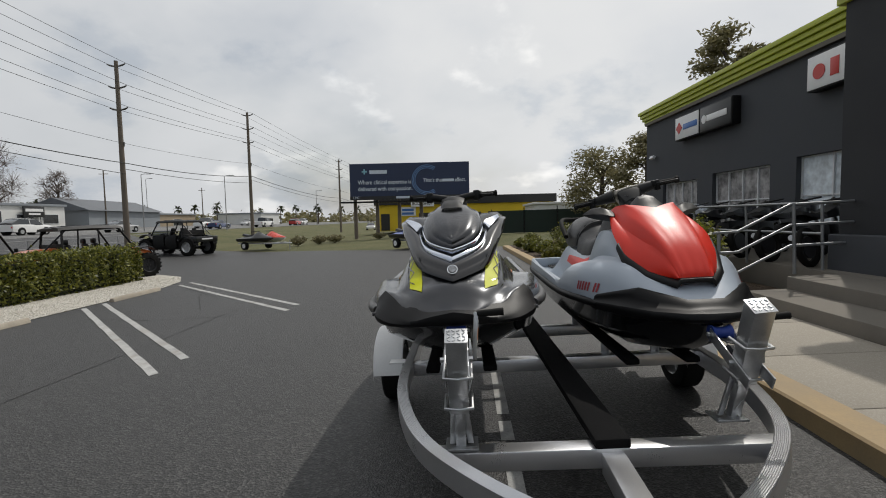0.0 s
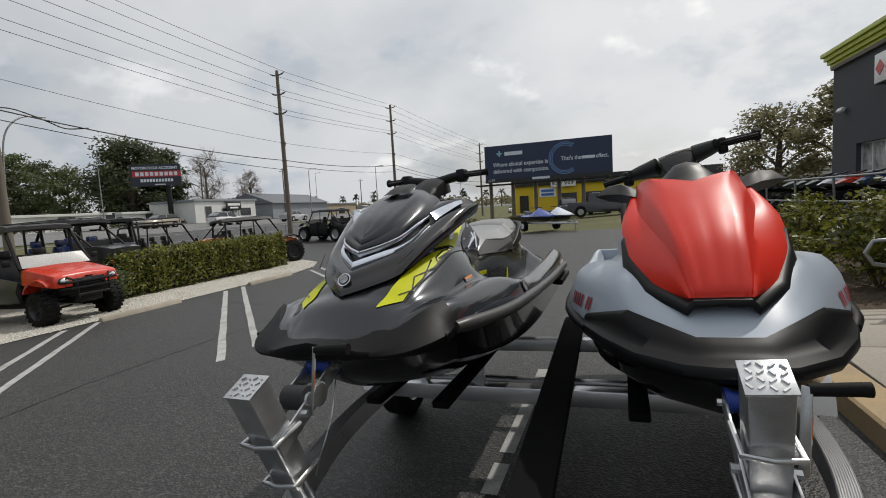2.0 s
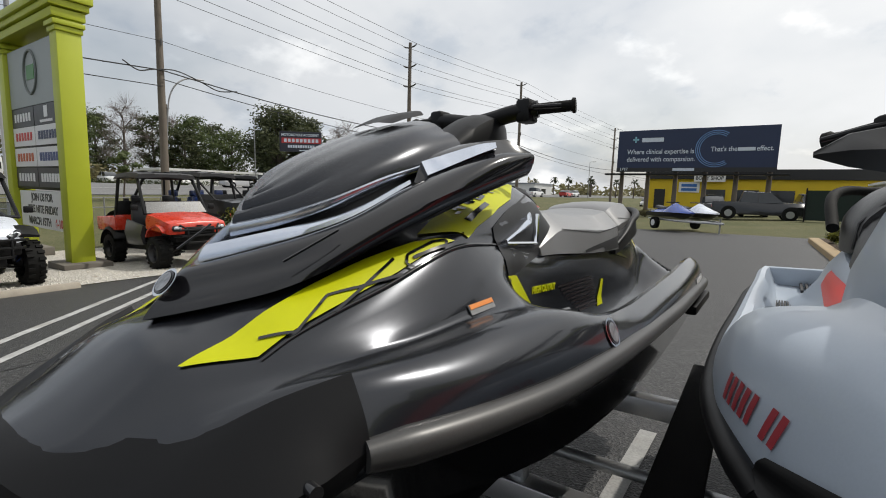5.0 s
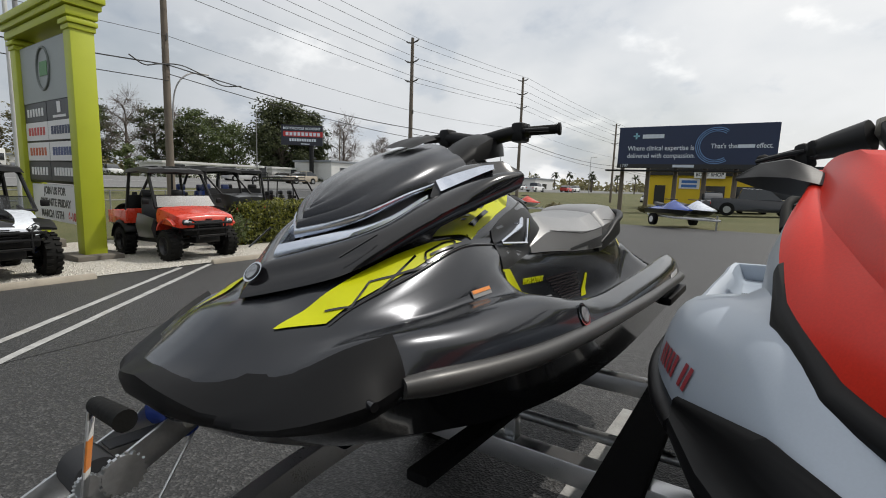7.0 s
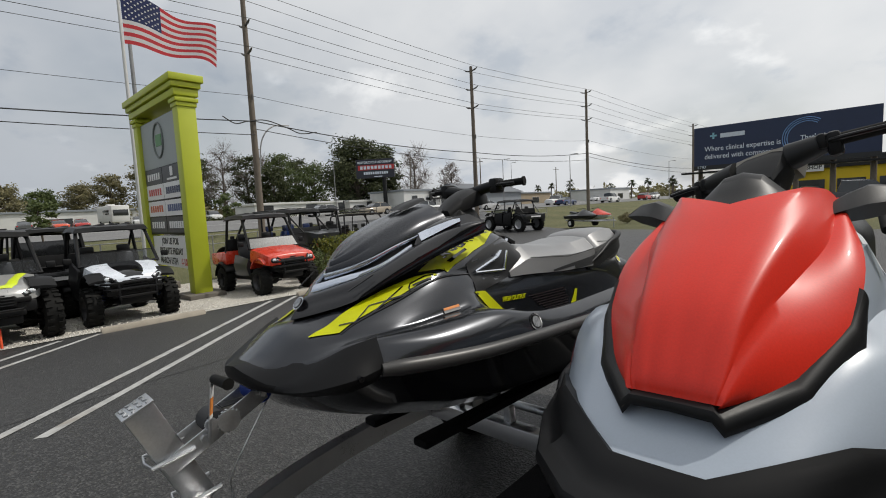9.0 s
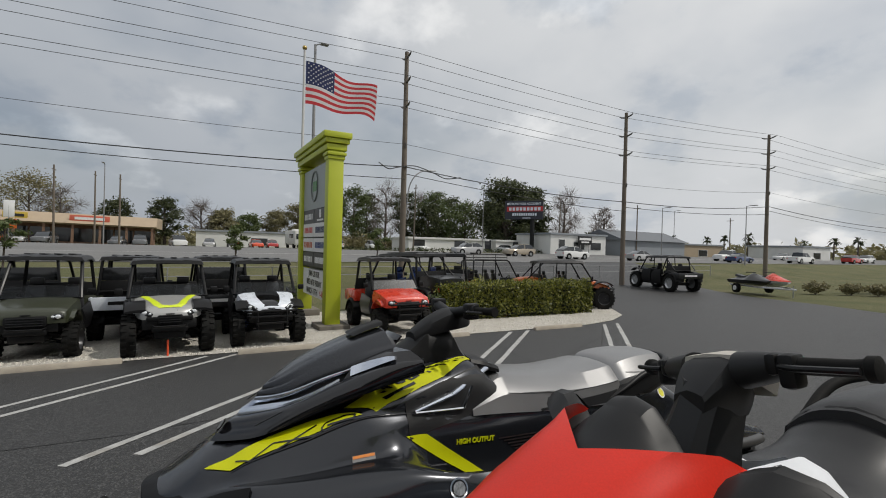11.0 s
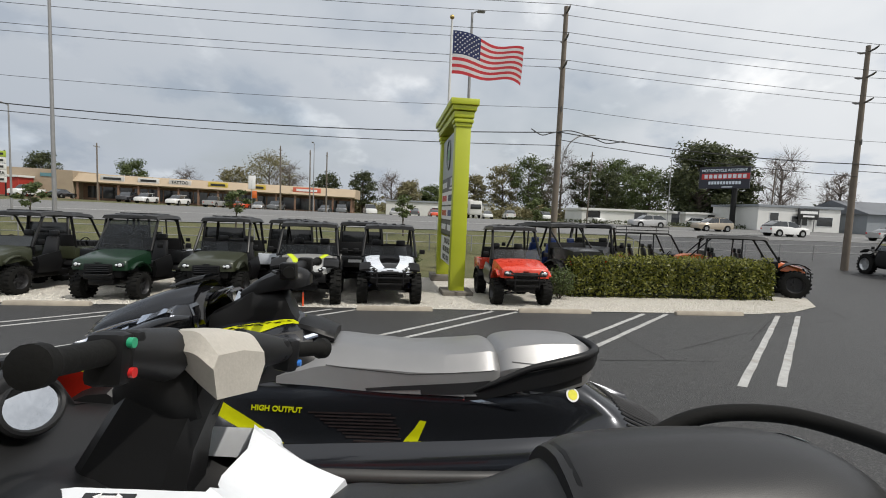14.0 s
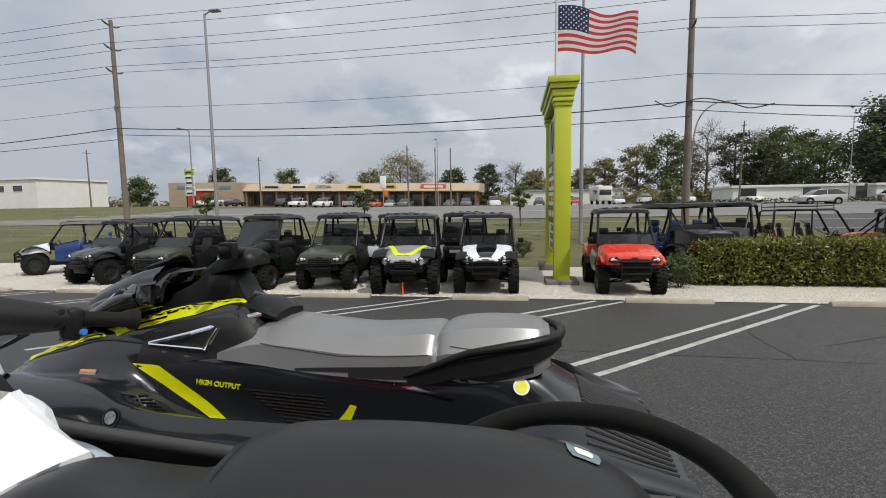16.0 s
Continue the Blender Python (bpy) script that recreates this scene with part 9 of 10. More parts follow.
for i, (kd, x, y, col) in enumerate(MALL_CARS):
    car(kd, on_ground(x, y, (85, -92, 95, 100)[i % 4] if i % 3 else 88), col, "%s %s parked in front of the strip mall" % (col, {"suv": "sport utility car", "pickup": "pickup truck", "sedan": "sedan"}[kd]))
for kd, x, y, rz, col in (("pickup", 0.2, 40.5, 96, "black"), ("suv", -3.2, 46.5, 10, "black"), ("suv", -.4, 47, 5, "white"), ("suv", 3.4, 46.2, 12, "grey"), ("sedan", -9.5, 78, 20, "white"), ("sedan", -19, 95, 10, "white"), ("suv", -13, 100, 30, "grey")):
    car(kd, on_ground(x, y, rz), col, "%s vehicle parked by the body shop" % col)


def building(name, m, size, wall, roofm, label, doors=(), roof_h=.35, over=.25):
    """Simple far building: walls, roof slab, openings that are cut as proud frames and dark panes."""
    b = thing(name, m, label, "building", group="far buildings")
    lx, ly, h = size
    bm = bmesh.new(); box(bm, (0, 0, h / 2), (lx, ly, h)); part("wall", bm, wall, b, smooth=0)
    bm = bmesh.new(); box(bm, (0, 0, h + roof_h / 2), (lx + 2 * over, ly + 2 * over, roof_h), .03); part("roof", bm, roofm, b, smooth=0)
    for (face, u, z, w, hh, gm) in doors:
        if face == "x":
            c, s = (lx / 2 + .02, u, z + hh / 2), (.10, w, hh)
        else:
            c, s = (u, -ly / 2 - .02, z + hh / 2), (w, .10, hh)
        bm = bmesh.new(); box(bm, c, tuple(v + (.12 if i != (0 if face == "x" else 1) else -.02) for i, v in enumerate(s))); wf = part("window", bm, FRAME_GREY, b, smooth=0)
        bm = bmesh.new(); box(bm, c, s); part("pane", bm, gm, wf, smooth=0)
    return b


STUCCO = mat("stucco_tan", (.33, .265, .19), .85, vary=.12, scale=1)
BRICK = mat("brick_brown", (.20, .12, .08), .85, vary=.3, scale=2, fine=12)
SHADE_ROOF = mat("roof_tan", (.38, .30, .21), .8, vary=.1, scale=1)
WHITE_WALL = mat("white_wall", (.62, .62, .60), .7, vary=.08, scale=.7)
GREY_WALL = mat("grey_wall", (.22, .24, .26), .7, vary=.08, scale=.7)
YELLOW_WALL = mat("yellow_wall", (.68, .48, .02), .7, vary=.07, scale=.7)
DARK_PANE = mat("dark_pane", (.025, .027, .03), .12, coat=.4, vary=.2, scale=2)

# the strip mall
mall = thing("strip_mall", pose(-88, -38, gz(-88, -38), -1.05), "long tan strip mall with sloping fascia and shop signs", "building", group="far buildings")
bm = bmesh.new(); box(bm, (-4, -0.4, 1.3), (8, 65.7, 3.4)); part("wall", bm, BRICK, mall, smooth=0)
bm = bmesh.new(); skin(bm, [[(2.6, y, 2.9), (2.9, y, 3.1), (1.2, y, 4.6), (-8, y, 4.7), (-8, y, 2.9)] for y in (-15.6, 33.5)], close_u=True, cap=(True, True)); part("fascia", bm, SHADE_ROOF, mall, smooth=0)
bm = bmesh.new(); box(bm, (-2.5, -24.4, 2.3), (10.5, 17.6, 5.2), .05); part("end_block", bm, STUCCO, mall, smooth=0)
for i in range(15):
    bm = bmesh.new(); box(bm, (2.4, -15.0 + 3.42 * i, 1.3), (.3, .3, 3.4)); part("canopy_post", bm, BRICK, mall, smooth=0)
for i in range(18):
    y = -13.6 + 2.65 * i
    bm = bmesh.new(); box(bm, (.04, y, 1.35), (.1, 2.4, 2.1)); part("shopfront", bm, DARK_PANE, mall, smooth=0)
for y, w, c in ((-9.2, 4.0, (0.5, 0.5, 0.48)), (-3.1, 3.6, (0.62, 0.62, 0.6)), (2.3, 3.8, (0.55, 0.53, 0.5)), (8.9, 3.4, (0.55, 0.42, 0.06)), (15.9, 2.8, (0.5, 0.36, 0.05)), (24.7, 5.0, (0.55, 0.12, 0.07))):
    bm = bmesh.new(); box(bm, (2.35, y, 3.9), (.2, w, .95), .02); sgp = part("shop_sign", bm, mat("mall_sign_%d" % int(y * 10), c, .5, vary=.05), mall)
    if y == 2.3:
        text_part("TATTOO", .72, SIGN_BLACK, sgp, Matrix.Translation((2.47, y, 3.9)) @ Matrix.Rotation(radians(90), 4, 'Z') @ Matrix.Rotation(radians(90), 4, 'X'), bold=.02)
    else:
        bm = bmesh.new(); box(bm, (2.47, y, 3.9), (.03, w * .75, .4)); part("sign_bar", bm, SIGN_BLACK if c[1] > .3 else SIGN_WHITE, sgp, smooth=0)
for y, w in ((-29.2, 3.6), (-19.6, 2.6)):
    bm = bmesh.new(); box(bm, (2.8, y, 3.9), (.1, w, .6)); part("sign_bar", bm, mat("sign_teal", (.10, .22, .25), .5), mall, smooth=0)
ms = thing("roadside_sign", on_ground(-66, -50.2, 0), "tall tenant board with a yellow-green head panel", "sign")
for y in (-.75, .75):
    bm = bmesh.new(); rod(bm, (0, y, 0), (0, y, 6.2), .09, 8); part("post", bm, STEEL_DARK, ms)
for i, c in enumerate(((.35, .45, .05), (.6, .6, .58), (.6, .6, .58), (.6, .6, .58), (.6, .6, .58))):
    bm = bmesh.new(); box(bm, (0, 0, 5.7 - .86 * i), (.25, 1.7, .8), .01); pn = part("panel", bm, mat("tenant_panel_%d" % i, c, .5), ms)
    if i == 3:
        text_part("PIZZA", .55, SIGN_BLACK, pn, Matrix.Translation((.135, 0, 5.7 - .86 * i)) @ Matrix.Rotation(radians(90), 4, 'Z') @ Matrix.Rotation(radians(90), 4, 'X'), bold=.02)
    else:
        bm = bmesh.new(); box(bm, (.13, 0, 5.7 - .86 * i), (.02, 1.3, .3)); part("panel_bar", bm, SIGN_BLACK, pn, smooth=0)
st = thing("pavement_sign", on_ground(-70, -18.2), "slim white and orange roadside sign", "sign")
bm = bmesh.new(); rod(bm, (0, 0, 0), (0, 0, 4.6), .08, 8); part("post", bm, GREY_POLE, st)
bm = bmesh.new(); box(bm, (0, 0, 4.2), (.15, 1.0, 2.0), .02); part("panel", bm, SIGN_WHITE, st)
bm = bmesh.new(); box(bm, (.05, .4, 2.4), (.1, .7, 1.1), .02); part("banner", bm, BODY["orange"], st)

building("white_office", pose(-72, -86, gz(-72, -80)), (14, 12, 5.0), WHITE_WALL, WHITE_WALL, "white two-storey building beyond the highway", [("x", -2, 3, 2, 1, DARK_PANE), ("x", 2, 3, 2, 1, DARK_PANE)])
building("red_kiosk", pose(-84, -62, gz(-84, -62)), (4, 4, 3), mat("kiosk_red", (.35, .03, .02), .6), WHITE_WALL, "small red and white kiosk beyond the highway")
building("white_warehouse", pose(-75, 41.5, gz(-70, 31)), (8, 15.9, 2.1), WHITE_WALL, WHITE_WALL, "long low white building with a bare roof", [("x", -6, .9, 2.2, 1.1, DARK_PANE), ("x", 2, .9, 2.2, 1.1, DARK_PANE), ("x", 8, .4, 1.4, 2, DARK_PANE)])
building("white_warehouse", pose(-74, 55.5, gz(-70, 48)), (7, 9.0, 2.0), WHITE_WALL, WHITE_WALL, "long low white building with a bare roof", [("x", 0, .8, 1.5, 1.2, DARK_PANE)])
building("golf_shop", pose(-66, 62.5, gz(-64, 62)), (10, 13, 3.4), WHITE_WALL, GREY_WALL, "white flat-roofed shop with a framed sign", [("x", -4, .4, 1.3, 2.2, DARK_PANE), ("x", 0, .9, 2.5, 1.3, DARK_PANE), ("x", 4, .9, 2.5, 1.3, DARK_PANE)])
bsg = thing("shop_sign_board", pose(-60.6, 63.5, gz(-61, 63)), "dark framed sign with white bars outside a shop", "sign")
bm = bmesh.new(); box(bm, (0, 0, 2.6), (.2, 3.2, 1.5), .03); part("board", bm, SIGN_BLACK, bsg)
bm = bmesh.new(); box(bm, (.11, 0, 2.85), (.02, 2.7, .4)); part("sign_bar", bm, SIGN_WHITE, bsg, smooth=0)
bm = bmesh.new(); box(bm, (.11, 0, 2.3), (.02, 1.8, .25)); part("sign_bar", bm, SIGN_WHITE, bsg, smooth=0)
bm = bmesh.new(); rod(bm, (0, -1, 0), (0, -1, 2), .08, 8); part("post", bm, GREY_POLE, bsg)
bm = bmesh.new(); rod(bm, (0, 1, 0), (0, 1, 2), .08, 8); part("post", bm, GREY_POLE, bsg)
gh_ = thing("grey_gabled_shop", pose(-66, 82, gz(-64, 82), 0, 0, 8), "grey gabled shop beyond the highway", "building", group="far buildings")
bm = bmesh.new(); box(bm, (0, 0, 1.5), (10, 22, 3)); part("wall", bm, GREY_WALL, gh_, smooth=0)
bm = bmesh.new(); skin(bm, [[(-5.6, y, 2.9), (0, y, 5.0), (5.6, y, 2.9)] for y in (-11.5, 11.5)], close_u=True, cap=(True, True)); part("roof", bm, mat("roof_grey", (.13, .14, .155), .8, vary=.1, scale=1), gh_, smooth=0)
for i, (x, y, lx, ly, h, wm) in enumerate(((-70, 104, 9, 14, 3.2, STUCCO), (-60, 128, 12, 12, 3.4, WHITE_WALL), (-84, 92, 12, 16, 3.0, GREY_WALL), (-98, 60, 10, 20, 3, WHITE_WALL), (-100, 12, 10, 22, 3.2, WHITE_WALL))):
    building("far_shop", pose(x, y, .6), (lx, ly, h), wm, GREY_WALL, "low commercial building in the distance", [("x", 0, .8, 3, 1.4, DARK_PANE)])
# parked motor home
rv = thing("motor_home", on_ground(-86, 17.5, 95), "white motor home parked beyond the highway", "motor home")
bm = bmesh.new(); box(bm, (0, 0, 1.9), (2.4, 7.5, 2.6), .18); part("body", bm, WHITE_WALL, rv)
bm = bmesh.new(); box(bm, (-1.21, -1, 2.2), (.03, 3.0, .7), .01); part("window", bm, DARK_PANE, rv)
bm = bmesh.new(); box(bm, (0, -3.78, 2.1), (2.0, .04, .9), .01); part("windscreen", bm, DARK_PANE, rv)
bm = bmesh.new(); box(bm, (0, 1, 3.35), (1.0, 1.2, .3), .08); part("roof_unit", bm, WHITE_WALL, rv)
for s in (1, -1):
    for y in (-2.4, 2.2):
        bm = bmesh.new(); rod(bm, (s * .85, y, .45), (s * 1.2, y, .45), .45, 16); part("wheel", bm, RUBBER, rv)

# roadside planting, guard rail and low fence
fen = thing("verge_fence", pose(0, 0, 0), "low grey pipe fence along the highway verge", "fence")
fx = -25.6
for i in range(34):
    y = -38 + 2.6 * i if i < 24 else 22 + 2.4 * (i - 23)
    bm = bmesh.new(); rod(bm, (fx, y, gz(fx, y)), (fx, y, gz(fx, y) + 1.0), .035, 8); part("post", bm, GREY_POLE, fen)
for h in (.5, .98):
    for a, b in ((-38, 22), (22, 46)):
        bm = bmesh.new(); tube(bm, [(fx, a + (b - a) * k / 8, gz(fx, a + (b - a) * k / 8) + h) for k in range(9)], .025, 6); part("rail", bm, GREY_POLE, fen)
rnd = random.Random(31)
cb = bmesh.new()
for i in range(70):
    y = 20 + i * .75
    leaf_cloud(cb, rnd, (-63.5 + rnd.uniform(-.3, .3), y, gz(-63.5, y) + .35), (.5, .5, .45), 36, .16)
tagged(raw_part("median_hedge", cb, LEAF_OAK), "low dark hedge along the far side of the highway", "hedge", kind="stuff")

# large billboard and the yellow body shop
bb = thing("billboard", pose(-4.9, 45.7, gz(-5, 45), 0, 0, 1.5), "dark blue roadside billboard on a row of posts", "billboard")
NAVY = mat("billboard_navy", (.018, .030, .075), .45, vary=.12, scale=.5)
bm = bmesh.new(); box(bm, (0, 0, 5.35), (11.6, .35, 3.45), .03); part("panel", bm, NAVY, bb, smooth=0)
bm = bmesh.new(); box(bm, (0, -.18, 3.75), (11.6, .1, .35)); part("apron", bm, SIGN_BLACK, bb, smooth=0)
bm = bmesh.new(); box(bm, (0, -.45, 3.35), (13.2, .9, .14), .02); part("catwalk", bm, STEEL_DARK, bb, smooth=0)
for i in range(6):
    bm = bmesh.new(); rod(bm, (-5.4 + 2.16 * i, .25, -.2), (-5.4 + 2.16 * i, .25, 4.2), .19, 10, .17); part("post", bm, WOOD_POLE, bb)
UPR = Matrix.Rotation(radians(90), 4, 'X')
INK = mat("billboard_ink", (.62, .68, .75), .5)
text_part("Where clinical expertise is", .56, INK, bb, Matrix.Translation((-2.4, -.19, 5.25)) @ UPR, sx=.86, bold=.006)
text_part("delivered with compassion.", .56, INK, bb, Matrix.Translation((-2.35, -.19, 4.62)) @ UPR, sx=.86, bold=.006)
text_part("That's the", .52, INK, bb, Matrix.Translation((2.25, -.19, 5.35)) @ UPR, sx=.86, bold=.006)
text_part("effect.", .52, INK, bb, Matrix.Translation((4.95, -.19, 5.35)) @ UPR, sx=.86, bold=.006)
bm = bmesh.new(); box(bm, (3.75, -.185, 5.33), (1.15, .02, .26)); part("brand_bar", bm, INK, bb, smooth=0)
bm = bmesh.new(); box(bm, (-3.0, -.185, 6.25), (1.7, .02, .34)); part("brand_bar", bm, INK, bb, smooth=0)
bm = bmesh.new(); box(bm, (-4.35, -.185, 6.3), (.5, .02, .14)); box(bm, (-4.35, -.185, 6.3), (.14, .02, .5)); part("brand_mark", bm, mat("ink_teal", (.25, .5, .6), .5), bb, smooth=0)
for k, rr_ in enumerate((1.42, 1.28, 1.14)):
    bm = bmesh.new(); tube(bm, [(1.7 + rr_ * math.cos(a), -.18, 5.4 + rr_ * math.sin(a)) for a in np.linspace(radians(55), radians(305), 30)], .035, 5); part("arc", bm, mat("arc_blue", (.16, .30, .55), .5), bb)
text_part("1797", .35, INK, bb, Matrix.Translation((-5.2, -.24, 3.78)) @ UPR)
bm = bmesh.new(); box(bm, (-.5, -.24, 3.77), (1.6, .02, .22)); part("maker_bar", bm, INK, bb, smooth=0)

shop = thing("body_shop", pose(.2, 65, gz(0, 60), 0, 0, -1), "bright yellow body shop with a dark flat roof band", "building", group="far buildings")
bm = bmesh.new(); box(bm, (0, 0, 1.6), (22, 12, 3.3)); part("wall", bm, YELLOW_WALL, shop, smooth=0)
bm = bmesh.new(); box(bm, (.2, 0, 3.75), (22.8, 12.6, 1.0), .03); part("roof_band", bm, SIGN_BLACK, shop, smooth=0)
for i in range(6):
    bm = bmesh.new(); box(bm, (-4.5 + 2.9 * i, -6.02, 1.45), (2.0, .12, 1.5)); part("window", bm, DARK_PANE, shop, smooth=0)
bm = bmesh.new(); box(bm, (-9.8, -6.02, 1.1), (1.1, .12, 2.1)); part("door", bm, SIGN_BLACK, shop, smooth=0)
bm = bmesh.new(); box(bm, (-6.9, -6.05, 2.4), (2.0, .1, 1.1)); wsn = part("shop_sign", bm, SIGN_WHITE, shop, smooth=0)
bm = bmesh.new(); box(bm, (-6.9, -6.12, 2.6), (1.5, .02, .3)); box(bm, (-6.9, -6.12, 2.15), (1.5, .02, .3)); part("sign_bars", bm, SIGN_BLUE, wsn, smooth=0)
bm = bmesh.new(); box(bm, (-5.0, -6.35, 3.36), (2.9, .08, .75)); bs = part("name_sign", bm, SIGN_WHITE, shop, smooth=0)
text_part("BODY SHOP", .52, SIGN_BLACK, bs, Matrix.Translation((-5.0, -6.4, 3.36)) @ UPR, sx=.9, bold=.01)
building("white_shed", pose(16, 52, gz(9, 45)), (17, 8, 2.3), WHITE_WALL, WHITE_WALL, "low white shed beside the body shop", [("y", -4, .8, 1.6, 1, DARK_PANE)], .2)
fc = thing("screened_fence", pose(0, 0, 0), "dark green screened chain-link fence", "fence")
SCRM = mat("fence_screen", (.018, .030, .024), .9, vary=.2, scale=2)
bm = bmesh.new(); bar(bm, (2.6, 38.4, gz(3, 38) + .95), (24, 36.6, gz(9, 37) + .95), .03, 1.8, 0); part("screen", bm, SCRM, fc, smooth=0)
for i in range(9):
    x, y = 2.6 + 2.6 * i, 38.4 - .22 * i
    bm = bmesh.new(); rod(bm, (x, y - .05, gz(x, y) - .05), (x, y - .05, gz(x, y) + 2.0), .04, 8); part("post", bm, STEEL_DARK, fc)

# second billboard, in front of the oaks
b2 = thing("billboard", pose(-65.9, 53.8, 2.09, 0, 0, 38) @ Matrix.Diagonal((.92, 1, .76, 1)), "dark billboard with a red band on a single mast", "billboard")
bm = bmesh.new(); box(bm, (0, 0, 9.2), (7.6, .4, 4.4), .03); part("panel", bm, mat("billboard_dark", (.02, .022, .035), .45, vary=.1), b2, smooth=0)
bm = bmesh.new(); box(bm, (.2, -.21, 9.45), (7.2, .03, 1.15)); part("red_band", bm, mat("billboard_red", (.45, .03, .03), .45), b2, smooth=0)
bm = bmesh.new(); rod(bm, (1.6, .4, -1.4), (1.6, .4, 8.0), .42, 14); part("mast", bm, STEEL_DARK, b2)
text_part("MOTORCYCLE ACCIDENT", .72, INK, b2, Matrix.Translation((0, -.22, 10.65)) @ UPR, sx=.80, bold=.02)
for k in range(9):
    bm = bmesh.new(); box(bm, (-2.9 + .72 * k + .2, -.235, 9.45), (.5, .02, .75)); part("number_bar", bm, INK, b2, smooth=0)
for k in range(11):
    bm = bmesh.new(); box(bm, (-2.3 + .45 * k + .2, -.22, 8.15), (.34, .02, .6)); part("name_bar", bm, INK, b2, smooth=0)
bm = bmesh.new(); box(bm, (.6, -.22, 7.3), (1.6, .02, .2)); part("maker_bar", bm, INK, b2, smooth=0)


# ---- other trailers with watercraft at the driveway ----
def far_ski_trailer(m, colors, label):
    t = thing("watercraft_trailer", m, label, "trailer", group="far trailers")
    for s in (1, -1):
        bm = bmesh.new(); bar(bm, (s * .9, -1.2, .48), (s * .9, 1.5, .48), .07, .09, .01); part("side_rail", bm, ALU, t)
        bm = bmesh.new(); bar(bm, (s * .9, -1.2, .48), (0, -2.9, .48), .07, .09, .01); part("tongue_rail", bm, ALU, t)
        bm = bmesh.new(); rod(bm, (s * 1.0, .6, .30), (s * 1.2, .6, .30), .30, 20); w_ = part("wheel", bm, RUBBER, t)
        bm = bmesh.new(); rod(bm, (s * 1.19, .6, .30), (s * 1.22, .6, .30), .16, 14); part("rim", bm, WHITE_PAINT, w_)
    for y in (-.8, .6, 1.3):
        bm = bmesh.new(); bar(bm, (-.95, y, .46), (.95, y, .46), .08, .08, .01); part("crossbeam", bm, ALU, t)
    bm = bmesh.new(); rod(bm, (0, -2.7, .02), (0, -2.7, .7), .04, 8); part("jack", bm, GALV, t)
    for s, (top, low) in zip((-.62, .62), colors):
        j = thing("personal_watercraft", m @ Matrix.Translation((s, 0, 0)), "small personal watercraft on a far trailer", "personal watercraft", group="watercraft on far trailers")
        bm = bmesh.new(); sym_loft(bm, [(-1.65, xz(.12, .85, .06, .8, 0, .78)), (-1.1, xz(.42, .86, .3, .7, 0, .58)), (0, xz(.52, .84, .45, .64, 0, .52)), (1.5, xz(.5, .8, .45, .62, 0, .52))], 4); part("hull", bm, BODY[low], j)
        bm = bmesh.new(); sym_loft(bm, [(-1.65, xz(.13, .85, .1, .9, 0, .92)), (-1.1, xz(.43, .87, .3, .98, 0, 1.05)), (-.5, xz(.5, .86, .32, 1.12, 0, 1.28)), (-.2, xz(.52, .86, .3, 1.12, 0, 1.3)), (.1, xz(.52, .85, .28, 1.0, 0, 1.08)), (.9, xz(.52, .84, .26, .95, 0, 1.08)), (1.25, xz(.5, .83, .3, .85, 0, .9)), (1.6, xz(.46, .8, .3, .82, 0, .82))], 5); part("deck", bm, BODY[top], j)
        bm = bmesh.new(); sym_loft(bm, [(.05, xz(.2, 1.05, .15, 1.14, 0, 1.16)), (.5, xz(.24, 1.0, .2, 1.08, 0, 1.1)), (1.15, xz(.2, 1.02, .16, 1.16, 0, 1.18))], 4); part("seat", bm, SEAT_BLACK, j)
        bm = bmesh.new(); rod(bm, (-.33, -.05, 1.34), (.33, -.05, 1.34), .025, 8); part("handlebar", bm, BLACK_PLASTIC, j)


far_ski_trailer(on_ground(-14.6, 34.2, 66, .05), (("black", "black"), ("red", "white")), "galvanised trailer with two watercraft on the grass")
far_ski_trailer(on_ground(-2.22, 26.47, 42, .02) @ Matrix.Scale(.93, 4), (("craft_blue", "black"), ("white", "black")), "galvanised trailer with a blue and a white watercraft")
# boulders and clipped bushes on the grass bank
for x, y, r, h in ((-13.5, 38.5, .9, .9), (-12, 39.5, .8, .8), (-10.8, 40, .9, .8), (-7.5, 43, .7, .6)):
    k += 1
    shrub(on_ground(x, y), r, h, "clipped brown-green bush on the grass bank", 60 + k, LEAF_OLIVE, 900, .09)
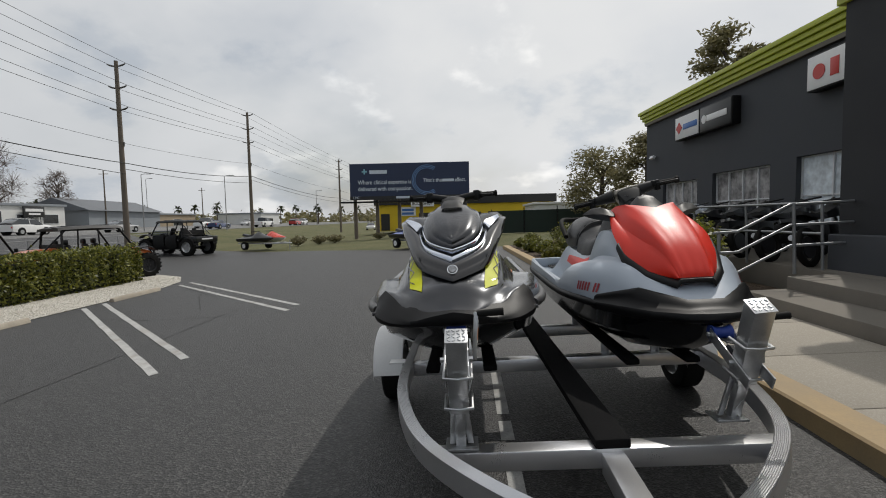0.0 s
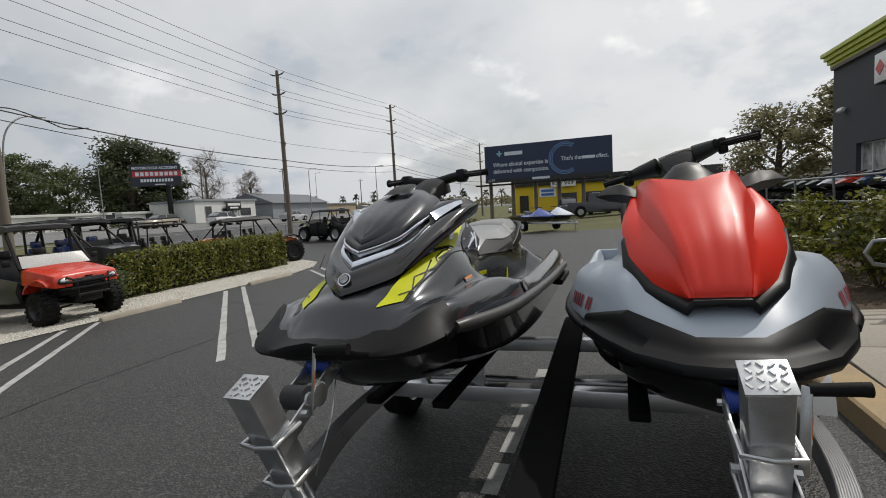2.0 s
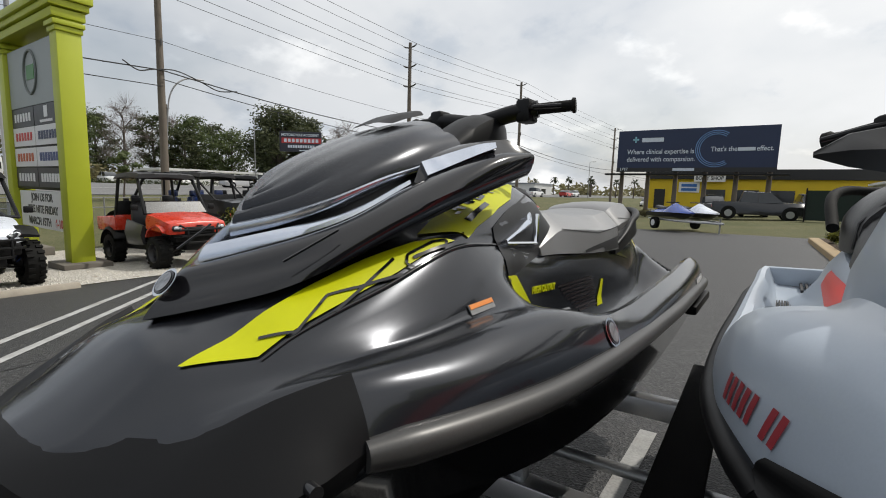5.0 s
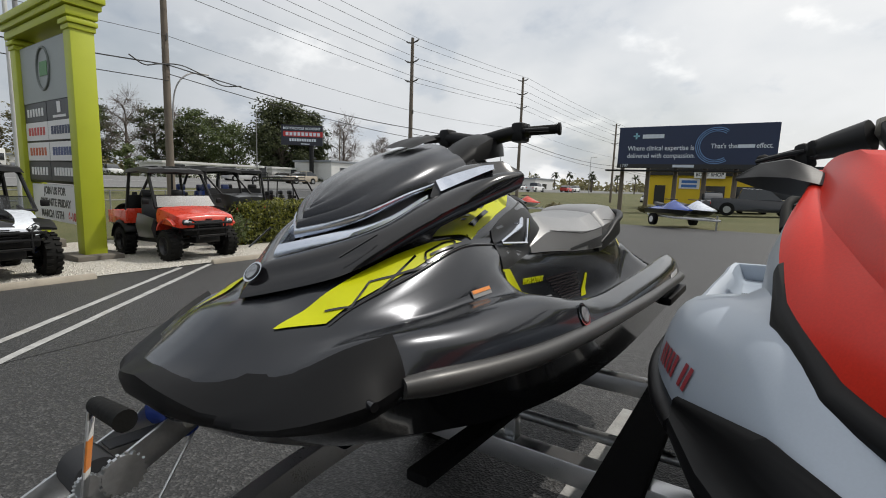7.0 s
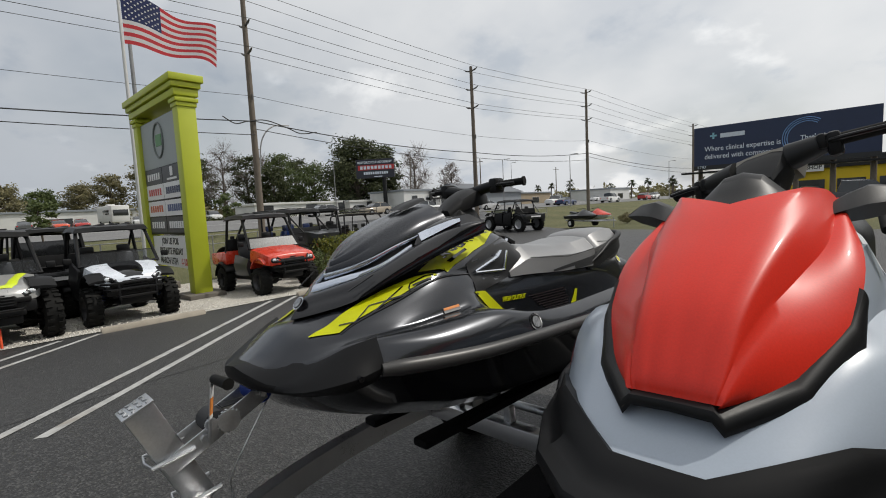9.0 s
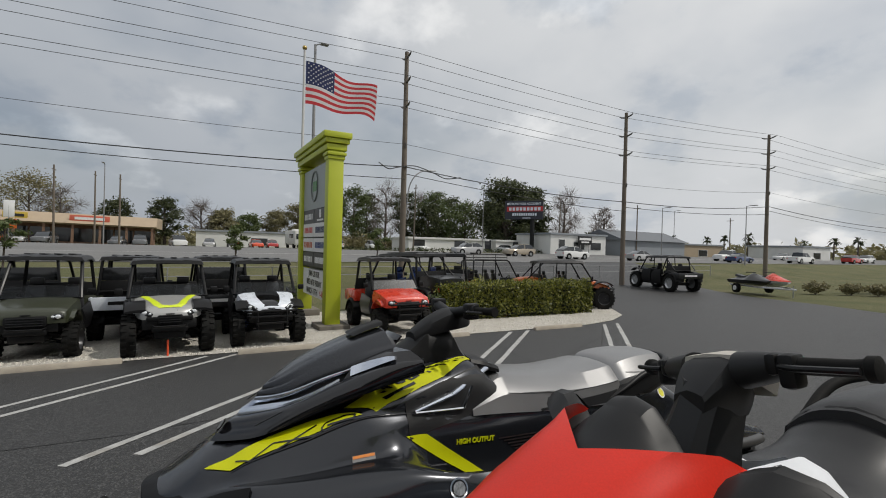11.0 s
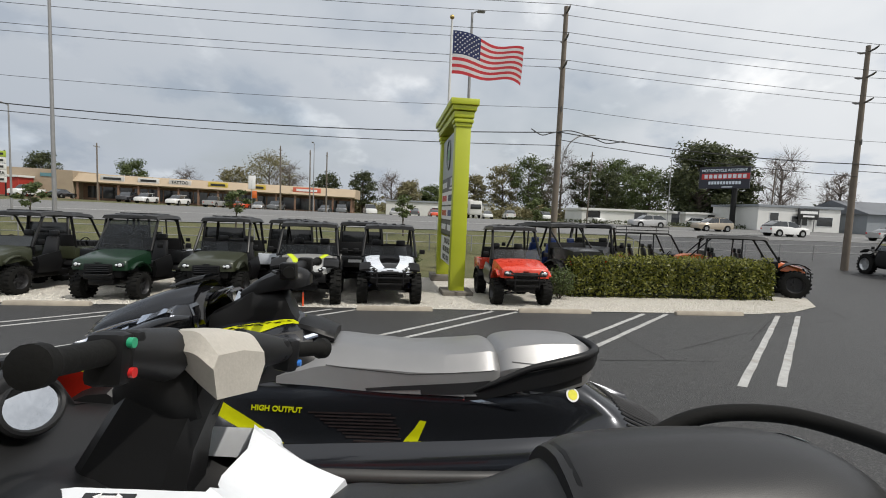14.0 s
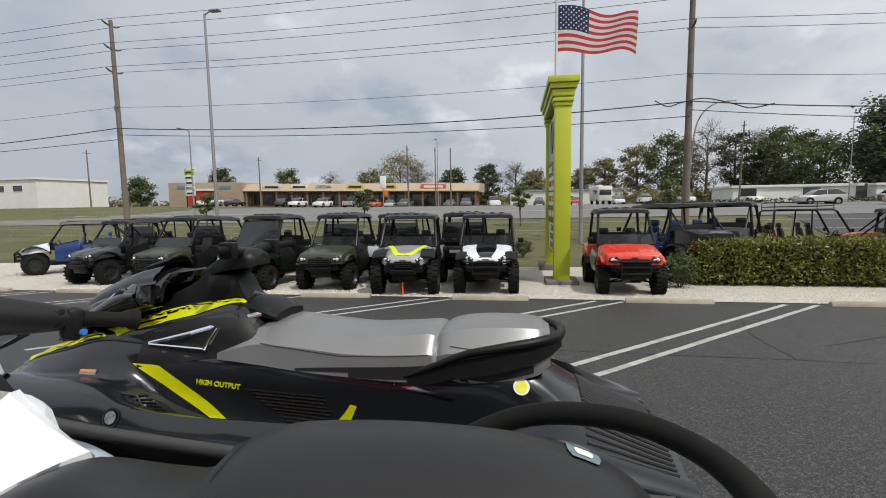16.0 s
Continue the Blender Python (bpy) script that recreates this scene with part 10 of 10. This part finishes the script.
# motorcycles under the shop windows
def motorcycle(m, col, seed):
    mc = thing("motorcycle", m, "parked street motorcycle with dark tyres on the shop platform", "motorcycle", group="motorcycles on the platform")
    for y in (-.70, .70):
        bm = bmesh.new(); tube(bm, [(0, y + .27 * math.cos(a), .31 + .27 * math.sin(a)) for a in np.linspace(0, 2 * math.pi, 25)[:-1]], .055, 8, closed=True); w_ = part("wheel", bm, RUBBER, mc)
        bm = bmesh.new(); rod(bm, (-.03, y, .31), (.03, y, .31), .18, 14); part("brake_disc", bm, RIM_DARK, w_)
    for s in (1, -1):
        bm = bmesh.new(); rod(bm, (s * .09, -.70, .31), (s * .08, -.45, .95), .028, 8); part("fork", bm, RIM_ALU, mc)
    bm = bmesh.new(); box(bm, (0, 0, .48), (.32, .55, .38), .05); part("engine", bm, STEEL_DARK, mc)
    bm = bmesh.new(); sym_loft(bm, [(-.40, xz(.08, .80, .10, .90, 0, .95)), (-.15, xz(.17, .76, .15, .92, 0, .98)), (.15, xz(.12, .74, .1, .84, 0, .86))], 4); part("tank", bm, BODY[col], mc)
    bm = bmesh.new(); sym_loft(bm, [(.1, xz(.1, .74, .1, .80, 0, .82)), (.4, xz(.14, .74, .12, .82, 0, .83)), (.85, xz(.09, .84, .08, .90, 0, .92))], 4); part("seat", bm, SEAT_BLACK, mc)
    bm = bmesh.new(); sym_loft(bm, [(-.72, xz(.06, .86, .1, .95, 0, 1.0)), (-.5, xz(.16, .8, .15, .98, 0, 1.06)), (-.4, xz(.14, .84, .12, 1.02, 0, 1.1))], 4); part("fairing", bm, BODY[col], mc)
    bm = bmesh.new(); rod(bm, (-.36, -.36, 1.05), (.36, -.36, 1.05), .018, 8); part("handlebar", bm, STEEL_DARK, mc)
    bm = bmesh.new(); rod(bm, (.12, .2, .35), (.16, .8, .5), .05, 10); part("silencer", bm, RIM_ALU, mc)


for i, (s_, col) in enumerate(zip((1.2, 1.95, 2.7, 3.5, 4.3, 5.2, 6.1, 7.0, 7.9, 8.8, 9.7, 10.5), ("green", "green", "black", "white", "red", "blue", "white", "black", "grey", "black", "grey", "black"))):
    p = BLD @ Vector((-1.35, -s_, 0))
    motorcycle(LOT @ pose(p.x, p.y, .499, 0, 9, 108 + (i * 7) % 13), col, i)
